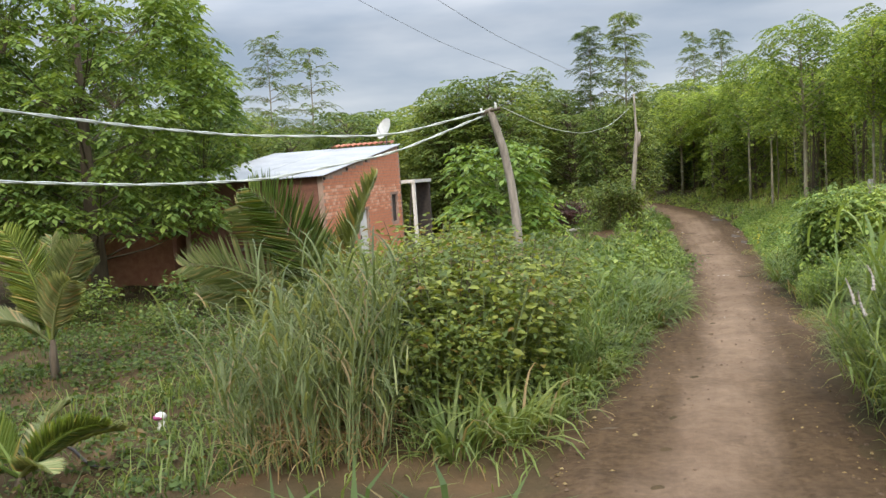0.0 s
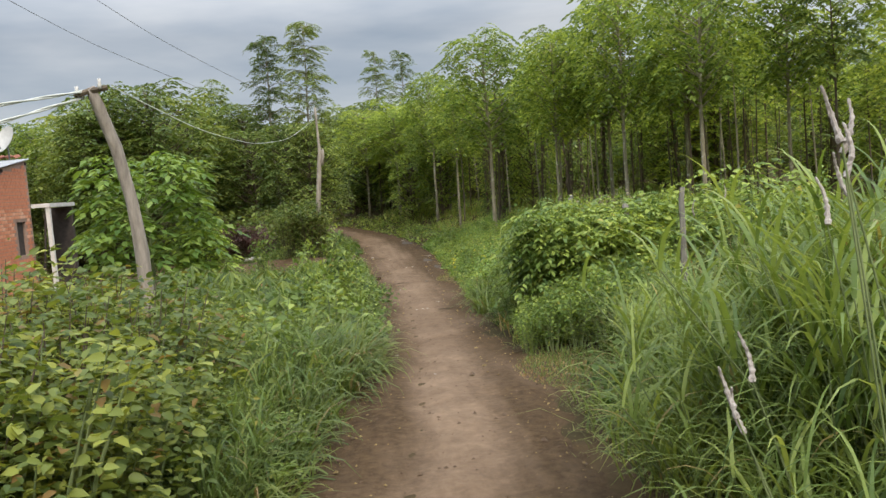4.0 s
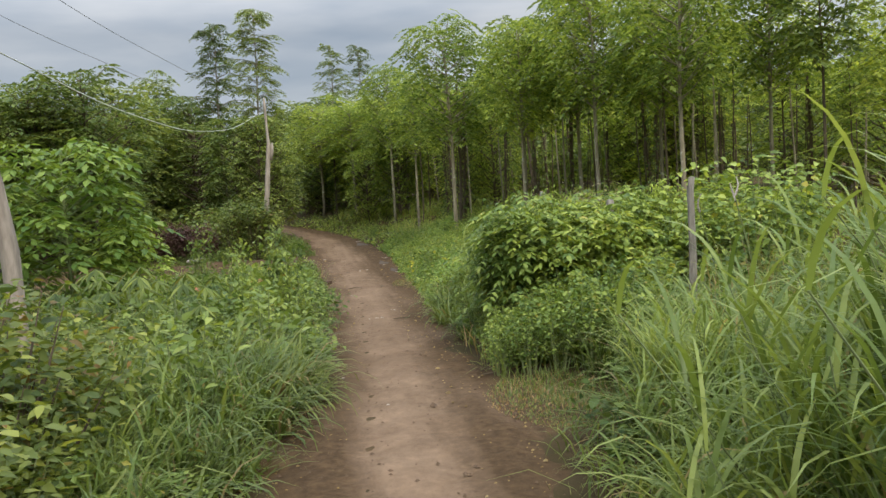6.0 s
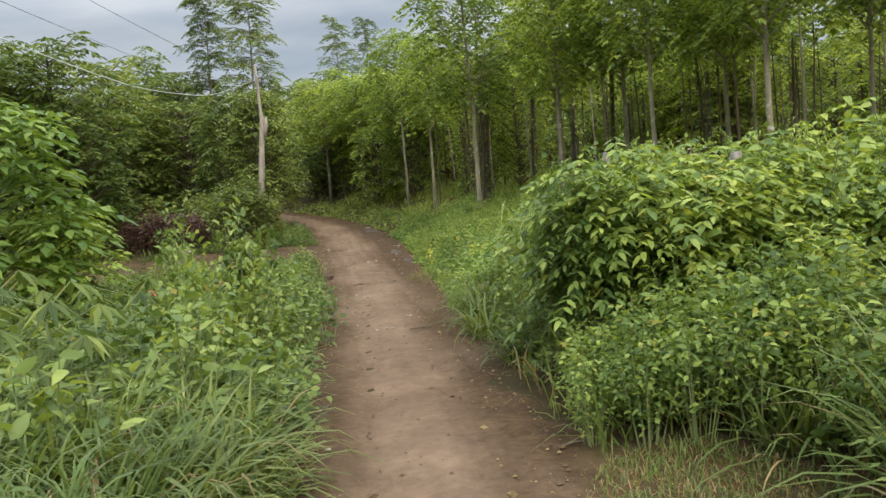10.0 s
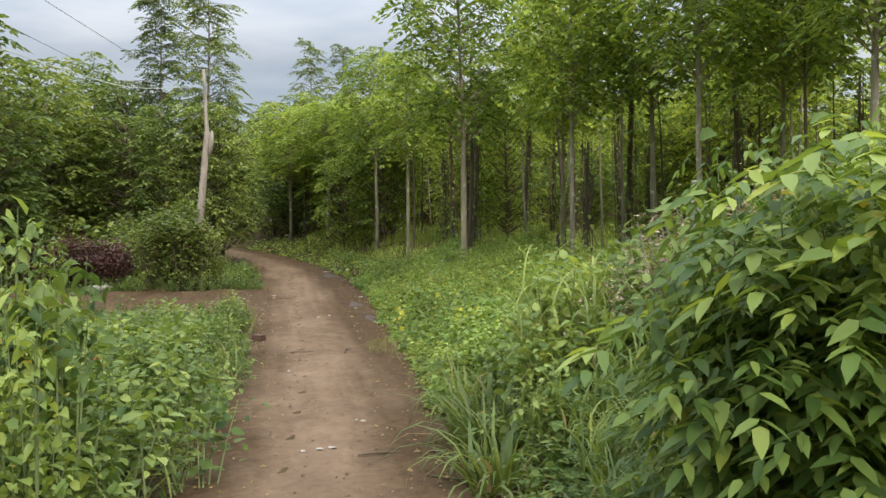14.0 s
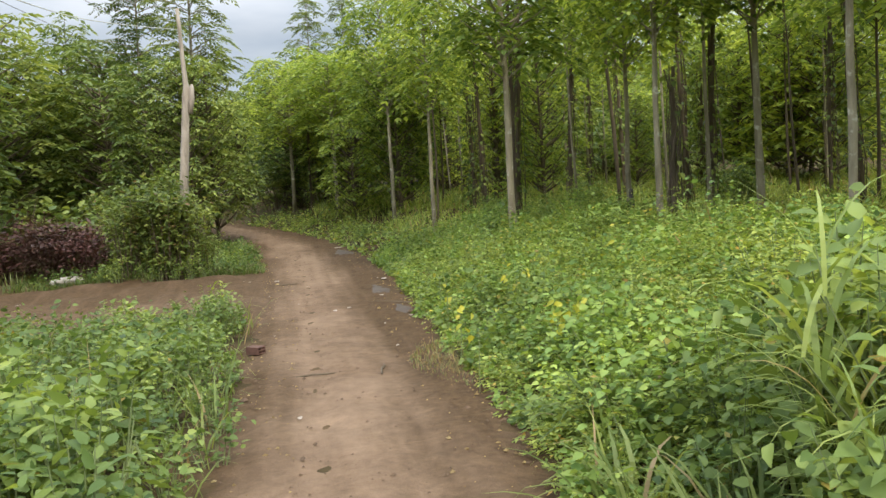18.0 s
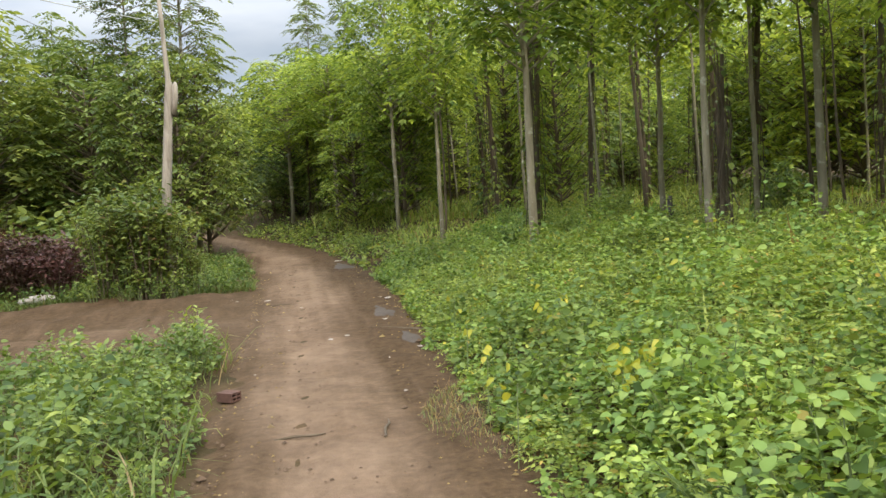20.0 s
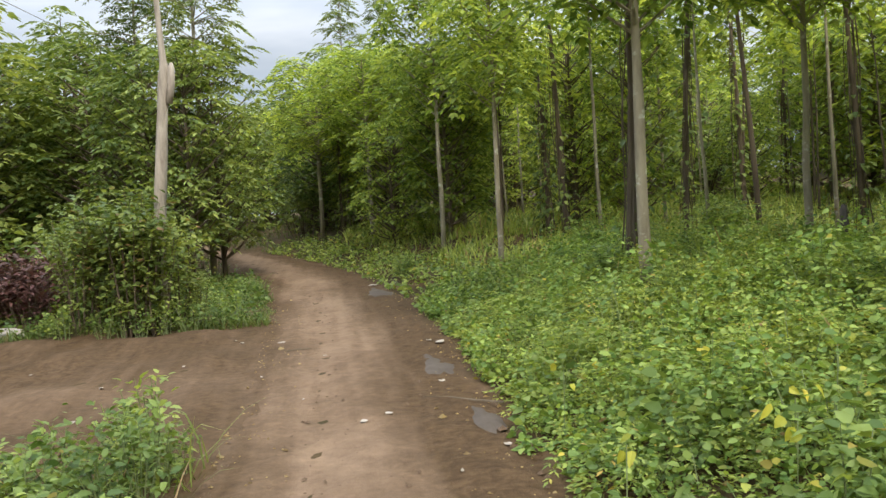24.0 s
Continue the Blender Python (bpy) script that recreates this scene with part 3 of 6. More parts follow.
def bushy(name, height, radius, stems, leaf_n, leaf_l, leaf_w, leaf_m, stem_m, dome=0.8, use_broad=True, droop=0.25, low=0.12, compound=0):
    """A leafy shrub: splayed stems and a ragged dome of leaves with gaps."""
    root = new(name)
    sg, lg = Geo(), Geo()
    tips = []
    for i in range(stems):
        a, r = RNG.uniform(0, 2 * math.pi), radius * math.sqrt(RNG.uniform(0.02, 1))
        h = height * (RNG.uniform(0.65, 1.05) - 0.35 * (r / radius) ** 2 * dome)
        foot = np.array([r * 0.3 * math.cos(a), r * 0.3 * math.sin(a), -0.08])
        tip = np.array([r * math.cos(a), r * math.sin(a), h])
        mid = foot * 0.45 + tip * 0.55 + [0, 0, 0.08 * h]
        tube(sg, [foot, mid, tip], [0.003 + 0.007 * height, 0.002 + 0.0045 * height, 0.002], 4)
        tips.append((foot, mid, tip))
    tips = np.array(tips)
    w = RNG.integers(0, stems, leaf_n)
    u = RNG.uniform(low, 1.0, leaf_n) ** 0.6
    f0, m0, t0 = tips[w, 0], tips[w, 1], tips[w, 2]
    u_ = u[:, None]
    p = (1 - u_) ** 2 * f0 + 2 * u_ * (1 - u_) * m0 + u_ ** 2 * t0
    reach = radius * 0.22
    p = p + RNG.normal(0, 1, p.shape) * [reach, reach, reach * 0.6] * 0.8
    p[:, 2] = np.maximum(p[:, 2], 0.03)
    way = unit(scatter_dirs(leaf_n, -0.5, 0.55) + unit(p * [1, 1, 0.2]) * 0.5)
    nor = unit(np.array([0, 0, 1.0]) + RNG.normal(0, 0.4, (leaf_n, 3)))
    nor = unit(nor - way * np.sum(nor * way, 1, keepdims=True))
    ll = leaf_l * RNG.uniform(0.55, 1.25, leaf_n)
    c = int(leaf_n * compound)
    if c:
        fronds(lg, p[:c], unit(way[:c] * [1, 1, 0.4]), ll[:c] * 2.7, 4, 0.38, 0.46, 0.5, 0, broad)
    (broad if use_broad else leaves)(lg, p[c:], way[c:], nor[c:], ll[c:], ll[c:] * leaf_w / leaf_l, 0.1, droop)
    sp = part("stemwork", sg, stem_m, root)
    fp = part("foliage", lg, leaf_m, root, "", True)
    sp["kind"] = fp["kind"] = "stuff"
    return root


def tuft(name, n, length, width, spread_r, leaf_m, lean=0.45, bend=1.3, dry=0.08, stalks=0):
    """A clump of long arching grass."""
    root = new(name)
    g = Geo()
    a = RNG.uniform(0, 2 * math.pi, n)
    r = spread_r * np.sqrt(RNG.uniform(0, 1, n))
    base = np.column_stack([r * np.cos(a), r * np.sin(a), np.full(n, -0.03)])
    head = a + RNG.normal(0, 0.7, n)
    L = length * RNG.uniform(0.45, 1.1, n)
    blades(g, base, head, L, width * RNG.uniform(0.6, 1.2, n), np.abs(RNG.normal(0, lean, n)) * (0.4 + r / spread_r), np.abs(RNG.normal(bend, 0.45, n)), 5)
    part("grass", g, leaf_m, root)["kind"] = "stuff"
    k = int(n * dry)
    if k:
        g = Geo()
        a = RNG.uniform(0, 2 * math.pi, k)
        r = spread_r * np.sqrt(RNG.uniform(0, 1, k))
        base = np.column_stack([r * np.cos(a), r * np.sin(a), np.full(k, -0.03)])
        blades(g, base, a, length * RNG.uniform(0.35, 0.75, k), width * 0.7, RNG.uniform(0.5, 1.2, k), RNG.uniform(0.8, 1.9, k), 5)
        part("dry_grass", g, M_DRY, root, "straw-coloured dry blades")["kind"] = "stuff"
    for i in range(stalks):
        g = Geo()
        a = RNG.uniform(0, 2 * math.pi)
        tip = np.array([0.35 * math.cos(a) * length, 0.35 * math.sin(a) * length, length * RNG.uniform(0.95, 1.15)])
        tube(g, [tip * [0.2, 0.2, 0], tip * [0.4, 0.4, 0.55], tip * [0.8, 0.8, 0.88], tip], [0.006, 0.005, 0.004, 0.002], 4)
        part("stalk", g, M_STEM, root)
    return root


def reeds(name, stems, height, leaf, width, spread_r, leaf_m, per=8, lean=0.22, dry=0.1):
    """Tall leafy grass: leaning stems with arching blades at every joint."""
    root = new(name)
    g, dg, sg = Geo(), Geo(), Geo()
    for i in range(stems):
        a, r = RNG.uniform(0, 2 * math.pi), spread_r * math.sqrt(RNG.uniform(0, 1))
        h = height * RNG.uniform(0.55, 1.05)
        tilt = lean * RNG.uniform(0.3, 1.5) * (0.4 + r / spread_r)
        foot = np.array([r * math.cos(a), r * math.sin(a), -0.04])
        out = np.array([math.cos(a), math.sin(a), 0])
        u = np.sort(RNG.uniform(0.05, 1.0, per))
        p = foot + out * (math.tan(tilt) * h * u ** 1.5)[:, None] + np.array([0, 0, 1.0]) * (h * u)[:, None]
        tube(sg, [foot, foot + out * math.tan(tilt) * h * 0.35 + [0, 0, h * 0.5], p[-1]], [0.006, 0.005, 0.003], 4)
        head = a + np.arange(per) * math.pi + RNG.normal(0, 0.9, per)
        k = u < dry * 2.2
        L = leaf * RNG.uniform(0.6, 1.2, per) * (0.75 + 0.4 * np.sin(math.pi * u))
        blades(g, p[~k], head[~k], L[~k], width * RNG.uniform(0.7, 1.2, (~k).sum()), RNG.uniform(0.15, 0.55, (~k).sum()), RNG.uniform(0.9, 1.9, (~k).sum()), 6)
        if k.any():
            blades(dg, p[k], head[k], L[k] * 0.9, width * 0.7, RNG.uniform(0.5, 1.2, k.sum()), RNG.uniform(1.0, 2.0, k.sum()), 5)
    part("stemwork", sg, M_STEM, root)["kind"] = "stuff"
    part("grass", g, leaf_m, root)["kind"] = "stuff"
    if dg.v:
        part("dry_grass", dg, M_DRY, root, "straw-coloured dry blades")["kind"] = "stuff"
    return root


def place(src, x, y, turn=None, size=1.0, label="", category="", group="", dz=0.0, tilt=0.0):
    turn = RNG.uniform(0, 360) if turn is None else turn
    ob = copy_thing(src, pose(x, y, float(land(x, y)) + dz, RNG.normal(0, tilt) if tilt else 0, RNG.normal(0, tilt) if tilt else 0, turn))
    sz = (size, size, size) if isinstance(size, (int, float)) else size
    ob.scale = sz
    return tagged(ob, label, category, group)


def discard(src):
    for o in (*src.children_recursive, src):
        bpy.data.objects.remove(o)


near_trees = [feather_tree("forest_tree", h, lo, r, c, 9, 7, 0.55, M_TREE_NEAR, M_BARK, th, leaflet=0.27, droop=0.85, wide=0.48)
              for h, lo, r, c, th in ((6.2, 3.1, 1.05, 46, 0.05), (5.8, 2.9, 1.0, 44, 0.046), (6.6, 3.0, 1.1, 50, 0.054))]
mid_trees = [feather_tree("forest_tree", h, lo, r, c, 8, 4, 0.52, m, bk, th, leaflet=0.42, wide=0.5, droop=0.6)
             for h, lo, r, c, th, m, bk in ((6.2, 3.4, 0.86, 23, 0.036, M_TREE_NEAR, M_BARK), (5.7, 3.0, 0.82, 21, 0.031, M_TREE, M_BARK_DARK),
                                            (6.7, 3.6, 0.86, 23, 0.04, M_TREE_DARK, M_BARK_DARK), (7.0, 3.8, 0.86, 21, 0.036, M_TREE_YOUNG, M_BARK))]
thin_trees = [feather_tree("forest_tree", h, lo, r, c, 7, 4, 0.6, M_TREE, bk, th, leaflet=0.42) for h, lo, r, c, th, bk in ((5.6, 3.6, 0.8, 6, 0.029, M_BARK), (5.0, 3.3, 0.7, 5, 0.026, M_BARK_DARK))]
low_trees = [feather_tree("woodland_tree", h, lo, r, c, 8, 3, 0.52, m, M_BARK_DARK, 0.08, shape=0.7, leaflet=0.46, inner=0.3, wide=0.5)
             for h, lo, r, c, m in ((5.2, 0.4, 1.7, 62, M_TREE), (6.0, 0.6, 1.6, 80, M_TREE_DARK), (4.6, 0.3, 1.6, 58, M_TREE), (5.4, 0.3, 1.6, 78, M_TREE_DARK))]
far_trees = [feather_tree("woodland_tree", h, lo, r, c, 8, 3, 0.9, m, M_BARK_DARK, 0.08, shape=0.7, leaflet=0.5)
             for h, lo, r, c, m in ((5.2, 0.5, 1.8, 44, M_TREE_DARK), (6.0, 0.8, 1.8, 48, M_TREE_DARK), (4.6, 0.4, 1.7, 40, M_TREE))]
FOREST = "plantation trees beside the track"
L_NEAR = "slim pale-trunked tree with a feathery green crown"
L_MID = "slender forest tree with a feathery green crown"
NEAR = ((7.17, 23.04, 0), (6.08, 25.38, 1), (4.64, 27.46, 2), (4.4, 32.86, 1), (4.05, 36.76, 0), (6.99, 28.41, 1), (7.99, 20.43, 2), (10.64, 21.53, 0), (7.69, 25.6, 2), (9.3, 24.2, 0))
taken = [(x, y) for x, y, _ in NEAR]
for x, y, k in NEAR:
    place(near_trees[k], x, y, None, (1.1, 1.1, 0.95) if y == 27.46 else RNG.uniform(0.9, 1.0), L_NEAR, "tree", FOREST)


def free(x, y, gap):
    return all((x - a) ** 2 + (y - c) ** 2 > gap * gap for a, c in taken)


rows_x = np.arange(-12, 42, 2.25)
for yy in np.arange(9, 66, 2.25):
    for xx in rows_x:
        x, y = xx + RNG.normal(0, 0.4), yy + RNG.normal(0, 0.4)
        edge = 4.9 + max(0.0, 27.5 - y) * 0.52 if y < 33 else float(edge_r(y)) + 1.9
        if x < edge or x > 22 + 0.3 * y or not free(x, y, 1.45) or math.hypot(x, y) < 10:
            continue
        taken.append((x, y))
        deep = y > 50
        if x - edge > 17 and y < 50 or RNG.uniform() < (0.36 if y < 27 else 0.42):
            continue
        src = low_trees[RNG.integers(0, 3)] if RNG.uniform() < (0.75 if deep else (0.75 if x - edge > 10 or y > 42 else (0.12 if x - edge > 8 else 0.0))) else mid_trees[RNG.integers(0, 4)]
        place(src, x, y, None, RNG.uniform(0.8, 1.04) * (0.92 if y < 26 else 1.0), L_MID, "tree", FOREST, 0, 1.2)
for k in range(200):
    y = RNG.uniform(15, 50)
    edge = 4.9 + max(0.0, 27.5 - y) * 0.52 if y < 33 else float(edge_r(y)) + 1.9
    x = edge + RNG.uniform(0.3, 15)
    if free(x, y, 1.05):
        taken.append((x, y))
        place(thin_trees[k % 2], x, y, None, RNG.uniform(0.85, 1.15), "thin pole-like forest tree with a sparse crown", "tree", FOREST, 0, 1.6)
for yy in np.arange(33, 70, 2.9):
    for xx in np.arange(-34, 2, 2.8):
        x, y = xx + RNG.normal(0, 0.5), yy + RNG.normal(0, 0.5)
        if x > float(edge_l(y)) - 1.6 or (x > -5 and y < 36) or not free(x, y, 1.6):
            continue
        taken.append((x, y))
        src = low_trees[3 if RNG.uniform() < 0.6 else 1] if RNG.uniform() < 0.8 else mid_trees[RNG.integers(0, 4)]
        place(src, x, y, None, RNG.uniform(0.8, 1.06) * (1.1 if x > -9 and y < 48 else 1.0), "leafy green woodland tree, foliage almost to the ground", "tree", "woodland beyond the side track", 0, 1.5)
# woodland that closes the view behind and to both sides
for a in np.arange(0, 360, 5.5):
    x, y = 30 * math.cos(radians(a)) + RNG.normal(0, 2), 12 + 34 * math.sin(radians(a)) + RNG.normal(0, 2)
    if (y > 6 and x > 5) or y > 32 or (-19 < x < -6 and 10 < y < 30):
        continue
    place(far_trees[RNG.integers(0, 3)], x, y, None, RNG.uniform(0.9, 1.25), "leafy green woodland tree, foliage almost to the ground", "tree", "woodland beyond the side track")

for k in range(26):
    x, y = RNG.uniform(-9.5, -0.5), RNG.uniform(50, 66)
    if x < float(edge_l(y)) - 1.0 or x > float(edge_r(y)) + 1.0:
        place(low_trees[k % 3], x, y, None, RNG.uniform(0.7, 1.0), "leafy green woodland tree, foliage almost to the ground", "tree", "woodland beyond the side track")
for k in range(60):
    x, y = (-42 + 1.55 * k, 68 + RNG.normal(0, 1.2)) if k < 44 else (40 + RNG.normal(0, 1.2), 6 + 3.6 * (k - 44))
    place(far_trees[k % 3], x, y, None, RNG.uniform(1.0, 1.3), "leafy green woodland tree, foliage almost to the ground", "tree", "woodland beyond the side track")

for x, y, k, sz in ((-1.0, 36.7, 1, 0.8), (-0.55, 38.0, 1, 0.85), (-1.9, 37.6, 3, 0.9)):
    place(low_trees[k], x, y, None, (sz * 0.8, sz * 0.8, sz), "leafy green woodland tree, foliage almost to the ground", "tree", "woodland beyond the side track")
for x, y, k, sz in ((2.9, 41.5, 0, 0.95), (4.9, 38.9, 1, 0.9), (1.6, 44.5, 2, 0.95), (4.0, 43.6, 0, 1.0)):
    place(near_trees[k], x, y, None, (sz * 1.25, sz * 1.25, sz * 0.85), L_NEAR, "tree", FOREST)
# leafy young trees that fill the wood between the trunks
FILL = np.random.default_rng(77)
for k in range(90):
    y = FILL.uniform(34.5, 47)
    x = float(edge_r(y)) + FILL.uniform(1.6, 9.5)
    if free(x, y, 1.15):
        taken.append((x, y))
        sz = FILL.uniform(0.5, 0.85)
        place(low_trees[int(FILL.choice((0, 2)))], x, y, FILL.uniform(0, 360), (sz * 0.8, sz * 0.8, sz), "leafy young tree among the plantation trunks", "tree", FOREST)
for k in range(11):
    y = FILL.uniform(13, 44)
    x = (4.9 + max(0.0, 27.5 - y) * 0.52 if y < 33 else float(edge_r(y)) + 1.9) + FILL.uniform(9.5, 15)
    if free(x, y, 1.0):
        taken.append((x, y))
        sz = FILL.uniform(0.85, 1.15)
        place(low_trees[int(FILL.choice((0, 2)))], x, y, FILL.uniform(0, 360), (sz, sz, sz * 1.1), "leafy tree deep in the plantation, foliage almost to the ground", "tree", FOREST)
for x, y, sz, turn in ((-7.8, 33.2, 1.02, 40), (-6.9, 33.9, 0.86, 130), (-8.7, 34.0, 0.9, 220)):
    place(low_trees[1], x, y, turn, (sz * 0.85, sz * 0.85, sz), "dense dark green tree beyond the side track", "tree", "woodland beyond the side track")
for src in near_trees + mid_trees + low_trees + far_trees + thin_trees:
    discard(src)


# ---- the two tall tiered trees, the big tree by the house, saplings ----
def tiered_tree(x, y, height, tiers, reach, label):
    root = holder("tiered_tree", pose(x, y, float(land(x, y))), label, "tree", "tall tiered trees")
    tg, cg = Geo(), Geo()
    zs = np.linspace(-0.2, height, 10)
    tube(tg, np.column_stack([0.05 * np.sin(zs), 0.04 * np.cos(zs * 1.3), zs]), 0.07 * (1.1 - np.linspace(0, 1, 10)), 8, 0, 0.04)
    for i in range(tiers):
        u = i / (tiers - 1)
        n = 7
        a = np.arange(n) * 2 * math.pi / n + i * 0.7 + RNG.normal(0, 0.3, n)
        r = reach * (1.0 - 0.6 * u ** 1.6) * RNG.uniform(0.5, 1.15, n)
        lift = RNG.normal(0, 0.13, n)
        for k in range(n):
            z = height * (0.5 + 0.49 * u) + lift[k]
            d = np.array([math.cos(a[k]), math.sin(a[k]), 0.22])
            sag = -0.12 * r[k]
            tube(tg, [[0, 0, z - 0.12], d * r[k] * 0.5 + [0, 0, z], d * r[k] + [0, 0, z + sag]], [0.016, 0.011, 0.004], 4)
            m = 10
            s = RNG.uniform(0.12, 1.0, m)
            base = d * (r[k] * s)[:, None] + np.column_stack([0 * s, 0 * s, z + sag * s * s])
            way = unit(d + RNG.normal(0, 0.6, (m, 3)) * [1, 1, 0.3])
            fronds(cg, base, way, RNG.uniform(0.25, 0.5, m), 5, 0.36, 0.42, 0.6)
    part("trunk", tg, M_BARK, root, "", True)
    part("crown", cg, M_TREE_DARK, root)
    return root


tiered_tree(-0.85, 38.4, 8.9, 11, 1.2, "tall tree with flat tiers of feathery foliage")
tiered_tree(-2.6, 41.0, 8.9, 11, 1.25, "tall tree with flat tiers of feathery foliage")
tiered_tree(-15.0, 36.0, 8.6, 6, 1.9, "thin tree with sparse tiers of leaves behind the house")
tiered_tree(-19.0, 40.0, 10.0, 9, 2.2, "thin tree with sparse tiers of leaves behind the house")
tiered_tree(2.8, 52.0, 8.6, 8, 1.3, "thin tree with sparse tiers of leaves above the woods")
tiered_tree(4.6, 55.0, 9.0, 8, 1.4, "thin tree with sparse tiers of leaves above the woods")

big = feather_tree("shade_tree", 7.6, 1.2, 3.5, 520, 9, 3, 0.40, M_SHADE, M_BARK_DARK, 0.2, droop=0.7, shape=0.6, leaflet=0.5, inner=0.45, wide=0.5)
place(big, -12.9, 17.0, 20, 1.0, "large spreading tree with dense clustered green leaves", "tree")
place(big, -17.0, 16.0, 150, 0.95, "large spreading tree with dense clustered green leaves", "tree")
place(big, -16.5, 24.5, 250, 1.0, "large spreading tree with dense clustered green leaves", "tree")
discard(big)

sap = feather_tree("sapling", 3.2, 0.4, 1.15, 48, 8, 3, 0.5, M_SAPLING, M_STEM, 0.035, shape=0.8, leaflet=0.46, wide=0.5, droop=0.6)
place(sap, -3.65, 20.0, 10, 1.02, "bright yellow-green leafy sapling beside the track", "tree")
place(sap, -2.9, 20.6, 100, 0.6, "bright yellow-green leafy sapling beside the track", "tree")
discard(sap)

# ---- the bare snag by the bend, and its thicket ----
snag = holder("dead_tree_trunk", pose(-0.68, 31.55, float(land(-0.68, 31.55))), "tall bare bleached dead tree trunk with a broken stub", "dead tree")
g = Geo()
zz = np.array([-0.3, 0.0, 0.5, 1.1, 1.8, 2.4, 2.9, 3.4, 3.55, 3.62, 4.1, 4.6, 5.0])
tube(g, np.column_stack([np.interp(zz, [0, 1.5, 3.5, 5], [0, 0.03, 0.26, 0.22]), 0.02 * np.sin(zz), zz]),
     [0.092, 0.082, 0.07, 0.072, 0.08, 0.08, 0.076, 0.068, 0.06, 0.045, 0.041, 0.037, 0.032], 12, 0, 0.09)
part("trunk", g, M_SNAG, snag, "", True)
g = Geo()
tube(g, [(0.30, -0.03, 3.05), (0.34, -0.04, 3.3), (0.36, -0.04, 3.52), (0.37, -0.04, 3.6)], [0.055, 0.05, 0.045, 0.015], 7, 0, 0.1)
part("stub", g, M_SNAG, snag, "splintered side stub", True)

thick = bushy("shrub", 2.0, 0.62, 9, 1000, 0.10, 0.062, M_OLIVE, M_BARK_DARK, 0.15, True, 0.45, 0.04)
dark = bushy("shrub", 1.3, 0.9, 24, 620, 0.15, 0.085, M_TREE_DARK, M_BARK_DARK, 0.7)
for x, y, s in ((-1.5, 31.7, 0.98), (-1.05, 31.4, 0.95), (-1.9, 32.5, 0.9), (-0.55, 31.8, 0.8), (-1.15, 32.2, 1.05), (-0.25, 31.7, 0.45), (-0.72, 31.2, 0.82), (-1.0, 31.1, 0.9), (-1.75, 31.5, 0.75)):
    place(thick, x, y, None, (s * 1.05, s * 1.05, s), "dense olive-green shrub round the dead trunk", "shrub")
for x, y, s in ((-2.4, 34.4, 1.2), (-4.6, 34.6, 1.3), (-6.0, 34.0, 1.2), (-7.5, 34.5, 1.4), (1.0, 47.0, 1.4), (1.1, 51.0, 1.8), (2.2, 49.0, 1.6), (12.4, 42.4, 2.0), (14.2, 46.2, 2.2), (13.2, 44.2, 2.0), (15.6, 48.6, 2.2), (10.6, 44.8, 1.8), (-1.6, 36.2, 1.0), (-3.2, 36, 1.3), (-9.2, 34.2, 1.3), (-5.4, 32.9, 0.7), (-10.8, 33.5, 1.2),
                (-2.6, 39.5, 1.2), (-3.4, 44, 1.4), (-4.6, 48, 1.6), (-6.2, 53, 1.8), (-1.9, 48.5, 1.0), (-3.6, 56, 1.6), (-8.3, 60, 2.0), (-5.4, 62, 2.0), (-7.4, 13.8, 0.7), (-8.9, 14.6, 0.8), (-6.2, 13.0, 0.55), (-10.4, 13.4, 0.7), (-8.0, 12.2, 0.5), (-6.9, 16.0, 0.8), (-9.6, 17.0, 0.9), (-5.6, 15.4, 0.7), (-11.8, 14.2, 0.7), (-5.0, 17.6, 0.8), (-7.6, 19.0, 0.9), (24.5, 14, 2), (26, 18, 2.2), (25, 22, 2), (26.5, 25, 2.3), (24.5, 28, 2), (26, 31, 2.2), (24, 34.5, 2), (25, 38, 2.2), (24, 42, 2), (25, 46, 2.2), (22, 11, 1.8), (27, 11, 2.2), (20, 9, 1.6), (23.5, 50, 2)):
    place(dark, x, y, None, s, "dark green undergrowth shrub at the wood's edge", "shrub", "undergrowth at the wood's edge")
purple = bushy("purple_shrub", 1.25, 0.7, 24, 900, 0.12, 0.05, M_PURPLE, M_BARK_DARK, 0.6)
for x, y, s in ((-2.75, 32.45, 0.85), (-3.2, 32.9, 1.0), (-3.8, 33.2, 1.1), (-3.4, 32.6, 0.95), (-4.6, 33.5, 0.95), (-2.75, 33.4, 0.85)):
    place(purple, x, y, None, s, "dark purple-leaved shrub beside the side track", "shrub", "purple shrubs")
discard(purple)

# ---- power poles and wires ----
pole = holder("crooked_pole", pose(-1.86, 11.5, float(land(-1.86, 11.5))), "crooked weathered wooden power pole standing in weeds", "pole")
z0 = -float(land(-1.86, 11.5))
g = Geo()
tube(g, [(0.02, 0, -0.4), (0, 0, 0.3), (0.02, 0, z0 + 0.3), (0.01, -0.02, z0 + 0.9), (-0.03, -0.06, z0 + 1.4), (-0.10, -0.15, z0 + 1.9), (-0.19, -0.26, z0 + 2.3), (-0.23, -0.31, z0 + 2.44)],
     [0.07, 0.07, 0.066, 0.062, 0.058, 0.054, 0.052, 0.05], 10, 0, 0.12)
part("pole_shaft", g, M_POLE, pole, "", True)
g = Geo()
tube(g, [(-0.36, -0.36, z0 + 2.37), (-0.23, -0.33, z0 + 2.41), (-0.08, -0.29, z0 + 2.44)], 0.026, 6, 0, 0.12)
part("crosspiece", g, M_CREEPER, pole)
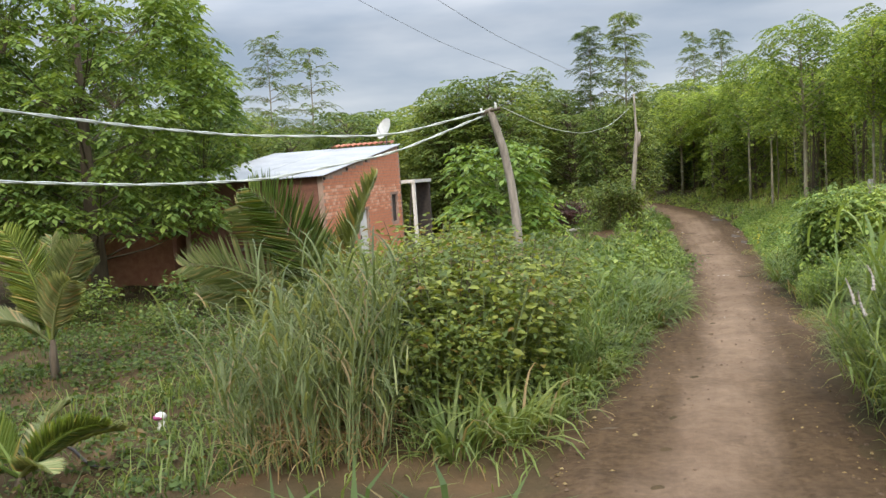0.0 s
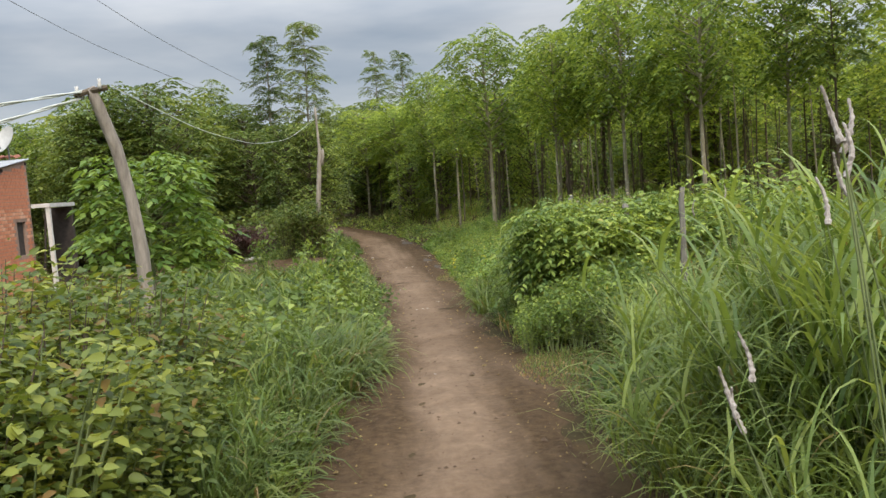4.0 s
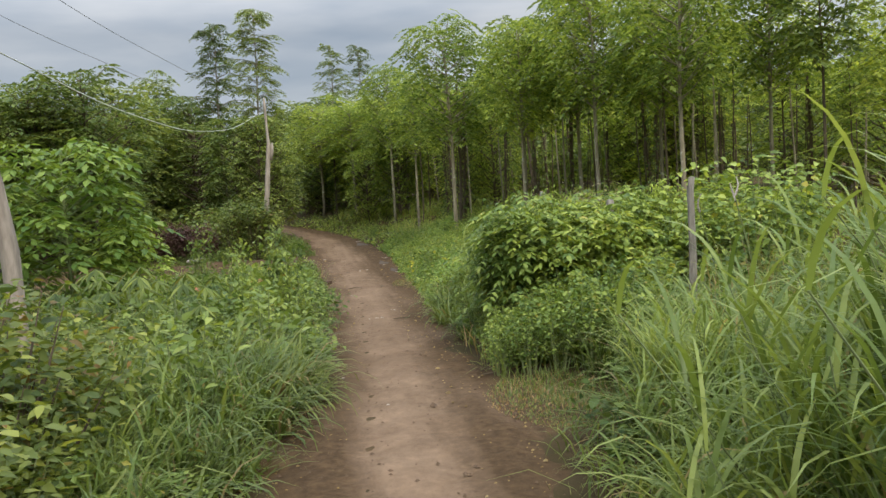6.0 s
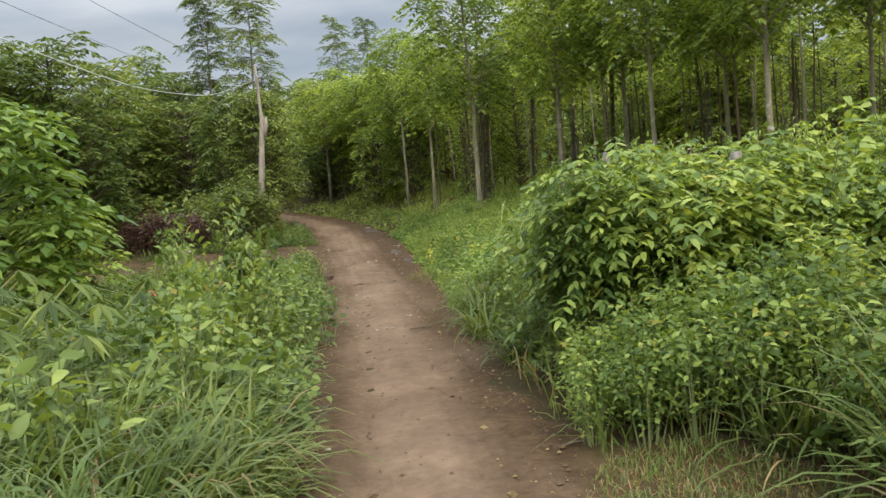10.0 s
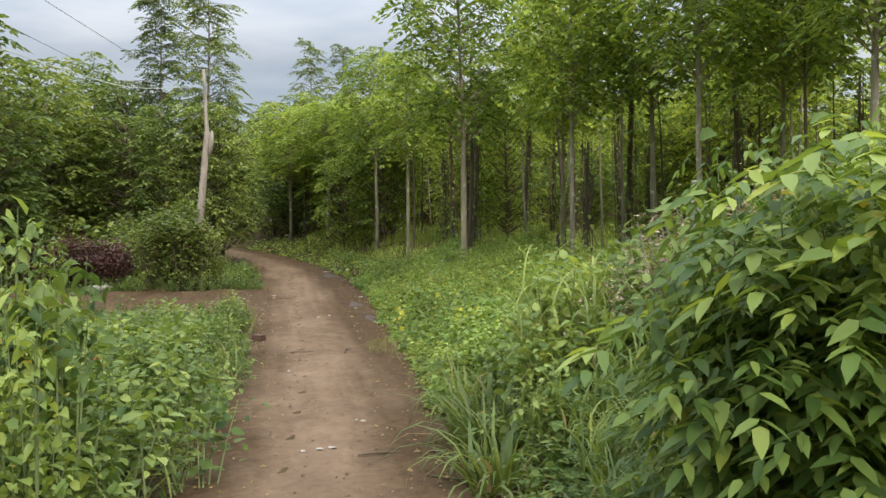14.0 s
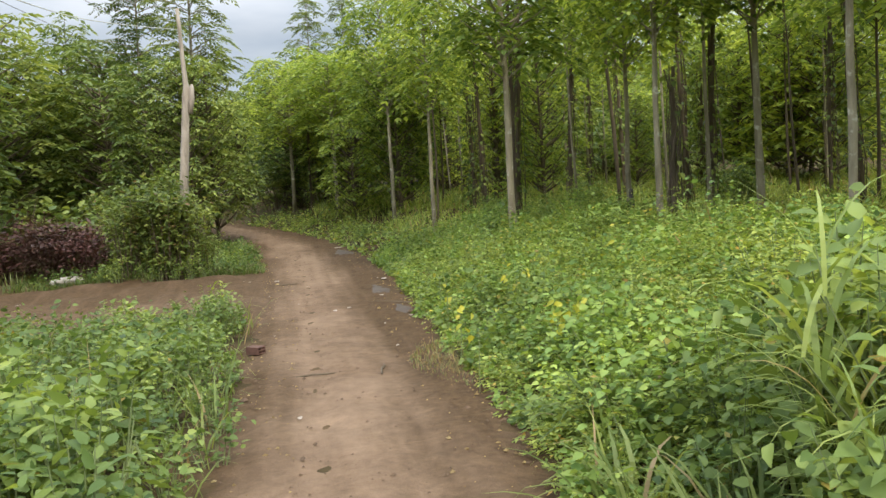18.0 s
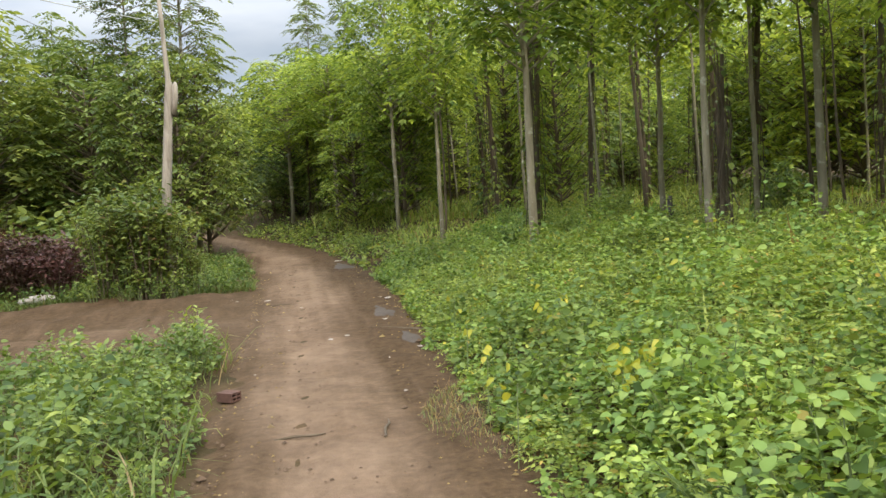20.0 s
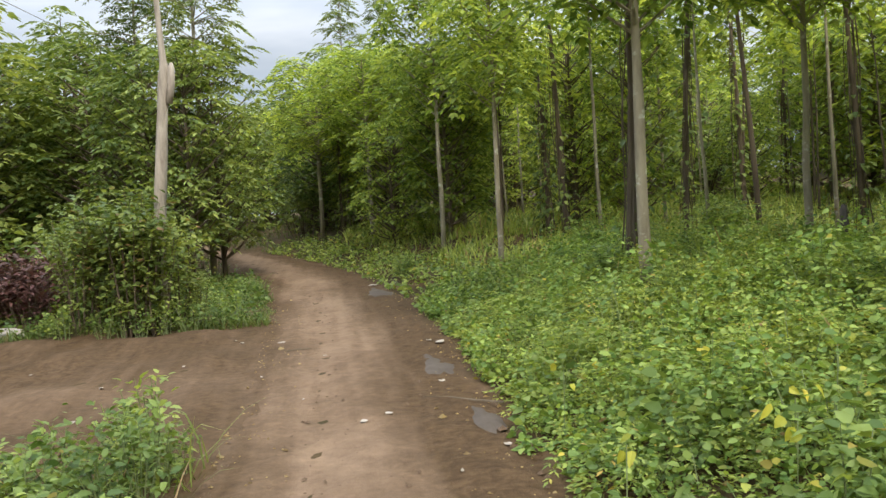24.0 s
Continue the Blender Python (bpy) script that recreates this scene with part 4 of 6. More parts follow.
for dx, dz in ((-0.33, 2.36), (-0.13, 2.42)):
    g = Geo()
    tube(g, [(dx, -0.36, z0 + dz), (dx, -0.36, z0 + dz + 0.03), (dx, -0.36, z0 + dz + 0.06), (dx, -0.36, z0 + dz + 0.09)], [0.013, 0.02, 0.014, 0.018], 8)
    part("insulator", g, M_WHITE, pole, "small white insulator", True)


def cable(name, pts, radius, mat, label, strands=1):
    p = np.array(pts, float)
    u = np.linspace(0, len(p) - 1, 48 * (2 if strands > 1 else 1))
    idx = np.arange(len(p))
    c = np.column_stack([np.interp(u, idx, p[:, k]) for k in range(3)])
    for _ in range(14):
        c[1:-1] = (c[:-2] + 2 * c[1:-1] + c[2:]) / 4
    g = Geo()
    for s in range(strands):
        ph = np.arange(len(c)) * 0.75 + s * math.pi
        off = np.column_stack([np.zeros(len(c)), np.sin(ph), np.cos(ph)]) * (radius * 0.9 if strands > 1 else 0)
        tube(g, c + off, radius, 5)
    return tagged(g.thing(name, mat, True), label, "cable", "wires on the pole")


cable("power_cable", [(-2.1, 11.2, 2.42), (-3.16, 10, 2.11), (-4.51, 8.7, 2.18), (-5.02, 7.5, 2.27), (-5.37, 6, 2.38), (-5.7, 4, 2.55), (-6.0, 0, 2.9)], 0.009, M_CABLE, "pale twisted service cable sagging from the pole", 2)
cable("power_cable", [(-2.15, 11.2, 2.36), (-3.1, 10, 1.90), (-4.32, 8.8, 1.66), (-5.08, 7.5, 1.68), (-5.45, 6, 1.77), (-5.8, 4, 1.95), (-6.1, 0, 2.3)], 0.009, M_CABLE, "pale twisted service cable sagging from the pole", 2)
cable("power_cable", [(-1.9, 11.2, 2.44), (-1.75, 15, 2.3), (-1.5, 20, 2.35), (-1.1, 25.5, 2.75), (-0.5, 31.5, 3.75)], 0.006, M_CABLE, "thin cable sagging from the pole to the dead trunk")
cable("overhead_wire", [(-5.5, 45, 6.4), (-8.3, 35, 7.2), (-10.2, 28.5, 8.3), (-14, 15, 10.6), (-18, 0, 12)], 0.010, M_WIRE, "thin dark overhead wire crossing the sky")
cable("overhead_wire", [(-3.3, 46, 6.5), (-6.0, 35, 7.3), (-7.7, 28.5, 8.3), (-11, 15, 10.6), (-15, 0, 12)], 0.010, M_WIRE, "thin dark overhead wire crossing the sky")


# ---- fence posts and stumps ----
def post(name, x, y, h, w, mat, label, lean=0.0, square=False):
    root = holder(name, pose(x, y, float(land(x, y)), 0, lean, RNG.uniform(0, 60)), label, "fence post")
    g = Geo()
    n = 4 if square else 9
    tube(g, [(0, 0, -0.3), (0, 0, 0.2 * h), (0.01, 0, 0.6 * h), (0, 0.01, 0.93 * h), (0, 0, h)], [w, w, w * 0.97, w * 0.95, w * (0.9 if square else 0.75)], n, 0, 0.02 if square else 0.2)
    part("post_shaft", g, mat, root, "", not square)
    for k in range(0 if square else 3):
        g = Geo()
        a, top = k * 2.1 + 0.4, h * (0.97 - 0.09 * k)
        q = np.array([math.cos(a) * w * 0.8, math.sin(a) * w * 0.8, 0])
        tube(g, [q * 1.2 + [0, 0, 0.1], q + [0, 0, 0.5 * top], q * 0.9 + [0, 0, 0.9 * top], q * 0.7 + [0, 0, top + 0.03]], [w * 0.5, w * 0.45, w * 0.4, w * 0.12], 6, 0, 0.15)
        part("splinter", g, mat, root)
    return root


post("fence_post", 3.42, 11.2, 1.14 - float(land(3.42, 11.2)), 0.026, M_POST, "split grey wooden fence post among weeds", 2)
post("fence_post", 4.11, 17.45, 0.96 - float(land(4.11, 17.45)), 0.056, M_CONCRETE, "square grey concrete fence post over dry creepers", 0, True)
post("fence_post", 4.0, 14.2, 1.5, 0.05, M_POST, "grey wooden fence post buried in creepers", -3)
post("stump", 6.31, 26.78, 0.34 - float(land(6.31, 26.78)), 0.034, M_CHAR, "short charred tree stump between trunks")
# ---- house ----
HX, HY0, HY1, HZ = -8.36, 20.35, 27.35, -1.0
house = holder("house", pose(HX, HY0, HZ), "small unplastered orange brick house with a pale sheet roof", "house")


def roof_z(y):
    return 2.79 + y * 0.136


g = Geo()
# walls, mortar faces; the openings of the east wall go right through
def wall_x(g, x0, x1, cuts, y0, y1, top):
    ys_ = sorted({y0, y1, *[c for q in cuts for c in q[:2]]})
    for a, c in zip(ys_[:-1], ys_[1:]):
        spans = [(0.0, None)]
        for q in cuts:
            if q[0] <= a and c <= q[1]:
                spans = [(0.0, q[2]), (q[3], None)] if q[2] > 0 else [(q[3], None)]
        for lo, hi in spans:
            ha, hb = (hi, hi) if hi is not None else (top(a), top(c))
            v = [(x0, a, lo), (x1, a, lo), (x1, c, lo), (x0, c, lo), (x0, a, ha), (x1, a, ha), (x1, c, hb), (x0, c, hb)]
            g.add(v, [(0, 3, 2, 1), (4, 5, 6, 7), (0, 1, 5, 4), (1, 2, 6, 5), (2, 3, 7, 6), (3, 0, 4, 7)])
    v, back = np.unique(np.concatenate(g.v).round(4), axis=0, return_inverse=True)
    f = back.ravel()[np.concatenate(g.f)]
    _, first, times = np.unique(np.sort(f, 1), axis=0, return_index=True, return_counts=True)
    g.v, g.f, g.m, g.count = [v], [f[first[times == 1]]], [np.zeros((times == 1).sum(), int)], len(v)


wall_x(g, -0.16, -0.01, [(2.6, 3.4, 0.0, 1.75), (5.9, 6.5, 1.2, 2.1)], 0.0, 7.0, roof_z)
part("wall", g, M_MORTAR, house)
g = Geo()
wall_x(g, -4.2, -4.05, [], 0.0, 7.0, roof_z)
part("wall", g, M_MORTAR, house)
for y in (0.0, 6.85):
    g = Geo()
    box(g, (-4.04, y, 0), (-0.17, y + 0.15, roof_z(y) - 0.02))
    part("wall", g, M_BLOCK if y == 0 else M_MORTAR, house)
g = Geo()
box(g, (-0.12, 2.62, 0.0), (-0.06, 3.38, 1.73))
door = part("door", g, M_WHITE, house, "pale washed-out wooden door")
g = Geo()
box(g, (-0.06, 2.7, 0.9), (-0.02, 2.74, 1.0))
part("door_handle", g, M_DARKWOOD, door)
g = Geo()
box(g, (-0.012, 2.55, 2.0), (0.02, 3.0, 2.16))
part("vent", g, M_DARKWOOD, house, "small dark air vent")
g = Geo()
box(g, (-0.14, 5.9, 1.2), (-0.09, 6.5, 2.1))
part("shutter", g, M_DARKWOOD, house, "dark closed wooden shutter")
# sheet roof of ridged panels
for k in range(6):
    x1 = 0.07 - k * 0.80
    g = Geo()
    xs_ = np.linspace(x1 - 0.83, x1, 22)
    yy_ = np.linspace(-0.2, 7.1, 5)
    X, Y = np.meshgrid(xs_, yy_)
    Z = roof_z(Y) + 0.05 + 0.009 * np.sin(X * 48) + 0.002 * (k % 2) + 0.006 * np.sin(Y * 2)
    top = np.stack([X, Y, Z], -1).reshape(-1, 3)
    i, j = np.meshgrid(np.arange(4), np.arange(21), indexing="ij")
    q = (i * 22 + j).ravel()
    f = np.stack([q, q + 1, q + 23, q + 22], 1)
    g.add(top, f)
    g.add(top - [0, 0, 0.012], f[:, ::-1])
    part("roof_sheet", g, M_ZINC, house, "", True)
for y in (0.05, 1.8, 3.5, 5.2, 6.9):
    g = Geo()
    box(g, (-4.35, y, roof_z(y) - 0.10), (0.03, y + 0.07, roof_z(y) - 0.02))
    part("roof_beam", g, M_DARKWOOD, house)
for k in range(11):
    g = Geo()
    a = np.linspace(0, math.pi, 7)
    x = -0.35 - k * 0.2
    ring = np.array([[x + 0.09 * math.cos(t), 7.0, roof_z(7.0) + 0.10 + 0.06 * math.sin(t)] for t in a])
    v = np.concatenate([ring, ring + [0, 0.42, 0.07], ring * [1, 1, 1] + [0, 0, -0.015], ring + [0, 0.42, 0.055]])
    f = [(i, i + 1, i + 8, i + 7) for i in range(6)] + [(14 + i, 21 + i, 22 + i, 15 + i) for i in range(6)] + [(i, 14 + i, 15 + i, i + 1) for i in range(6)]
    g.add(v, np.array(f))
    part("roof_tile", g, M_TILE, house, "", True)
# porch at the far corner
g = Geo()
box(g, (0.0, 7.02, 2.44), (0.5, 9.2, 2.55))
part("porch_slab", g, M_WHITE, house, "off-white porch slab")
g = Geo()
box(g, (0.36, 7.05, 0.0), (0.47, 7.16, 2.44))
part("porch_post", g, M_WHITE, house, "off-white porch post")
g = Geo()
tube(g, [(0.1, 7.1, 0.1), (0.35, 7.1, 2.4)], 0.03, 6)
part("porch_brace", g, M_DARKWOOD, house)
g = Geo()
box(g, (-0.1, 8.9, 0), (0.48, 9.05, 2.42))
part("porch_wall", g, M_DARKWOOD, house)
# low annexe under the big tree
annexe = holder("annexe", pose(-17.2, 20.2, -1.0), "low brick outbuilding half hidden under a tree", "building")
for lo, hi in (((0, 0, 0), (4.3, 0.15, 1.9)), ((0, 0.16, 0), (0.15, 4, 1.9)), ((4.15, 0.16, 0), (4.3, 4, 1.9))):
    g = Geo()
    box(g, lo, hi)
    part("wall", g, M_ANNEXE, annexe)
g = Geo()
box(g, (-0.25, -0.3, 1.93), (4.5, 4.2, 2.0))
part("roof", g, M_DARKWOOD, annexe, "dark old roof sheets")

# satellite dish on the roof
dish = holder("satellite_dish", pose(-8.75, 27.3, 2.80), "pale satellite dish on a short mast", "satellite dish")
g = Geo()
tube(g, [(0, 0, -0.1), (0, 0, 0.25), (0, -0.06, 0.38)], 0.02, 6)
part("mast", g, M_WIRE, dish)
g = Geo()
rr, aa = np.linspace(0, 1, 6), np.arange(20) * 2 * math.pi / 20
tiltm = np.array(Euler((radians(62), 0, radians(-28))).to_matrix())
for off in (0.0, 0.012):
    pts = [[0.30 * r * math.cos(a), 0.40 * r * math.sin(a), 0.10 * r * r - off] for r in rr for a in aa]
    f = [(i * 20 + j, i * 20 + (j + 1) % 20, (i + 1) * 20 + (j + 1) % 20, (i + 1) * 20 + j) for i in range(5) for j in range(20)]
    g.add(np.array(pts) @ tiltm.T + [0, -0.05, 0.52], np.array(f) if off == 0 else np.array(f)[:, ::-1])
part("reflector", g, M_DISH, dish, "", True)
g = Geo()
tube(g, [np.array([0, -0.3, 0.08]) @ tiltm.T + [0, -0.05, 0.52], np.array([0, -0.05, 0.42]) @ tiltm.T + [0, -0.05, 0.52]], 0.012, 5)
part("feed_arm", g, M_WIRE, dish)


# ---- palms ----
def palm(x, y, stem, sheaf, label, thick=0.09):
    """A young coconut palm. sheaf: for each frond its heading, lean from upright, curl, length, whether it is pale, and its twist."""
    root = holder("young_palm", pose(x, y, float(land(x, y))), label, "palm")
    g = Geo()
    tube(g, [(0, 0, -0.15), (0, 0, stem * 0.5), (0.02, 0, stem)], np.array([1.2, 1.0, 0.65]) * thick, 10, 0, 0.1)
    part("trunk", g, M_CREEPER, root, "", True)
    for head, lean, curl, L, pale, twist in sheaf:
        g = Geo()
        a = radians(head)
        out, side = np.array([math.cos(a), math.sin(a), 0]), np.array([-math.sin(a), math.cos(a), 0])
        p, pts = np.array([0, 0, stem * 0.9]), []
        steps = 14
        for s in range(steps + 1):
            pts.append(p.copy())
            ang = lean + curl * (s / steps) ** 1.6
            p = p + (out * math.sin(ang) + np.array([0, 0, 1]) * math.cos(ang)) * L / steps
        pts = np.array(pts)
        tube(g, pts, np.linspace(0.02, 0.004, steps + 1), 5)
        u = np.repeat(np.linspace(0.16, 0.995, 90), 2)
        sg = np.tile([-1.0, 1.0], 90)
        base = np.column_stack([np.interp(u * steps, np.arange(steps + 1), pts[:, k]) for k in range(3)])
        tang = unit(np.column_stack([np.interp(u * steps, np.arange(steps + 1), np.gradient(pts, axis=0)[:, k]) for k in range(3)]))
        nor = np.cross(side, tang)
        ct, st = math.cos(radians(twist)), math.sin(radians(twist))
        flat, nor = side * ct + nor * st, nor * ct - side * st
        way = unit(flat * sg[:, None] * 0.8 + tang * 0.75 - np.array([0, 0, 0.12]) + RNG.normal(0, 0.06, base.shape))
        ll = L * 0.28 * np.sin(math.pi * np.clip(0.12 + 0.85 * u, 0, 1)) ** 0.6 * RNG.uniform(0.85, 1.1, len(u))
        leaves(g, base, way, unit(nor + RNG.normal(0, 0.1, base.shape)), ll, 0.03, 0.2, 0.3)
        part("frond", g, M_PALM_PALE if pale else M_PALM, root)
    return root


palm(-3.95, 9.4, 0.35, ((180, 0.10, 0.95, 2.25, False, 62), (165, 0.30, 1.0, 2.3, True, 55), (200, 0.62, 1.1, 2.1, True, 48), (190, 0.85, 0.9, 1.8, True, 35), (18, 0.26, 0.25, 2.15, True, 12), (70, 0.25, 0.6, 1.8, False, 40), (120, 0.5, 0.9, 1.8, True, 30), (300, 0.6, 0.9, 1.4, True, 0)),
     "young coconut palm with long arching fronds")
palm(-7.4, 8.7, 0.5, ((195, 0.12, 0.5, 1.55, False, 60), (10, 0.22, 0.55, 1.4, True, 55), (110, 0.12, 0.5, 1.4, True, 20), (330, 0.45, 0.9, 1.2, True, 40), (60, 0.45, 0.5, 1.2, True, 40), (235, 0.7, 1.3, 1.0, True, 30), (150, 0.5, 0.8, 1.2, False, 40)),
     "small palm with drooping yellow-green fronds in the yard", 0.05)
palm(-4.85, 5.2, 0.1, ((15, 0.75, 1.0, 0.85, False, 40), (95, 0.7, 1.0, 0.8, True, 30), (170, 0.6, 0.9, 0.85, False, 40), (330, 1.0, 0.9, 0.75, True, 20), (50, 1.05, 0.8, 0.85, True, 30), (250, 0.8, 0.9, 0.8, False, 30)),
     "low yellowing palm seedling on the yard", 0.04)


YELLOW = ((3.16, 20.95, 22, 0.10), (3.32, 21.05, 10, 0.07), (3.05, 20.85, 8, 0.06), (3.71, 24.29, 3, 0.05), (2.66, 22.95, 3, 0.04), (3.31, 22.79, 5, 0.07), (2.56, 21.89, 3, 0.04), (2.47, 20.87, 4, 0.06), (3.48, 23.08, 3, 0.05), (5.59, 26.28, 3, 0.05), (3.9, 23.4, 2, 0.05), (2.9, 24.6, 2, 0.04), (4.2, 22.2, 3, 0.05))

# ---- verge plants that can be told apart ----
grass_tall = [reeds("grass_clump", n, h, lf, w, r, m, pr, ln, dr) for n, h, lf, w, r, m, pr, ln, dr in ((26, 1.6, 0.62, 0.02, 0.26, M_REED, 8, 0.14, 0.14), (22, 1.35, 0.6, 0.022, 0.26, M_REED, 8, 0.25, 0.16), (52, 1.6, 0.85, 0.025, 0.30, M_GRASS_BLUE, 9, 0.26, 0.03), (40, 1.0, 0.72, 0.024, 0.26, M_GRASS_BLUE, 8, 0.36, 0.03), (6, 2.1, 0.8, 0.016, 0.22, M_GRASS_BLUE, 6, 0.2, 0.0))]
grass_lush = [tuft("grass_clump", n, L, w, r, M_GRASS, lean, bd, 0.06) for n, L, w, r, lean, bd in ((95, 0.85, 0.034, 0.22, 0.5, 1.6), (80, 0.65, 0.027, 0.2, 0.55, 1.6), (105, 1.05, 0.03, 0.24, 0.42, 1.5))]
TALL = "tall arching clump of blue-green grass beside the track"
LUSH = "lush clump of bright green grass at the track's edge"
for x, y, k, s in ((-2.35, 5.35, 0, 0.85), (-2.75, 5.9, 0, 1.0), (-2.3, 5.9, 0, 0.95), (-3.0, 6.4, 0, 1.0), (-2.75, 5.4, 1, 0.85), (-2.6, 6.4, 0, 1.0), (-2.1, 5.5, 1, 0.7), (-3.3, 6.9, 1, 0.9), (-3.5, 7.6, 1, 0.75), (-3.4, 6.2, 1, 0.75), (-3.7, 8.2, 1, 0.7), (-2.2, 6.3, 1, 0.7), (-3.1, 7.4, 1, 0.75),
                   (1.85, 6.4, 3, 0.8), (2.15, 6.6, 2, 0.8), (1.9, 7.2, 3, 0.9), (2.2, 7.3, 2, 0.85), (2.35, 6.4, 2, 0.95), (1.9, 5.7, 3, 0.75), (2.45, 7.0, 4, 0.95), (2.7, 6.6, 4, 1.0), (1.85, 7.9, 3, 0.6), (2.5, 6.8, 2, 1.0), (2.75, 7.3, 2, 1.0), (2.9, 8.1, 2, 0.8), (3.4, 7.5, 2, 1.05), (2.5, 6.2, 3, 1.0), (3.0, 6.5, 2, 1.0), (3.8, 8.2, 2, 0.9), (2.45, 5.3, 3, 0.95), (3.1, 5.5, 2, 0.95), (2.5, 4.3, 3, 0.85), (4.4, 7.2, 2, 1.0), (3.9, 6.2, 2, 1.0), (2.2, 7.6, 3, 0.75), (2.35, 8.4, 3, 0.7), (2.9, 7.0, 2, 0.95), (3.3, 8.8, 3, 0.8), (2.2, 5.9, 3, 0.8),
                   (2.85, 9.2, 3, 0.65), (3.15, 10.65, 3, 0.6), (3.45, 10.8, 3, 0.7), (3.7, 10.7, 3, 0.65), (3.3, 10.3, 3, 0.55), (3.8, 9.6, 3, 0.7), (3.6, 10.2, 3, 0.55), (4.5, 9.0, 3, 0.8), (2.55, 9.5, 2, 0.62), (2.8, 9.9, 2, 0.6), (2.4, 9.0, 3, 0.7), (3.0, 10.2, 3, 0.6), (2.65, 9.1, 2, 0.62),
                   (-0.8, 9.0, 3, 0.6), (-0.65, 10.0, 3, 0.62), (-1.0, 9.5, 3, 0.65), (-0.5, 11.0, 3, 0.6), (-0.9, 10.5, 3, 0.65), (-1.2, 9.2, 3, 0.6), (-1.1, 11.2, 3, 0.7), (-0.4, 12.0, 3, 0.55), (-0.95, 11.9, 3, 0.65), (-0.85, 8.2, 3, 0.55), (-0.15, 12.7, 3, 0.5),
                   (2.5, 13.5, 3, 0.5), (2.6, 14.2, 3, 0.55), (2.7, 12.9, 3, 0.5), (2.5, 14.9, 3, 0.5), (2.85, 15.8, 3, 0.5), (3.1, 16.2, 3, 0.65), (2.75, 16.5, 3, 0.45), (3.5, 16.0, 3, 0.7), (3.3, 17.4, 3, 0.95), (3.0, 17.2, 3, 0.6), (3.4, 16.9, 3, 0.8), (3.7, 17.2, 3, 0.9), (3.4, 16.4, 3, 0.7), (3.15, 15.7, 3, 0.55), (3.9, 16.7, 3, 0.8), (4.5, 16.8, 3, 0.85)):
    if bald(x, y):
        continue
    place(grass_tall[k], x, y, None, s, TALL, "grass clump", "tall grass clumps")
for x, y, k, s in ((-1.15, 6.1, 0, 1.0), (-0.95, 6.7, 1, 1.0), (-1.45, 5.7, 0, 0.9), (-1.5, 6.8, 2, 0.8), (-0.75, 7.6, 1, 0.8), (-0.6, 8.4, 1, 0.9), (-0.45, 9.3, 0, 0.8), (-0.3, 10.2, 1, 0.9), (-0.1, 11.2, 0, 0.85),
                   (0.0, 12.0, 2, 0.8), (-0.4, 11.6, 2, 0.9), (-0.9, 12.0, 2, 1.0), (0.1, 12.9, 0, 0.9), (-0.5, 12.9, 0, 0.9), (-1.3, 12.8, 2, 0.9), (0.2, 13.9, 1, 0.9), (-0.2, 14.4, 0, 0.8), (-1.6, 12.0, 2, 1.0),
                   (-0.6, 15.5, 0, 0.8), (0.3, 15.2, 1, 0.7), (-0.9, 12.5, 0, 1.25), (-0.45, 12.9, 0, 1.2), (-1.25, 12.9, 0, 1.3), (-0.1, 13.3, 0, 1.05), (-0.7, 13.3, 0, 1.25), (-1.6, 12.4, 0, 1.3), (0.12, 12.3, 1, 1.1), (-0.3, 12.2, 0, 1.1), (-1.05, 13.6, 0, 1.25), (-0.15, 11.9, 0, 1.1), (-0.55, 12.3, 0, 1.15), (0.05, 12.5, 0, 1.0), (-0.9, 11.3, 2, 1.1), (-1.3, 12.1, 2, 1.15), (-0.75, 13.4, 0, 1.1), (-0.2, 13.3, 0, 1.05), (0.15, 14.5, 0, 0.9), (-1.8, 13.6, 2, 1.1), (-2.3, 12.4, 2, 1.1), (-1.1, 14.2, 2, 1.0), (-0.4, 16.4, 2, 0.9), (-1.4, 16.6, 2, 1.0), (-1.0, 18.2, 2, 0.8), (-2.0, 18.0, 2, 0.9), (-0.3, 18.6, 0, 0.8), (-1.6, 20.0, 2, 0.7), (0.25, 17.5, 1, 0.8), (2.1, 8.0, 1, 0.9), (2.15, 9.0, 1, 0.9), (2.45, 10.0, 0, 0.9), (2.7, 10.7, 2, 0.9), (2.5, 11.3, 0, 0.7), (3.1, 11.0, 2, 0.9), (3.0, 12.0, 2, 0.8),
                   (3.6, 12.2, 2, 1.0), (2.55, 12.9, 0, 0.8), (2.35, 15.0, 1, 0.9), (2.3, 16.4, 0, 0.8), (2.45, 17.2, 0, 0.9), (2.7, 17.7, 2, 0.7), (2.55, 18.4, 1, 0.9), (2.9, 19.4, 0, 0.8), (4.2, 11.2, 2, 1.1), (4.6, 12.4, 2, 1.1),
                   (-0.85, 7.9, 0, 0.9), (-0.65, 8.9, 0, 0.9), (-0.95, 8.6, 2, 0.85), (-0.55, 9.8, 0, 0.95), (-0.85, 9.6, 2, 0.9), (-0.45, 10.7, 0, 0.95), (-0.9, 10.8, 2, 0.95), (-0.25, 11.5, 0, 0.9), (-1.5, 11.3, 2, 1.0), (-1.9, 12.9, 2, 1.0), (-1.2, 10.0, 2, 0.9), (-0.05, 12.2, 0, 0.9), (-0.6, 12.7, 2, 0.95),
                   (1.95, 6.9, 1, 0.8), (1.85, 5.6, 1, 0.8)):
    if bald(x, y):
        continue
    place(grass_lush[k], x, y, None, s, LUSH, "grass clump", "grass clumps along the track")

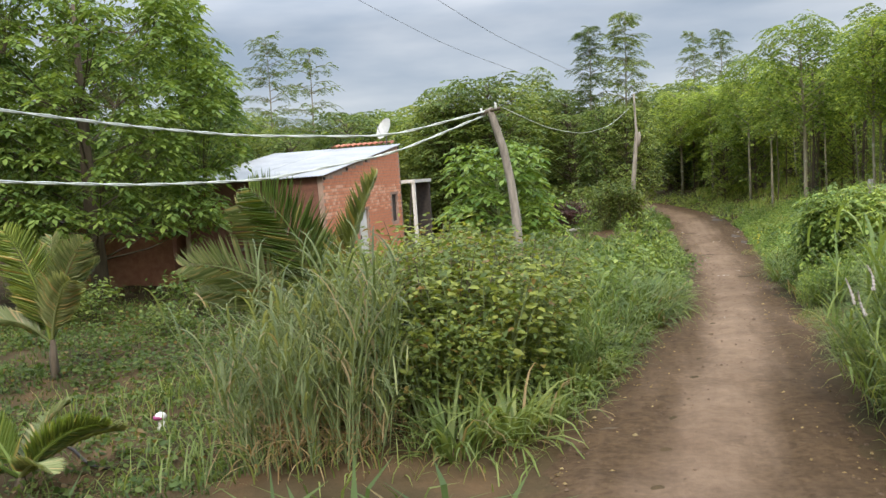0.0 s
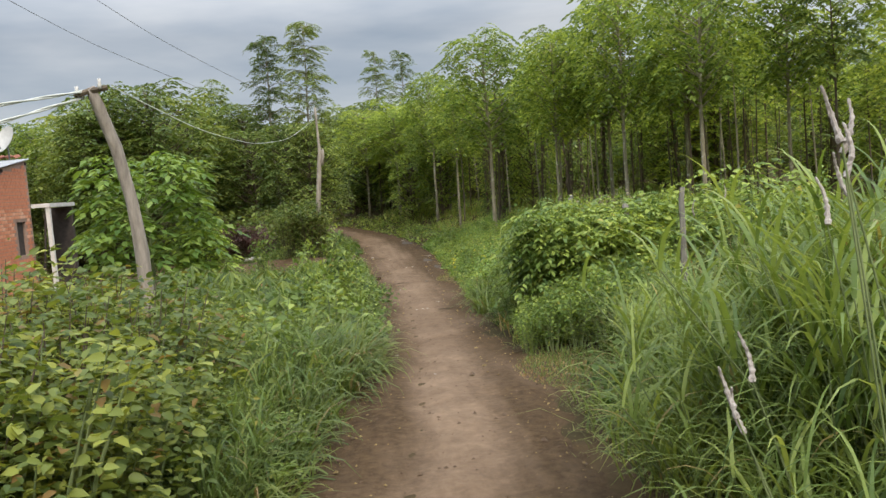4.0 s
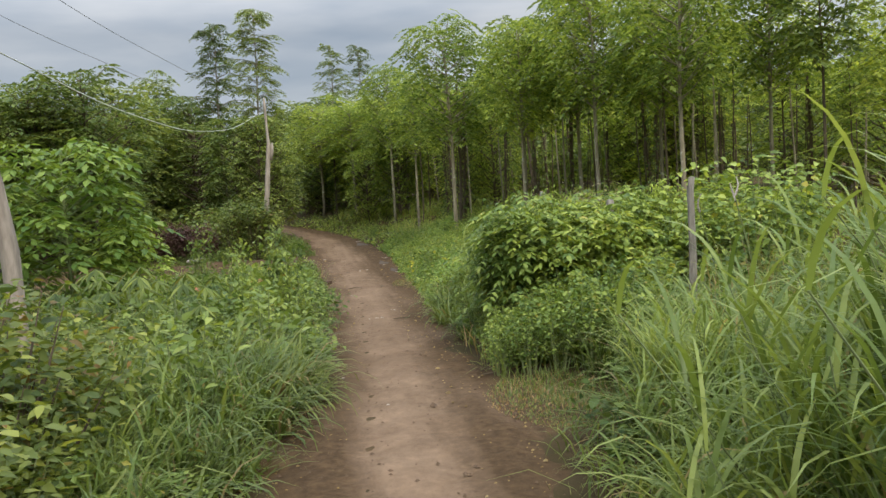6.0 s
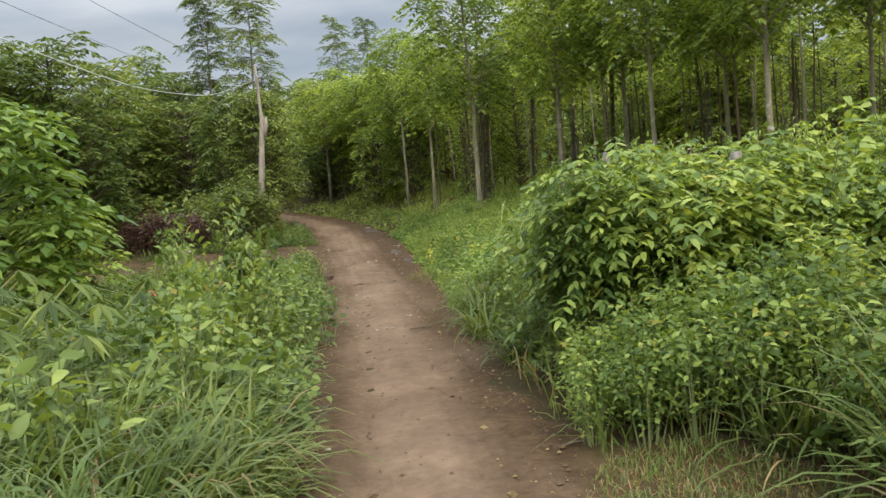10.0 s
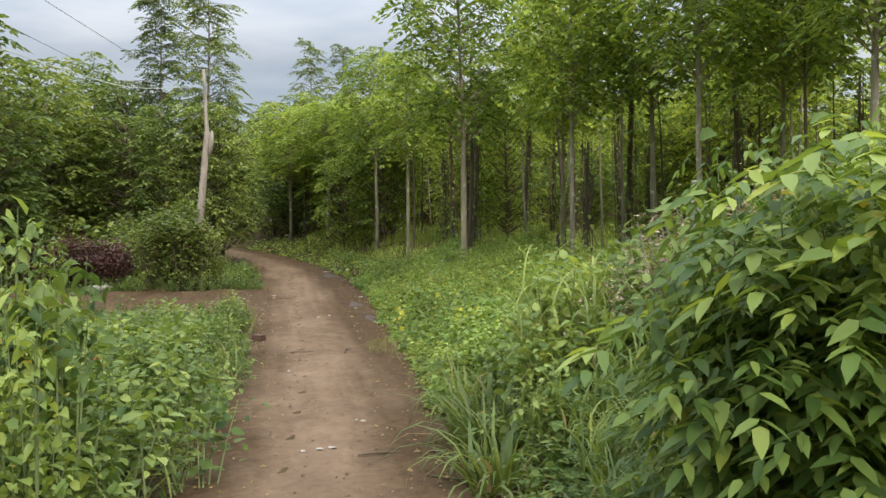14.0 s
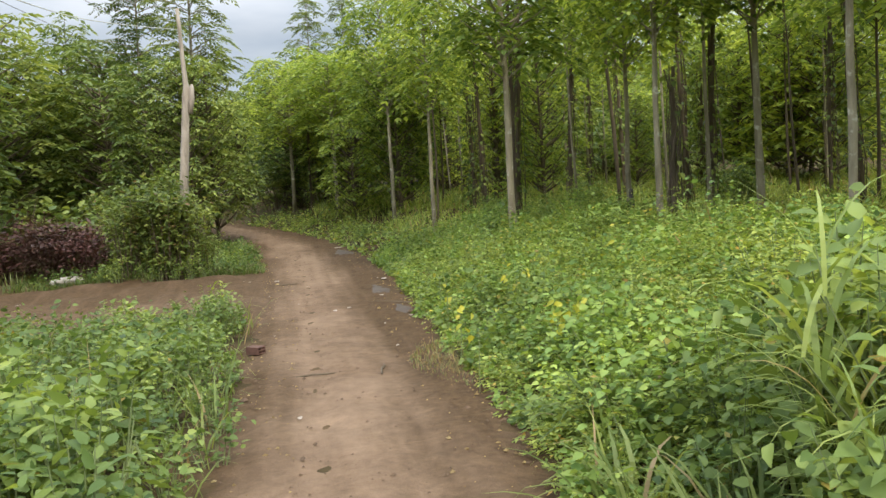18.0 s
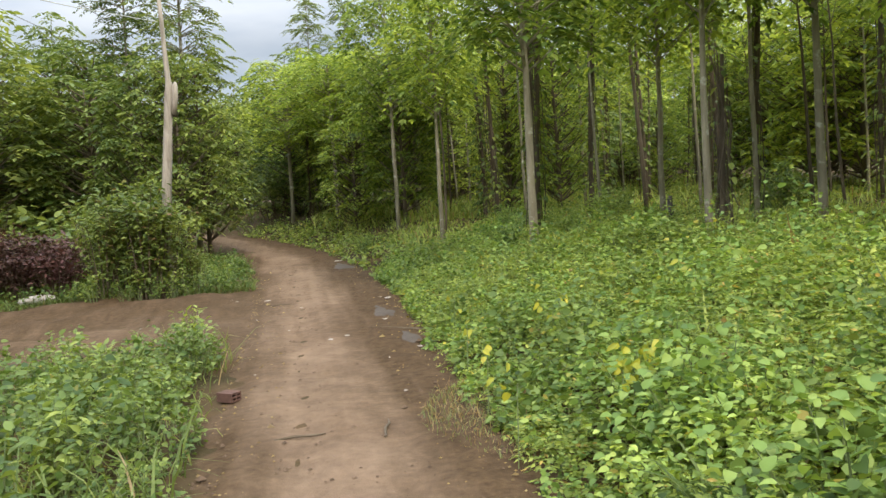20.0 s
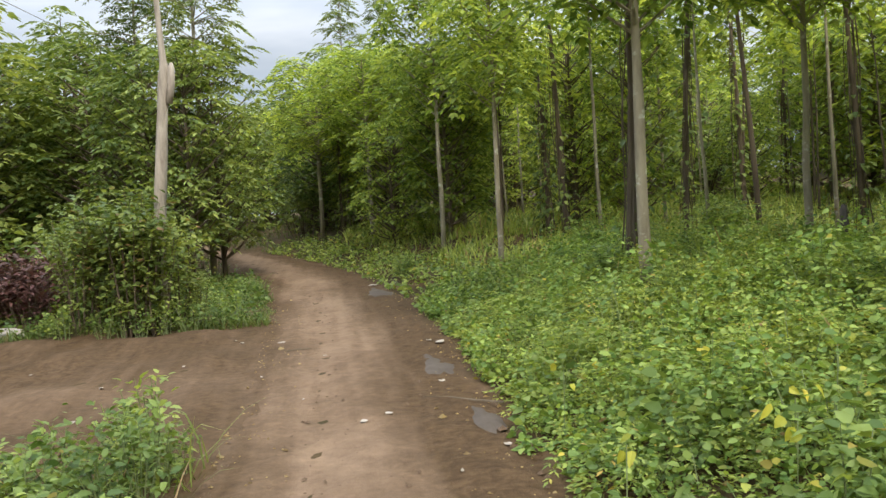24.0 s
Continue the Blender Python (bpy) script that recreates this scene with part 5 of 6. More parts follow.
bush_y = [bushy("bush", 1.6, 0.75, 40, 2700, 0.074, 0.048, M_BUSH_YELLOW, M_CREEPER, 0.3, True, 0.35), bushy("bush", 1.35, 0.65, 32, 2200, 0.07, 0.046, M_BUSH_YELLOW, M_STEM, 0.25, True, 0.35)]
for x, y, k, s in ((-1.55, 7.0, 1, 1.15), (-1.95, 7.3, 0, 1.05), (-2.4, 7.5, 0, 1.0), (-1.35, 7.7, 1, 1.0), (-2.8, 8.3, 0, 1.0), (-1.8, 6.4, 1, 0.85), (-1.2, 8.5, 1, 0.75), (-1.75, 8.3, 0, 1.05), (-1.5, 9.3, 0, 1.08), (-2.4, 9.2, 0, 1.18), (-2.1, 10.3, 0, 1.1), (-3.0, 10.3, 1, 1.1), (-1.35, 10.3, 1, 0.95), (-2.3, 7.9, 1, 1.1), (-3.1, 9.4, 1, 1.15), (-2.6, 11.4, 1, 1.0), (-1.35, 8.9, 1, 0.8), (-3.9, 11.5, 1, 1.1)):
    place(bush_y[k], x, y, None, (s, s, 0.92 * s), "bushy weed with yellowing green leaves beside the track", "bush", "yellowing bushes")
hedge = [bushy("hedge_bush", 1.75, 0.72, 26, 920, 0.115, 0.062, M_BUSH, M_STEM, 0.15, True, 0.5, 0.3, 0.6), bushy("hedge_bush", 1.65, 0.8, 36, 1150, 0.10, 0.075, M_BUSH, M_STEM, 0.3, True, 0.5, 0.2, 0.15)]
for x, y, k, s in ((2.68, 14.1, 0, (0.78, 0.78, 0.92)), (3.1, 14.05, 0, (0.9, 0.9, 0.95)), (3.6, 14.2, 0, (0.95, 0.95, 0.86)), (4.0, 14.5, 0, (0.97, 0.97, 0.87)), (4.4, 14.1, 1, (1.0, 1.0, 0.88)), (4.5, 14.8, 0, (0.98, 0.98, 0.9)), (5.0, 14.3, 1, (1.05, 1.05, 0.92)), (5.5, 13.7, 1, 0.84),
                   (3.4, 13.1, 1, 0.36), (5.9, 14.3, 1, 1.05), (5.4, 15.2, 1, 0.96), (6.5, 14.8, 1, 1.05), (2.6, 13.5, 1, 0.32), (2.9, 13.1, 1, 0.3), (3.3, 14.3, 0, (0.3, 0.3, 0.95)), (3.05, 14.35, 0, (0.36, 0.36, 0.93)), (3.75, 14.6, 0, (0.32, 0.32, 0.93)), (4.25, 14.4, 0, (0.36, 0.36, 0.92)), (4.7, 14.5, 0, (0.34, 0.34, 0.96)), (2.6, 14.3, 0, (0.4, 0.4, 0.93))):
    place(hedge[k], x, y, None, s, "fence bush smothered in broad-leaved green creeper", "bush", "creeper-covered hedge")
brightweed = bushy("weed_bush", 1.1, 0.42, 12, 520, 0.085, 0.05, M_BUSH, M_STEM, 0.4, True, 0.35)
broadweed = bushy("weed_bush", 1.2, 0.42, 16, 400, 0.095, 0.068, M_HERB, M_STEM, 0.5, True, 0.45)
for x, y, s in ((2.8, 17.05, 0.75), (3.05, 17.5, 0.95), (3.35, 18.0, 1.0), (3.6, 18.5, 0.9), (2.65, 16.55, 0.5), (3.95, 18.0, 1.05), (4.4, 18.2, 1.1), (3.05, 15.2, 0.6), (3.4, 15.5, 0.7), (3.6, 17.5, 0.95), (4.9, 18.0, 1.1), (3.15, 18.6, 0.6), (2.9, 18.2, 0.55), (2.75, 12.7, 0.5), (3.3, 12.3, 0.6)):
    place(broadweed, x, y, None, s, "light green broad-leaved weed at the bank", "weed", "broad-leaved weeds on the bank")
for x, y, s in ((-0.12, 16.0, 1.35), (0.08, 16.05, 1.25), (-0.42, 16.1, 1.2), (0.15, 15.4, 1.0), (-0.05, 16.4, 1.1), (-0.5, 15.1, 1.15), (-0.25, 14.2, 1.0), (-0.7, 17.4, 0.9), (-1.8, 23.3, 1.2)):
    place(broadweed, x, y, None, (s * 0.55, s * 0.55, s), "tall light green weed rising above the verge", "weed", "broad-leaved weeds on the verge")
for x, y, s in ((3.62, 16.6, 1.0), (3.92, 16.75, 1.1), (3.75, 17.0, 1.0), (4.05, 16.8, 1.05), (4.35, 16.85, 1.1), (4.7, 17.0, 1.05), (3.45, 16.75, 0.85)):
    place(broadweed, x, y, None, s, "broad-leaved creeper climbing over the fence post", "weed", "broad-leaved weeds on the bank")
for x, y, s in ((2.05, 5.0, 0.75), (2.3, 5.7, 0.8), (1.95, 4.4, 0.65), (2.4, 4.9, 0.85), (2.2, 3.8, 0.7)):
    place(broadweed, x, y, None, s, "broad-leaved weed beside the track", "bush")
for x, y, s in ((2.1, 12.6, 0.5), (2.35, 12.4, 0.6), (2.6, 12.3, 0.65), (2.9, 12.2, 0.7), (3.2, 12.1, 0.75), (2.25, 13.0, 0.6), (2.5, 12.8, 0.7), (2.8, 12.7, 0.75), (3.1, 12.6, 0.8), (3.4, 12.6, 0.8), (2.4, 13.4, 0.6), (2.7, 13.2, 0.7), (3.0, 13.1, 0.8), (3.5, 13.1, 0.85), (3.8, 12.8, 0.85), (4.0, 13.3, 0.85), (3.1, 11.6, 0.6), (3.4, 11.7, 0.65)):
    place(brightweed, x, y, None, (s * 0.9, s * 0.9, s), "bright green leafy weed crowding before the hedge", "weed", "leafy weeds before the hedge")
discard(brightweed)
discard(broadweed)
dead = bushy("dry_creeper_heap", 1.45, 0.75, 130, 2600, 0.055, 0.022, M_DEAD, M_BARK, 0.5, False)
for x, y, s in ((3.85, 17.1, 0.92), (4.3, 17.15, 1.0), (4.8, 17.5, 1.05), (4.15, 16.9, 0.92), (4.6, 17.05, 0.95)):
    place(dead, x, y, None, s, "grey-brown heap of dried creeper at the fence post", "dry creeper")
discard(dead)
for x, y, s in ((5.2, 18.6, 0.5), (5.6, 17.4, 0.7), (3.0, 34.8, 0.3), (7.0, 30.5, 0.5), (9.0, 28.5, 0.6), (8.6, 23.2, 0.55), (6.4, 22.4, 0.4), (5.4, 31.4, 0.35)):
    place(hedge[1], x, y, None, s, "small leafy bush on the wood's floor", "bush")

herbs = [bushy("weed", h, r, st, n, ll, lw, M_HERB, M_STEM, 0.6, True, 0.2) for h, r, st, n, ll, lw in ((0.62, 0.27, 9, 140, 0.078, 0.05), (0.5, 0.25, 8, 130, 0.068, 0.046), (0.78, 0.27, 10, 165, 0.084, 0.048), (0.4, 0.23, 7, 95, 0.062, 0.044))]
for y in np.arange(10.8, 25.0, 0.36):
    for off in (0.12, 0.42, 0.75, 1.1, 1.5):
        x = float(edge_l(y)) - off + RNG.normal(0, 0.08)
        yy = y + RNG.normal(0, 0.1)
        if RNG.uniform() < 0.12 or (off < 0.4 and 22.3 < yy < 23.8) or (y < 13.2 and RNG.uniform() < 0.65) or (off < 0.3 and RNG.uniform() < 0.3) or yy > 24.9 - 0.25 * max(0, off - 0.5):
            continue
        k = 3 if off < 0.3 else int(RNG.integers(0, 3))
        tall = 1.25 if yy < 17 else (1.0 if yy < 20 else 0.72)
        place(herbs[k], x, yy, None, tall * RNG.uniform(0.8, 1.15), "leafy green weed growing thickly along the verge", "weed", "weeds along the track")
for x, y, k, s in ((0.35, 25.35, 0, 0.95), (0.12, 25.55, 1, 0.9), (0.5, 24.6, 0, 0.8), (0.3, 24.9, 2, 0.7)):
    place(herbs[k], x, y, None, s, "leafy green weed at the corner of the side track", "weed", "weeds along the track")
for x, y, k, s in ((-1.35, 30.95, 3, 0.9), (-0.85, 30.85, 1, 0.8), (-1.85, 31.15, 0, 0.8), (-0.25, 31.0, 3, 1.0), (0.1, 31.3, 1, 0.9), (-1.1, 31.0, 0, 0.8), (-0.55, 31.05, 0, 0.75), (-2.2, 31.5, 1, 0.8), (0.3, 31.8, 0, 0.8), (0.2, 33.2, 0, 0.8), (-0.1, 32.4, 1, 0.9), (0.35, 34.2, 3, 0.9), (-0.5, 33.8, 2, 0.8)):
    place(herbs[k], x, y, None, s, "light green weed at the foot of the shrubs by the bend", "weed", "weeds along the track")
for src in grass_tall + grass_lush + bush_y + hedge + herbs + [thick, dark]:
    discard(src)

# heaps of creeper standing out of the carpet
mounds = [bushy("creeper_mound", h, r, st, n, ll, lw, m, M_STEM, 0.9, True, 0.3, 0.15) for h, r, st, n, ll, lw, m in ((0.62, 0.46, 11, 520, 0.060, 0.048, M_VINE), (0.52, 0.4, 10, 420, 0.052, 0.044, M_VINE), (0.7, 0.42, 10, 500, 0.045, 0.026, M_WEED), (0.6, 0.38, 10, 400, 0.066, 0.045, M_HERB))]
for k in range(110):
    y = RNG.uniform(18.8, 30.5)
    x = float(edge_r(y)) + 0.48 + 3.2 * RNG.uniform() ** 0.8
    place(mounds[int(RNG.choice(4, p=(0.38, 0.27, 0.2, 0.15)))], x, y, None, RNG.uniform(0.65, 1.1) * (0.75 if x - float(edge_r(y)) < 0.7 else 1.0), "heap of bright green creeper and weeds on the bank", "creeper", "creeper heaps on the bank")
for src in mounds:
    discard(src)

# patches of fading yellow leaves on the creeper
for x, y, n, s in YELLOW:
    root = holder("yellow_leaf_patch", pose(x, y, float(land(x, y)) + 0.46), "cluster of large fading yellow creeper leaves", "leaves", "yellow leaf clusters")
    g = Geo()
    p = RNG.normal(0, 1, (n, 3)) * [s, s, 0.05]
    d = unit(scatter_dirs(n, -0.9, -0.3))
    broad(g, p, d, unit(np.array([0, -0.8, 0.7]) + RNG.normal(0, 0.4, (n, 3))), RNG.uniform(0.045, 0.075, n), RNG.uniform(0.036, 0.058, n), 0.12, 0.3)
    part("foliage", g, M_YELLOW, root)["kind"] = "stuff"
    g = Geo()
    tube(g, [(0, 0, -0.48), (0.02, 0, 0.0)], 0.003, 4)
    part("stalk", g, M_STEM, root)

# trunks wrapped in dry hanging creepers
IVY = [(float(edge_r(b_)) + a, b_, h_, n_) for a, b_, h_, n_ in ((3.4, 35.2, 3.4, 320), (5.0, 37.5, 3.6, 340), (4.2, 42.5, 3.2, 340), (6.6, 40.5, 3.4, 320), (8.4, 38.6, 3.6, 300), (7.2, 44.6, 3.4, 320), (9.6, 42.2, 3.4, 300), (10.4, 36.4, 3.8, 300), (11.8, 39.4, 3.6, 300), (12.2, 33.2, 3.8, 300), (13.4, 36.0, 3.6, 280), (8.6, 24.9, 3.4, 200), (12.6, 27.2, 3.8, 280), (14.2, 30.4, 3.8, 280), (10.4, 23.6, 3.6, 220))]
for x, y, h, leafy in ((5.05, 28.9, 4.6, 90), (5.3, 29.3, 4.2, 120), (6.5, 25.75, 2.2, 30), (5.9, 34.0, 4.2, 260), (8.2, 27.8, 4.4, 300), (9.2, 30.6, 4.5, 300), (7.4, 32.4, 4.3, 280), (10.2, 26.8, 4.4, 240), (11.6, 29.4, 4.4, 260), (4.6, 40.2, 3.6, 320), (2.2, 43.8, 3.4, 320), (7.0, 37.0, 4.0, 320), (5.2, 45.5, 3.6, 300), (9.6, 34.6, 4.2, 300), *IVY):
    root = holder("creeper_clad_trunk", pose(x, y, float(land(x, y)), RNG.normal(0, 1.5), RNG.normal(0, 1.5), RNG.uniform(0, 360)), "dark trunk wrapped in dry hanging creepers", "tree trunk", "creeper-clad trunks")
    g = Geo()
    zs = np.linspace(-0.2, h, 7)
    tube(g, np.column_stack([0.03 * np.sin(zs), 0.03 * np.cos(zs), zs]), 0.045 * (1.1 - 0.6 * np.linspace(0, 1, 7)), 7, 0, 0.1)
    part("trunk", g, M_BARK_DARK, root, "", True)
    for k in range(9):
        g = Geo()
        a, r = RNG.uniform(0, 2 * math.pi), RNG.uniform(0.05, 0.13)
        zs = np.linspace(0, h * RNG.uniform(0.75, 1.05), 6)
        tube(g, np.column_stack([r * np.cos(a + zs * 0.3) * (1.1 - zs / h * 0.8), r * np.sin(a + zs * 0.3) * (1.1 - zs / h * 0.8), zs]) + RNG.normal(0, 0.035, (6, 3)) * [1, 1, 0], RNG.uniform(0.004, 0.010), 5, 0, 0.1)
        part("creeper", g, M_CREEPER, root)
    if leafy:
        g = Geo()
        zz_ = RNG.uniform(0.2, h, leafy)
        a = RNG.uniform(0, 2 * math.pi, leafy)
        r = RNG.uniform(0.05, 0.32, leafy)
        p = np.column_stack([r * np.cos(a), r * np.sin(a), zz_])
        broad(g, p, unit(np.column_stack([np.cos(a), np.sin(a), RNG.uniform(-0.8, 0.1, leafy)])), unit(np.column_stack([np.cos(a) * 0.6, np.sin(a) * 0.6, np.ones(leafy)])), 0.12, 0.08, 0.08, 0.3)
        part("foliage", g, M_TREE_DARK, root)["kind"] = "stuff"

# cassava plants with fingered leaves
for x, y, h in ((-1.0, 13.4, 1.2), (-1.6, 14.3, 1.25), (-0.9, 15.3, 1.05), (-2.1, 13.2, 1.3), (-2.0, 15.6, 1.2)):
    root = holder("cassava_plant", pose(x, y, float(land(x, y))), "cassava plant with fingered leaves on thin stems", "plant", "cassava plants")
    g = Geo()
    tube(g, [(0, 0, -0.1), (0.02, 0.01, h * 0.5), (0, 0.03, h * 0.85)], [0.014, 0.012, 0.008], 5)
    lg = Geo()
    for i in range(13):
        a, z = i * 2.4, h * (0.5 + 0.5 * i / 13)
        tip = np.array([0.32 * math.cos(a), 0.32 * math.sin(a), z + 0.05])
        tube(g, [(0, 0.02, z - 0.1), tip], [0.004, 0.003], 4)
        d = np.array([math.cos(a), math.sin(a), 0])
        s = np.array([-d[1], d[0], 0])
        ang = np.linspace(-1.9, 1.9, 7)
        way = unit(d * np.cos(ang)[:, None] + s * np.sin(ang)[:, None] + [0, 0, -0.45])
        leaves(lg, np.repeat(tip[None], 7, 0), way, np.tile([0, 0, 1.0], (7, 1)), 0.2, 0.05, 0.1, 0.3)
    part("stem", g, M_STEM, root)
    part("foliage", lg, M_OLIVE, root)

# pale flower spikes in the tall grass: leaning stalks with knobbly heads
for x, y, top, lean, a in ((1.2, 5.78, 0.72, 0.35, 160), (1.38, 6.0, 0.78, 0.3, 120), (1.3, 5.9, 0.62, 0.3, 200), (1.47, 5.6, 1.58, 0.16, 150), (1.6, 5.7, 1.50, 0.12, 60), (1.66, 5.76, 1.54, 0.2, 30), (1.75, 6.1, 1.30, 0.2, 100), (1.95, 6.3, 1.38, 0.2, 170), (2.1, 6.2, 1.44, 0.14, 80),
                           (4.2, 11.8, 1.12, 0.2, 40), (4.3, 12.1, 1.05, 0.25, 150), (3.9, 11.9, 0.98, 0.2, 260)):
    dx, dy = math.cos(radians(a)), math.sin(radians(a))
    ground_z = float(land(x + 0.35, y))
    h = top - ground_z
    fx, fy = x + lean * h * 0.9, y + 0.05
    root = holder("flower_spike", pose(fx, fy, float(land(fx, fy))), "pale dry flower spike on a thin leaning stalk", "flower", "flower spikes in the grass")
    tip = np.array([x - fx, y - fy, h])
    neck = tip - [0.05 * dx, 0.05 * dy, 0.17]
    g = Geo()
    tube(g, [(0, 0, -0.03), neck * [0.35, 0.35, 0.5], neck * [0.8, 0.8, 0.85], neck], [0.005, 0.0045, 0.004, 0.003], 5)
    part("stalk", g, M_STEM, root)
    g = Geo()
    u = np.linspace(0, 1, 15)
    bow = 0.02 * np.sin(math.pi * u)
    tube(g, neck + (tip - neck) * u[:, None] + np.column_stack([bow * dy, -bow * dx, 0 * u]), (0.0095 - 0.006 * u) * (1 + 0.3 * (np.arange(15) % 2)), 8, 0, 0.2)
    part("flower_head", g, M_FLOWER, root)
for x, y, z in ((-0.45, 17.8, 0.72), (-0.35, 17.7, 0.68), (-0.62, 18.0, 0.70), (-0.15, 18.1, 0.62), (-1.5, 19.4, 0.55), (-1.4, 19.5, 0.5)):
    root = holder("orange_leaf_cluster", pose(x, y, float(land(x, y))), "drying orange-red leaf cluster among the weeds", "leaves", "orange leaf clusters")
    g = Geo()
    tube(g, [(0, 0, 0), (0, 0, z)], 0.004, 4)
    part("stalk", g, M_STEM, root)
    g = Geo()
    broad(g, np.tile([0, 0, z], (11, 1)) + RNG.normal(0, 0.02, (11, 3)), unit(scatter_dirs(11, -0.2, 0.8)), unit(scatter_dirs(11, 0.6, 1.0)), 0.075, 0.045)
    part("petals", g, M_RED, root)


# ---- stuff: what nobody could count ----
def sward(name, n, xlo, xhi, ylo, yhi, keep, length, width, mat, label, lean=0.5, bend=1.2, steps=3, rise=-0.02):
    x, y = RNG.uniform(xlo, xhi, n), RNG.uniform(ylo, yhi, n)
    k = keep(x, y)
    x, y = x[k], y[k]
    m = len(x)
    g = Geo()
    L = length * RNG.uniform(0.4, 1.25, m) * (0.75 + 0.5 * np.sin(x * 1.9 + 1) * np.sin(y * 1.3))
    blades(g, np.column_stack([x, y, land(x, y) + rise]), RNG.uniform(0, 2 * math.pi, m), L, width * RNG.uniform(0.6, 1.3, m), np.abs(RNG.normal(0, lean, m)), np.abs(RNG.normal(bend, 0.4, m)), steps)
    return tagged(g.thing(name, mat), label, "grass", "", "stuff")


def clumped(n, xlo, xhi, ylo, yhi, clump):
    """Places gathered into heaps: x, y and how near the middle of its heap each one is."""
    c = max(1, n // clump)
    w = RNG.integers(0, c, n)
    size = RNG.uniform(0.14, 0.34, c)[w]
    dx, dy = RNG.normal(0, 1, n), RNG.normal(0, 1, n)
    return RNG.uniform(xlo, xhi, c)[w] + dx * size, RNG.uniform(ylo, yhi, c)[w] + dy * size, RNG.uniform(0.6, 1.35, c)[w] * (0.45 + 0.75 * np.exp(-0.5 * (dx * dx + dy * dy)))


def herbage(name, n, xlo, xhi, ylo, yhi, keep, height, leaf, per, mat, label, category="weeds", clump=0):
    """Low leafy plants: whorls of leaves up thin unseen stems."""
    x, y, heap = clumped(n, xlo, xhi, ylo, yhi, clump) if clump else (RNG.uniform(xlo, xhi, n), RNG.uniform(ylo, yhi, n), np.ones(n))
    k = keep(x, y)
    x, y = x[k], y[k]
    m = len(x)
    h = (height(x, y) if callable(height) else height) * RNG.uniform(0.6, 1.2, m) * heap[k]
    vary = np.clip(np.exp(RNG.normal(0, 0.28, m)), 0.5, 1.25)
    P = np.column_stack([x, y, land(x, y)])
    g = Geo()
    for i in range(per):
        u = (i + RNG.uniform(0, 1, m)) / per
        a = RNG.uniform(0, 2 * math.pi, m)
        d = np.column_stack([np.cos(a), np.sin(a), RNG.uniform(-0.35, 0.35, m)])
        p = P + np.column_stack([np.cos(a) * leaf * 0.5 * RNG.uniform(0, 1, m), np.sin(a) * leaf * 0.5 * RNG.uniform(0, 1, m), h * (0.15 + 0.85 * u)])
        ll = leaf * RNG.uniform(0.6, 1.2, m) * vary
        broad(g, p, unit(d), unit(np.array([0, 0, 1.0]) + RNG.normal(0, 0.75, (m, 3))), ll, ll * 0.78, 0.06, 0.2)
    return tagged(g.thing(name, mat, True), label, category, "", "stuff")


def off_track(x, y, gap=0.0):
    return ((x < edge_l(y) - gap) | (x > edge_r(y) + gap)) & (side_road(x, y) < 0.05 - gap)


def left_belt(x, y):
    return (x < edge_l(y) - 0.05) & (side_road(x, y) < -0.15)


herbage("verge_weeds", 3300, -5.5, 0.8, 13.3, 27.5, lambda x, y: left_belt(x, y) & (x > -5.2 + 0.1 * (y - 10)) & (x < edge_l(y) - 0.3), lambda x, y: np.interp(y, [10, 16, 20, 25], [0.85, 0.8, 0.6, 0.34]) * (1 + 0.35 * np.sin(x * 2.9 + 1) * np.sin(y * 2.1)) * np.interp(edge_l(y) - x, [0, 0.6], [0.5, 1.0]), 0.058, 10, M_HERB, "dense green weeds covering the verge")
herbage("bank_weeds", 2600, 1.6, 6.5, 5.0, 19.5, lambda x, y: (x > edge_r(y) + 0.35) & ~bald(x, y) & ((y > 9) | (x > edge_r(y) + 1.6)), lambda x, y: np.interp(x - edge_r(y), [0, 0.8, 2], [0.2, 0.5, 0.8]), 0.075, 7, M_HERB, "green weeds filling the bank between grass clumps")
herbage("ground_vine", 14500, 2.0, 8.0, 18.4, 32.0, lambda x, y: (x > edge_r(y) + 0.04 + 0.1 * np.sin(y * 3)) & (x < edge_r(y) + 3.1 + 0.5 * np.sin(y * 0.9)), lambda x, y: 0.14 + 0.34 * smooth01((x - edge_r(y)) / 0.8) + 0.17 * np.sin(x * 2.3 + 0.5) * np.sin(y * 1.9) + 0.14 * np.sin(x * 5.1) * np.sin(y * 4.3) + 0.06 * np.sin(x * 11 + y * 3) * np.sin(y * 9.3), 0.046, 7, M_VINE, "thick carpet of broad-leaved creeper with a few yellow leaves", "creeper", 34)
herbage("ground_vine", 4500, 2.0, 8.0, 18.4, 31.0, lambda x, y: (x > edge_r(y) + 0.05) & (x < edge_r(y) + 4.5), 0.2, 0.046, 4, M_VINE, "low creeper filling the gaps of the carpet", "creeper")
herbage("verge_weeds", 2600, 2.3, 4.2, 19.4, 32.0, lambda x, y: (x > edge_r(y) + 0.06 + 0.08 * np.sin(y * 4)) & (x < edge_r(y) + 0.95 + 0.3 * np.sin(y * 1.7)), lambda x, y: 0.2 + 0.26 * smooth01((x - edge_r(y)) / 0.6), 0.06, 7, M_HERB, "dull green herbs crowding the track's edge", "weeds", 26)
herbage("verge_creeper", 3000, -0.6, 4.5, 30.5, 45.0, lambda x, y: (x > edge_r(y) + 0.02) & (x < edge_r(y) + 1.3), lambda x, y: 0.12 + 0.22 * smooth01((x - edge_r(y)) / 0.5), 0.075, 6, M_HERB, "green creeper edging the far side of the track", "creeper")
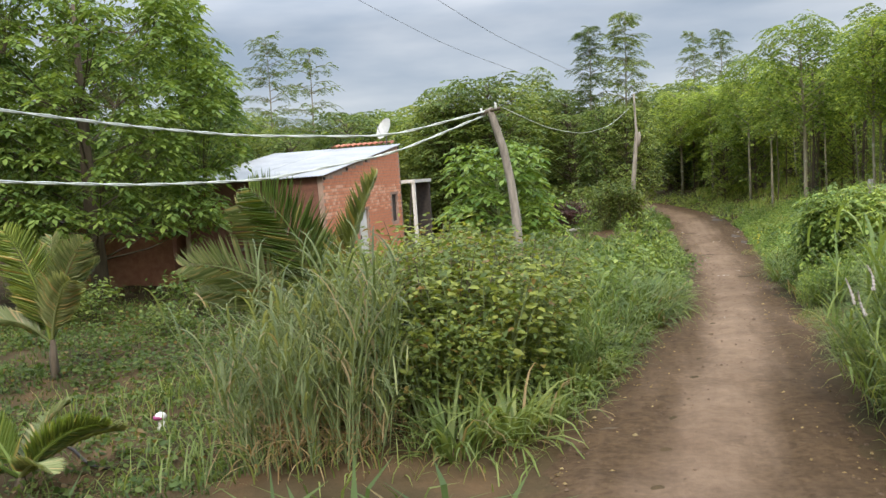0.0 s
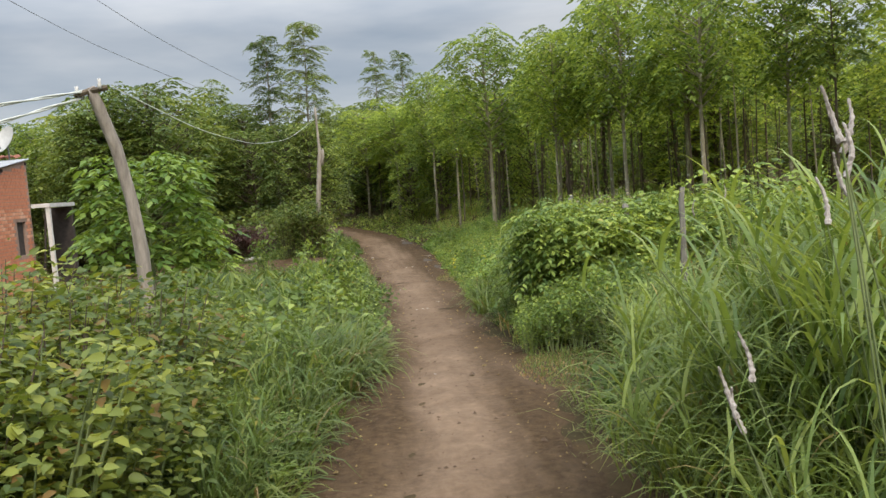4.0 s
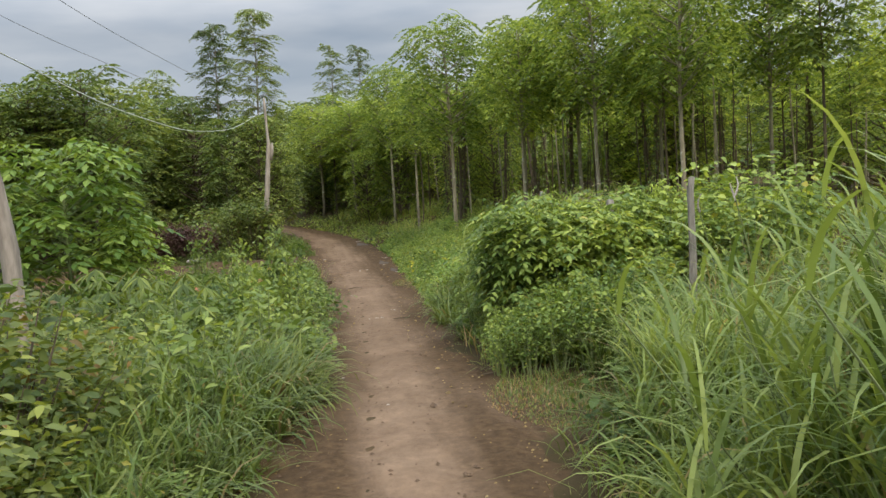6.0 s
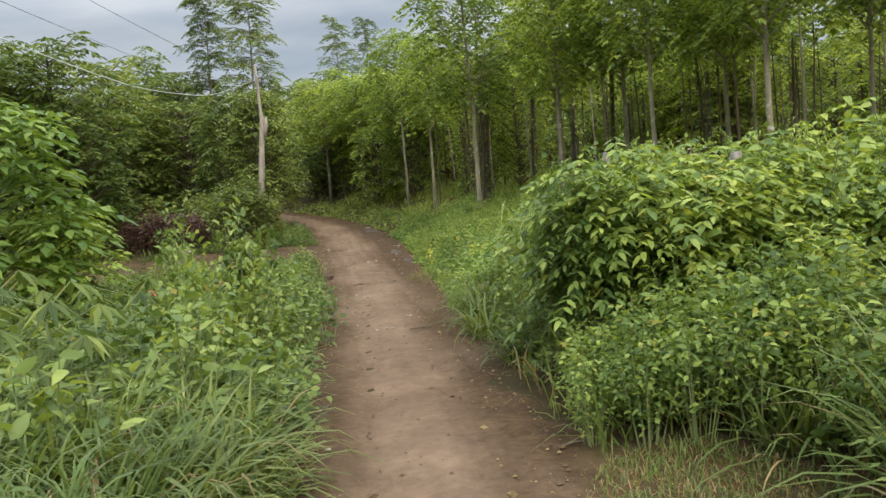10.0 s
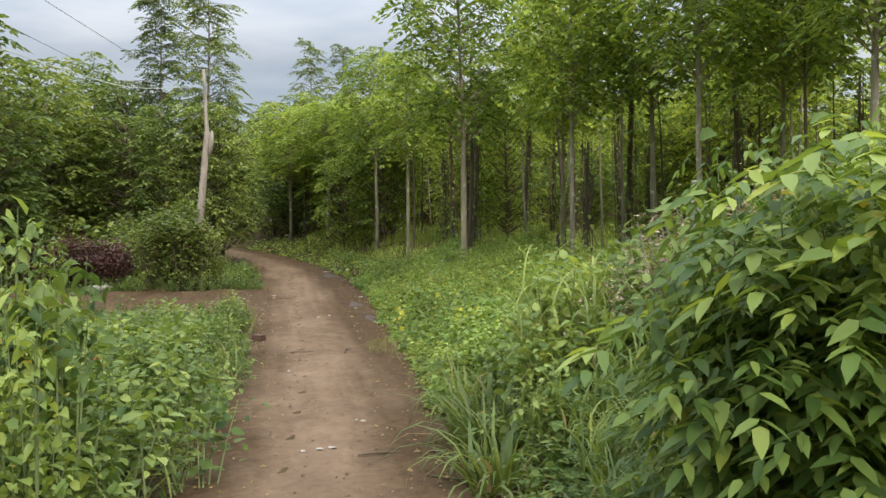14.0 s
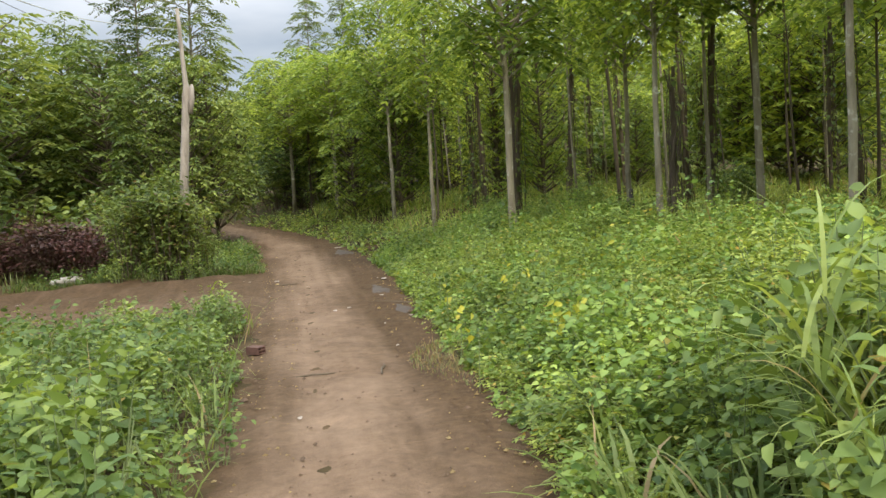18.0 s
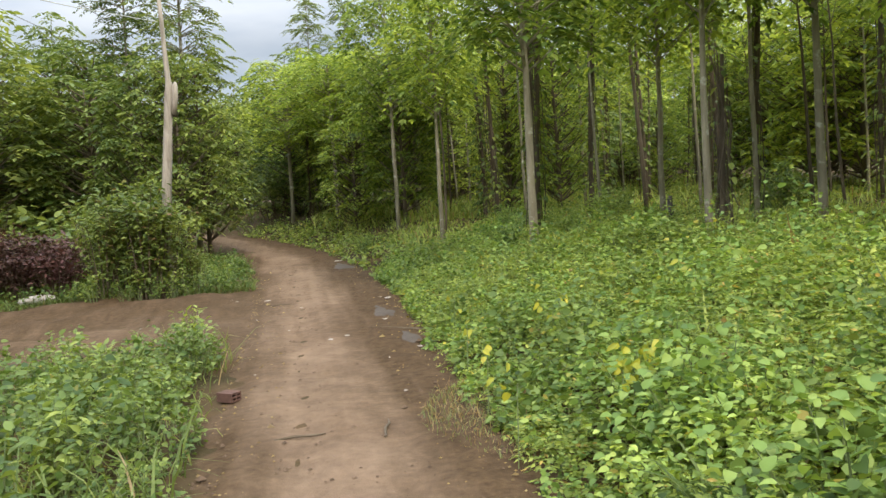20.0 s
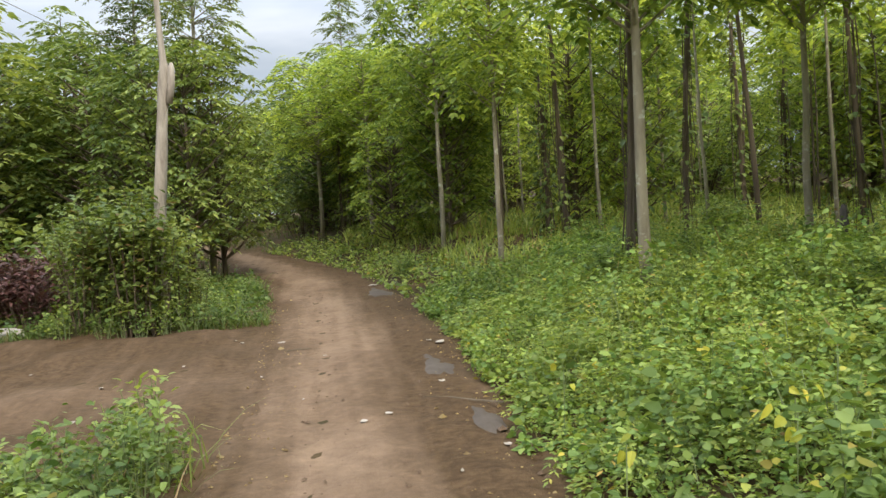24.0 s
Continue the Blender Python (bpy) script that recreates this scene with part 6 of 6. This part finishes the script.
herbage("wood_floor_herbs", 2600, 3.0, 22.0, 19.0, 48.0, lambda x, y: (x > edge_r(y) + 1.0), lambda x, y: 0.28 + 0.12 * np.sin(x * 1.1) * np.sin(y * 0.8), 0.07, 5, M_HERB, "low herbs on the floor of the wood", "undergrowth")
sward("wood_floor_grass", 60000, 2.2, 17.0, 19.0, 45.0, lambda x, y: (x > edge_r(y) + 1.4), 0.5, 0.03, M_FLOOR, "soft green grass on the floor of the wood", 0.5, 1.2, 2)
sward("wood_floor_grass", 9000, -6.0, 8.0, 38.0, 62.0, lambda x, y: off_track(x, y, 0.1), 0.45, 0.02, M_GRASS, "thin grass along the far bend of the track")
sward("grass_wedge", 17000, -4.0, 0.8, 31.0, 38.0, lambda x, y: (x < edge_l(y) - 0.02 - 0.08 * np.sin(5 * y)) & (side_road(x, y) < -0.05), 0.36, 0.016, M_GRASS, "short green grass on the wedge between the two tracks")
sward("verge_grass", 14000, -6.0, 0.9, 5.0, 25.5, lambda x, y: left_belt(x, y), 0.55, 0.014, M_GRASS, "mixed grass along the verge")
sward("verge_grass", 12000, 1.3, 7.5, 3.0, 19.5, lambda x, y: (x > edge_r(y) + 0.12) & ~bald(x, y), 0.55, 0.014, M_GRASS, "mixed grass along the bank")
sward("trodden_grass", 6500, 1.6, 3.0, 9.9, 12.4, lambda x, y: bald(x, y) & (x > edge_r(y) - 0.3 + 0.75 * RNG.uniform(0, 1, len(x)) ** 1.3), 0.14, 0.007, M_GRASS_BLUE, "short trodden grass beside the track", 0.6, 0.9, 3, 0.012)
sward("trodden_grass", 3500, 1.6, 3.0, 9.9, 12.4, bald, 0.11, 0.006, M_DRY, "dry trodden grass beside the track", 0.9, 0.9, 3, 0.012)
sward("verge_grass", 2600, 1.0, 3.2, 1.0, 31.0, lambda x, y: (x > edge_r(y) - 0.06) & (x < edge_r(y) + 0.25), 0.13, 0.005, M_GRASS_PALE, "short pale grass fringing the track", 0.8, 1.2)
sward("verge_grass", 2000, -2.2, 1.0, 1.0, 25.0, lambda x, y: (x < edge_l(y) + 0.06) & (x > edge_l(y) - 0.2), 0.12, 0.005, M_GRASS_PALE, "short pale grass fringing the track", 0.8, 1.2)
for n, mat, kind in ((1500, M_DRY, "straw-coloured"), (1900, M_GRASS_PALE, "pale green")):
    sward("verge_straw", n, 1.9, 2.9, 20.9, 22.9, lambda x, y: (x > edge_r(y) - 0.42 * (1 - ((y - 21.9) / 1.0) ** 2)) & (x < edge_r(y) + 0.25), 0.10, 0.005, mat, f"flat patch of {kind} grass at the track's edge", 0.9, 0.6, 3, 0.015)
sward("yard_grass", 34000, -12.5, -3.0, 4.0, 16.0, lambda x, y: left_belt(x, y) & (np.sin(x * 0.9 + 1) * np.sin(y * 0.8) > -0.75), 0.17, 0.016, M_YARD, "short trodden grass in the yard of the house")
sward("side_verge_grass", 2600, -12.0, 0.5, 22.5, 30.0, lambda x, y: left_belt(x, y) & (side_road(x, y) > -1.6), 0.28, 0.012, M_DRY, "straw-coloured grass fringing the side track")
sward("far_verge_grass", 3500, -16.0, -3.5, 31.0, 36.0, lambda x, y: side_road(x, y) < -0.1, 0.35, 0.018, M_GRASS, "green grass beyond the side track")

herbage("wedge_weeds", 1500, -3.6, 0.75, 31.2, 37.0, lambda x, y: (x < edge_l(y) - 0.05) & (side_road(x, y) < -0.1), 0.3, 0.06, 5, M_HERB, "low green weeds on the grass wedge")
herbage("yard_weeds", 8000, -13.0, -3.2, 5.0, 16.0, lambda x, y: left_belt(x, y) & (np.sin(x * 1.7 + 1) * np.sin(y * 1.4) > -0.7), lambda x, y: 0.09 + 0.12 * smooth01((y - 8) / 5), 0.06, 4, M_YARD, "low creeping weeds in the yard of the house")
herbage("mixed_weeds", 7000, 2.3, 8.5, 18.4, 32.0, lambda x, y: (x > edge_r(y) + 0.1) & (x < edge_r(y) + 5), lambda x, y: 0.2 + 0.26 * smooth01((x - edge_r(y)) / 0.8) + 0.12 * np.sin(x * 2.3 + 0.5) * np.sin(y * 1.9), 0.034, 5, M_BUSH_YELLOW, "small-leaved weeds growing through the creeper", "weeds", 30)
sward("creeper_grass", 2500, 2.6, 8.0, 18.6, 31.0, lambda x, y: (x > edge_r(y) + 0.25), 0.75, 0.0055, M_GRASS_PALE, "thin grass stalks rising through the creeper", 0.25, 0.9)


def feather_weeds(name, n, xlo, xhi, ylo, yhi, keep, height, size, per, mat, label):
    """Small plants with a few feathered leaves spraying from thin stems."""
    x, y, heap = clumped(n, xlo, xhi, ylo, yhi, 14)
    k = keep(x, y)
    x, y = x[k], y[k]
    m = len(x)
    h = (height(x, y) if callable(height) else height) * RNG.uniform(0.6, 1.2, m) * heap[k]
    g = Geo()
    for i in range(per):
        u = (i + RNG.uniform(0, 1, m)) / per
        a = RNG.uniform(0, 2 * math.pi, m)
        d = unit(np.column_stack([np.cos(a), np.sin(a), RNG.uniform(0.1, 0.9, m)]))
        fronds(g, np.column_stack([x, y, land(x, y) + h * (0.3 + 0.7 * u)]), d, size * RNG.uniform(0.7, 1.3, m), 3, 0.36, 0.4, 0.5)
    return tagged(g.thing(name, mat), label, "weeds", "", "stuff")


feather_weeds("feathery_weeds", 8000, 2.2, 7.0, 18.4, 30.0, lambda x, y: (x > edge_r(y) + 0.05) & (x < edge_r(y) + 3.4), lambda x, y: 0.14 + 0.3 * smooth01((x - edge_r(y)) / 0.8) + 0.10 * np.sin(x * 5.1) * np.sin(y * 4.3), 0.12, 4, M_WEED, "yellow-green feathery weeds heaped over the creeper")
feather_weeds("feathery_weeds", 1500, -3.5, 0.9, 17.5, 26.0, lambda x, y: left_belt(x, y) & (x < edge_l(y) - 0.35), lambda x, y: np.interp(y, [17, 20, 25], [0.55, 0.45, 0.26]), 0.16, 3, M_WEED, "pale feathery weeds and grass behind the verge plants")
feather_weeds("feathery_weeds", 1300, -3.5, 0.6, 7.0, 13.5, lambda x, y: left_belt(x, y) & (x < edge_l(y) - 0.2), lambda x, y: 0.3 + 0.35 * smooth01((edge_l(y) - x) / 1.0), 0.18, 4, M_HERB, "mixed feathery weeds between the grass tufts")
feather_weeds("feathery_weeds", 1300, 2.2, 6.5, 9.0, 19.0, lambda x, y: (x > edge_r(y) + 0.3) & ~bald(x, y), lambda x, y: 0.25 + 0.35 * smooth01((x - edge_r(y)) / 1.2), 0.18, 4, M_HERB, "mixed feathery weeds on the bank")
sward("bank_grass", 2600, 3.0, 7.0, 9.5, 13.6, lambda x, y: x > edge_r(y) + 0.9, 0.95, 0.010, M_GRASS_PALE, "pale thin grass on the bank by the fence post", 0.3, 1.0)
sward("bank_grass", 500, 3.0, 7.0, 9.5, 13.6, lambda x, y: x > edge_r(y) + 0.9, 1.1, 0.008, M_DRY, "dry stalks on the bank by the fence post", 0.25, 0.6)
# rank growth of the field behind and on both sides
sward("field_grass", 21500, 6.0, 22.0, -8.0, 19.3, lambda x, y: x > 6.0, 0.6, 0.045, M_GRASS, "rank grass in the field beyond the hedge", 0.5, 1.2, 2)
sward("field_grass", 11000, -14.0, 8.0, -12.0, 4.5, lambda x, y: off_track(x, y, 0.1) & (x < 7), 0.5, 0.04, M_GRASS, "rank grass along the start of the track", 0.5, 1.2, 2)
sward("field_grass", 13000, -26.0, -4.5, 3.0, 30.0, lambda x, y: left_belt(x, y) & ~((x > -13.4) & (x < -8.0) & (y > 20.5) & (y < 30)) & ((x < -11) | (y > 15.5)), 0.35, 0.026, M_GRASS_PALE, "grass of the yard round the house", 0.5, 1.2, 2)

# grit, crumbs and dry leaf bits along the track
def crumbs(name, n, size, mat, label, band_):
    y = RNG.uniform(5, 34, n)
    s = RNG.uniform(0, 1, n)
    x = np.where(RNG.uniform(0, 1, n) < 0.5, edge_l(y) + band_ * s ** 1.6, edge_r(y) - band_ * s ** 1.6)
    z = land(x, y) + 0.022
    r = size * np.exp(RNG.normal(0, 0.5, n))
    a = RNG.uniform(0, 2 * math.pi, n)
    g = Geo()
    c, s_ = np.cos(a), np.sin(a)
    def at(u, w, h):
        return np.column_stack([x + r * (u * c - w * s_), y + r * (u * s_ + w * c), z + r * h])
    v = np.stack([at(1, 0, 0), at(0, 0.7, 0), at(-0.9, 0.1, 0), at(0.1, -0.8, 0), at(0.1, 0.05, 0.6)], 1)
    k = np.arange(n)[:, None] * 5
    g.add(v, np.concatenate([k + [0, 1, 4], k + [1, 2, 4], k + [2, 3, 4], k + [3, 0, 4]]))
    return tagged(g.thing(name, mat), label, "litter", "", "stuff")


crumbs("pebbles", 2800, 0.009, M_EARTH_CLOD, "small clods and pebbles along the track's margins", 0.9)
crumbs("leaf_litter", 1700, 0.010, M_DRY, "brown leaf bits along the track's edges", 0.45)

# ---- small things lying about ----
blk_l = pose(0.80, 23.12, float(land(0.80, 23.12)) + 0.02, 0, 0, -40)
blk = holder("clay_block", blk_l, "broken hollow clay block at the track's edge", "brick")
g = Geo()
W, H, D = 0.15, 0.07, 0.11
for lo, hi in (((-W / 2, 0, 0), (W / 2, D, 0.012)), ((-W / 2, 0, H - 0.012), (W / 2, D, H)), ((-W / 2, 0, 0.0125), (W / 2, 0.012, H - 0.0125)), ((-W / 2, D - 0.012, 0.0125), (W / 2, D, H - 0.0125)),
               ((-W / 2, D / 2 - 0.005, 0.0125), (W / 2, D / 2 + 0.005, H - 0.0125)), ((-W / 2, 0.0125, H / 2 - 0.005), (W / 2, D / 2 - 0.0055, H / 2 + 0.005)), ((-W / 2, D / 2 + 0.0055, H / 2 - 0.005), (W / 2, D - 0.0125, H / 2 + 0.005))):
    g = Geo()
    box(g, lo, hi)
    part("shell_wall", g, M_SHARD, blk)

sack = holder("sack", pose(-2.95, 32.0, float(land(-2.95, 32.0)), 0, 0, 8), "dirty white filled sack lying at the side track", "sack")
g = Geo()
tube(g, [(-0.32, 0, 0.04), (-0.28, 0, 0.06), (-0.16, 0.02, 0.075), (0.0, 0.0, 0.08), (0.16, -0.02, 0.075), (0.27, 0, 0.06), (0.33, 0.02, 0.03)], [0.02, 0.055, 0.075, 0.085, 0.08, 0.06, 0.015], 14, 0, 0.06)
part("bag", g, M_SACK, sack, "", True)

ball = holder("toy_bundle", pose(-4.75, 6.95, float(land(-4.75, 6.95))) @ Matrix.Scale(0.72, 4), "white and magenta plastic bundle on the yard grass", "litter")
g = Geo()
tube(g, [(0, 0, 0), (0, 0, 0.05), (0.01, 0, 0.11), (0, 0, 0.13)], [0.06, 0.055, 0.05, 0.03], 10, 0, 0.06)
part("base", g, M_WHITE, ball, "", True)
g = Geo()
tube(g, [(0.005, 0, 0.12), (0.0, 0, 0.15), (0, 0, 0.19), (0, 0, 0.235), (0, 0, 0.25)], [0.03, 0.065, 0.08, 0.055, 0.02], 12, 0, 0.05)
part("top", g, M_WHITE, ball, "", True)
g = Geo()
tube(g, [(-0.02, -0.01, 0.155), (-0.02, -0.01, 0.19), (-0.02, -0.01, 0.205)], [0.075, 0.081, 0.07], 12, 0, 0.02)
part("stripe", g, M_PINK, ball, "magenta stripe", True)
hose = Geo()
c = np.linspace(0, 1, 14)
hx, hy = -5.9 + 1.5 * c, 6.0 + 0.25 * np.sin(c * 5)
tube(hose, np.column_stack([hx, hy, land(hx, hy) + 0.02]), 0.014, 6)
tagged(hose.thing("hose", M_DARKWOOD, True), "dark hose lying on the yard grass", "hose")

stick_list = ((-0.4, 6.45, 20, 0.16), (1.75, 17.3, 5, 0.3), (0.6, 14.2, 60, 0.22), (1.9, 21.9, 80, 0.4), (2.0, 12.6, 15, 0.25), (2.5, 25.9, 140, 0.7), (1.2, 28.9, 10, 0.3), (0.75, 16.4, 30, 0.2), (1.35, 21.9, 4, 0.32))
for x, y, a, L in stick_list:
    g = Geo()
    tube(g, [(-L / 2, 0, 0.008), (-0.1 * L, 0.03 * L, 0.012), (0.2 * L, -0.02 * L, 0.01), (L / 2, 0.02 * L, 0.006)], [0.008, 0.009, 0.008, 0.003], 5, 0, 0.1)
    ob = tagged(g.thing("stick", M_BARK_DARK), "dark dry stick lying on the track", "stick", "sticks on the track")
    ob.matrix_basis = pose(x, y, float(land(x, y)) + 0.018, 0, 0, a)


def scrap(seed_r):
    g = Geo()
    a = np.linspace(0, 2 * math.pi, 8)[:-1]
    r = seed_r * RNG.uniform(0.5, 1.1, 7)
    top = np.column_stack([r * np.cos(a) * 1.4, r * np.sin(a), 0.006 + 0.01 * RNG.uniform(0, 1, 7)])
    g.add(np.concatenate([top, top - [0, 0, 0.005]]), np.array([[0, 1, 2, 3, 4, 5, 6]]))
    g.f.append(np.array([[13, 12, 11, 10, 9, 8, 7]]))
    g.m.append(np.array([0]))
    return g


SCRAPS = [(1.36, 17.48, 0.035), (1.45, 17.5, 0.03), (1.25, 17.46, 0.03), (1.73, 18.21, 0.03), (1.68, 18.25, 0.02), (2.73, 28.6, 0.08), (2.62, 28.75, 0.05), (2.4, 34.7, 0.10), (1.73, 25.5, 0.035), (1.92, 25.66, 0.035), (0.99, 29.5, 0.05), (1.48, 28.35, 0.03),
          (-0.48, 26.5, 0.045), (-0.56, 27.7, 0.03), (0.53, 29.7, 0.04), (0.43, 29.9, 0.03), (2.2, 24.2, 0.02), (1.3, 26.4, 0.02), (0.9, 27.5, 0.025), (-1.6, 29.0, 0.04), (-2.6, 27.6, 0.04), (-3.2, 29.8, 0.05), (0.1, 28.2, 0.02),
          (2.45, 26.6, 0.05), (2.55, 24.6, 0.03), (0.6, 13.1, 0.03), (0.9, 11.7, 0.02), (1.2, 20.6, 0.02), (2.15, 22.8, 0.025), (1.0, 24.0, 0.02), (-4.2, 7.0, 0.03), (-5.5, 6.3, 0.04)]
for x, y, r in SCRAPS:
    ob = tagged(scrap(r * 0.75).thing("litter_scrap", M_LITTER), "pale scrap of dry leaf or paper on the earth", "litter", "litter on the track")
    ob.matrix_basis = pose(x, y, float(land(x, y)) + 0.026, 0, 0, RNG.uniform(0, 360))
for x, y, r, s in ((2.5, 27.3, 0.36, 0.42), (2.4, 33.6, 0.42, 0.5), (2.55, 25.3, 0.22, 0.45)):
    g = Geo()
    a = np.linspace(0, 2 * math.pi, 25)[:-1]
    rr_ = r * (1 + 0.22 * np.sin(a * 3 + x) + 0.12 * np.sin(a * 7 + y))
    px, py = x + rr_ * np.cos(a) * s, y + rr_ * np.sin(a) * 1.8
    v = np.concatenate([np.column_stack([px, py, land(px, py) + 0.012]), [[x, y, float(land(x, y)) + 0.036]]])
    mid = np.column_stack([x + (px - x) * 0.6, y + (py - y) * 0.6, land(x + (px - x) * 0.6, y + (py - y) * 0.6) + 0.034])
    g.add(np.concatenate([v, mid]), np.array([(i, (i + 1) % 24, 25 + (i + 1) % 24, 25 + i) for i in range(24)]))
    g.f.append(np.array([(25 + i, 25 + (i + 1) % 24, 24) for i in range(24)]))
    g.m.append(np.zeros(24, int))
    tagged(g.thing("damp_patch", M_PUDDLE, True), "smooth grey damp silt patch at the track's edge", "silt patch", "", "structure")

# bricks of the east wall of the house
brick_g = Geo()
box(brick_g, (-0.012, 0.006, 0.005), (0.0, 0.186, 0.083))
brick_me = brick_g.data("brick", M_BRICK)
made, rest = 0, Geo()
for row in range(44):
    z = 0.02 + row * 0.09
    for k in range(-1, 38):
        y = k * 0.192 + (0.096 if row % 2 else 0.0)
        if y < 0 or y + 0.19 > 7.0 or z + 0.09 > roof_z(y) - 0.06 or (2.5 < y + 0.19 and y < 3.42 and z < 1.78) or (5.8 < y + 0.19 and y < 6.52 and 1.1 < z + 0.09 and z < 2.12):
            continue
        if z > 1.55 and made < 300:
            ob = new("brick", brick_me)
            ob.parent = house
            ob.matrix_basis = pose(RNG.uniform(-0.004, 0.004), y, z)
            made += 1
        else:
            box(rest, (-0.012 + RNG.uniform(-0.004, 0.004), y + 0.006, z + 0.005), (RNG.uniform(-0.003, 0.003), y + 0.186, z + 0.083))
ob = part("brickwork", rest, M_BRICK, house)
ob["kind"] = "stuff"
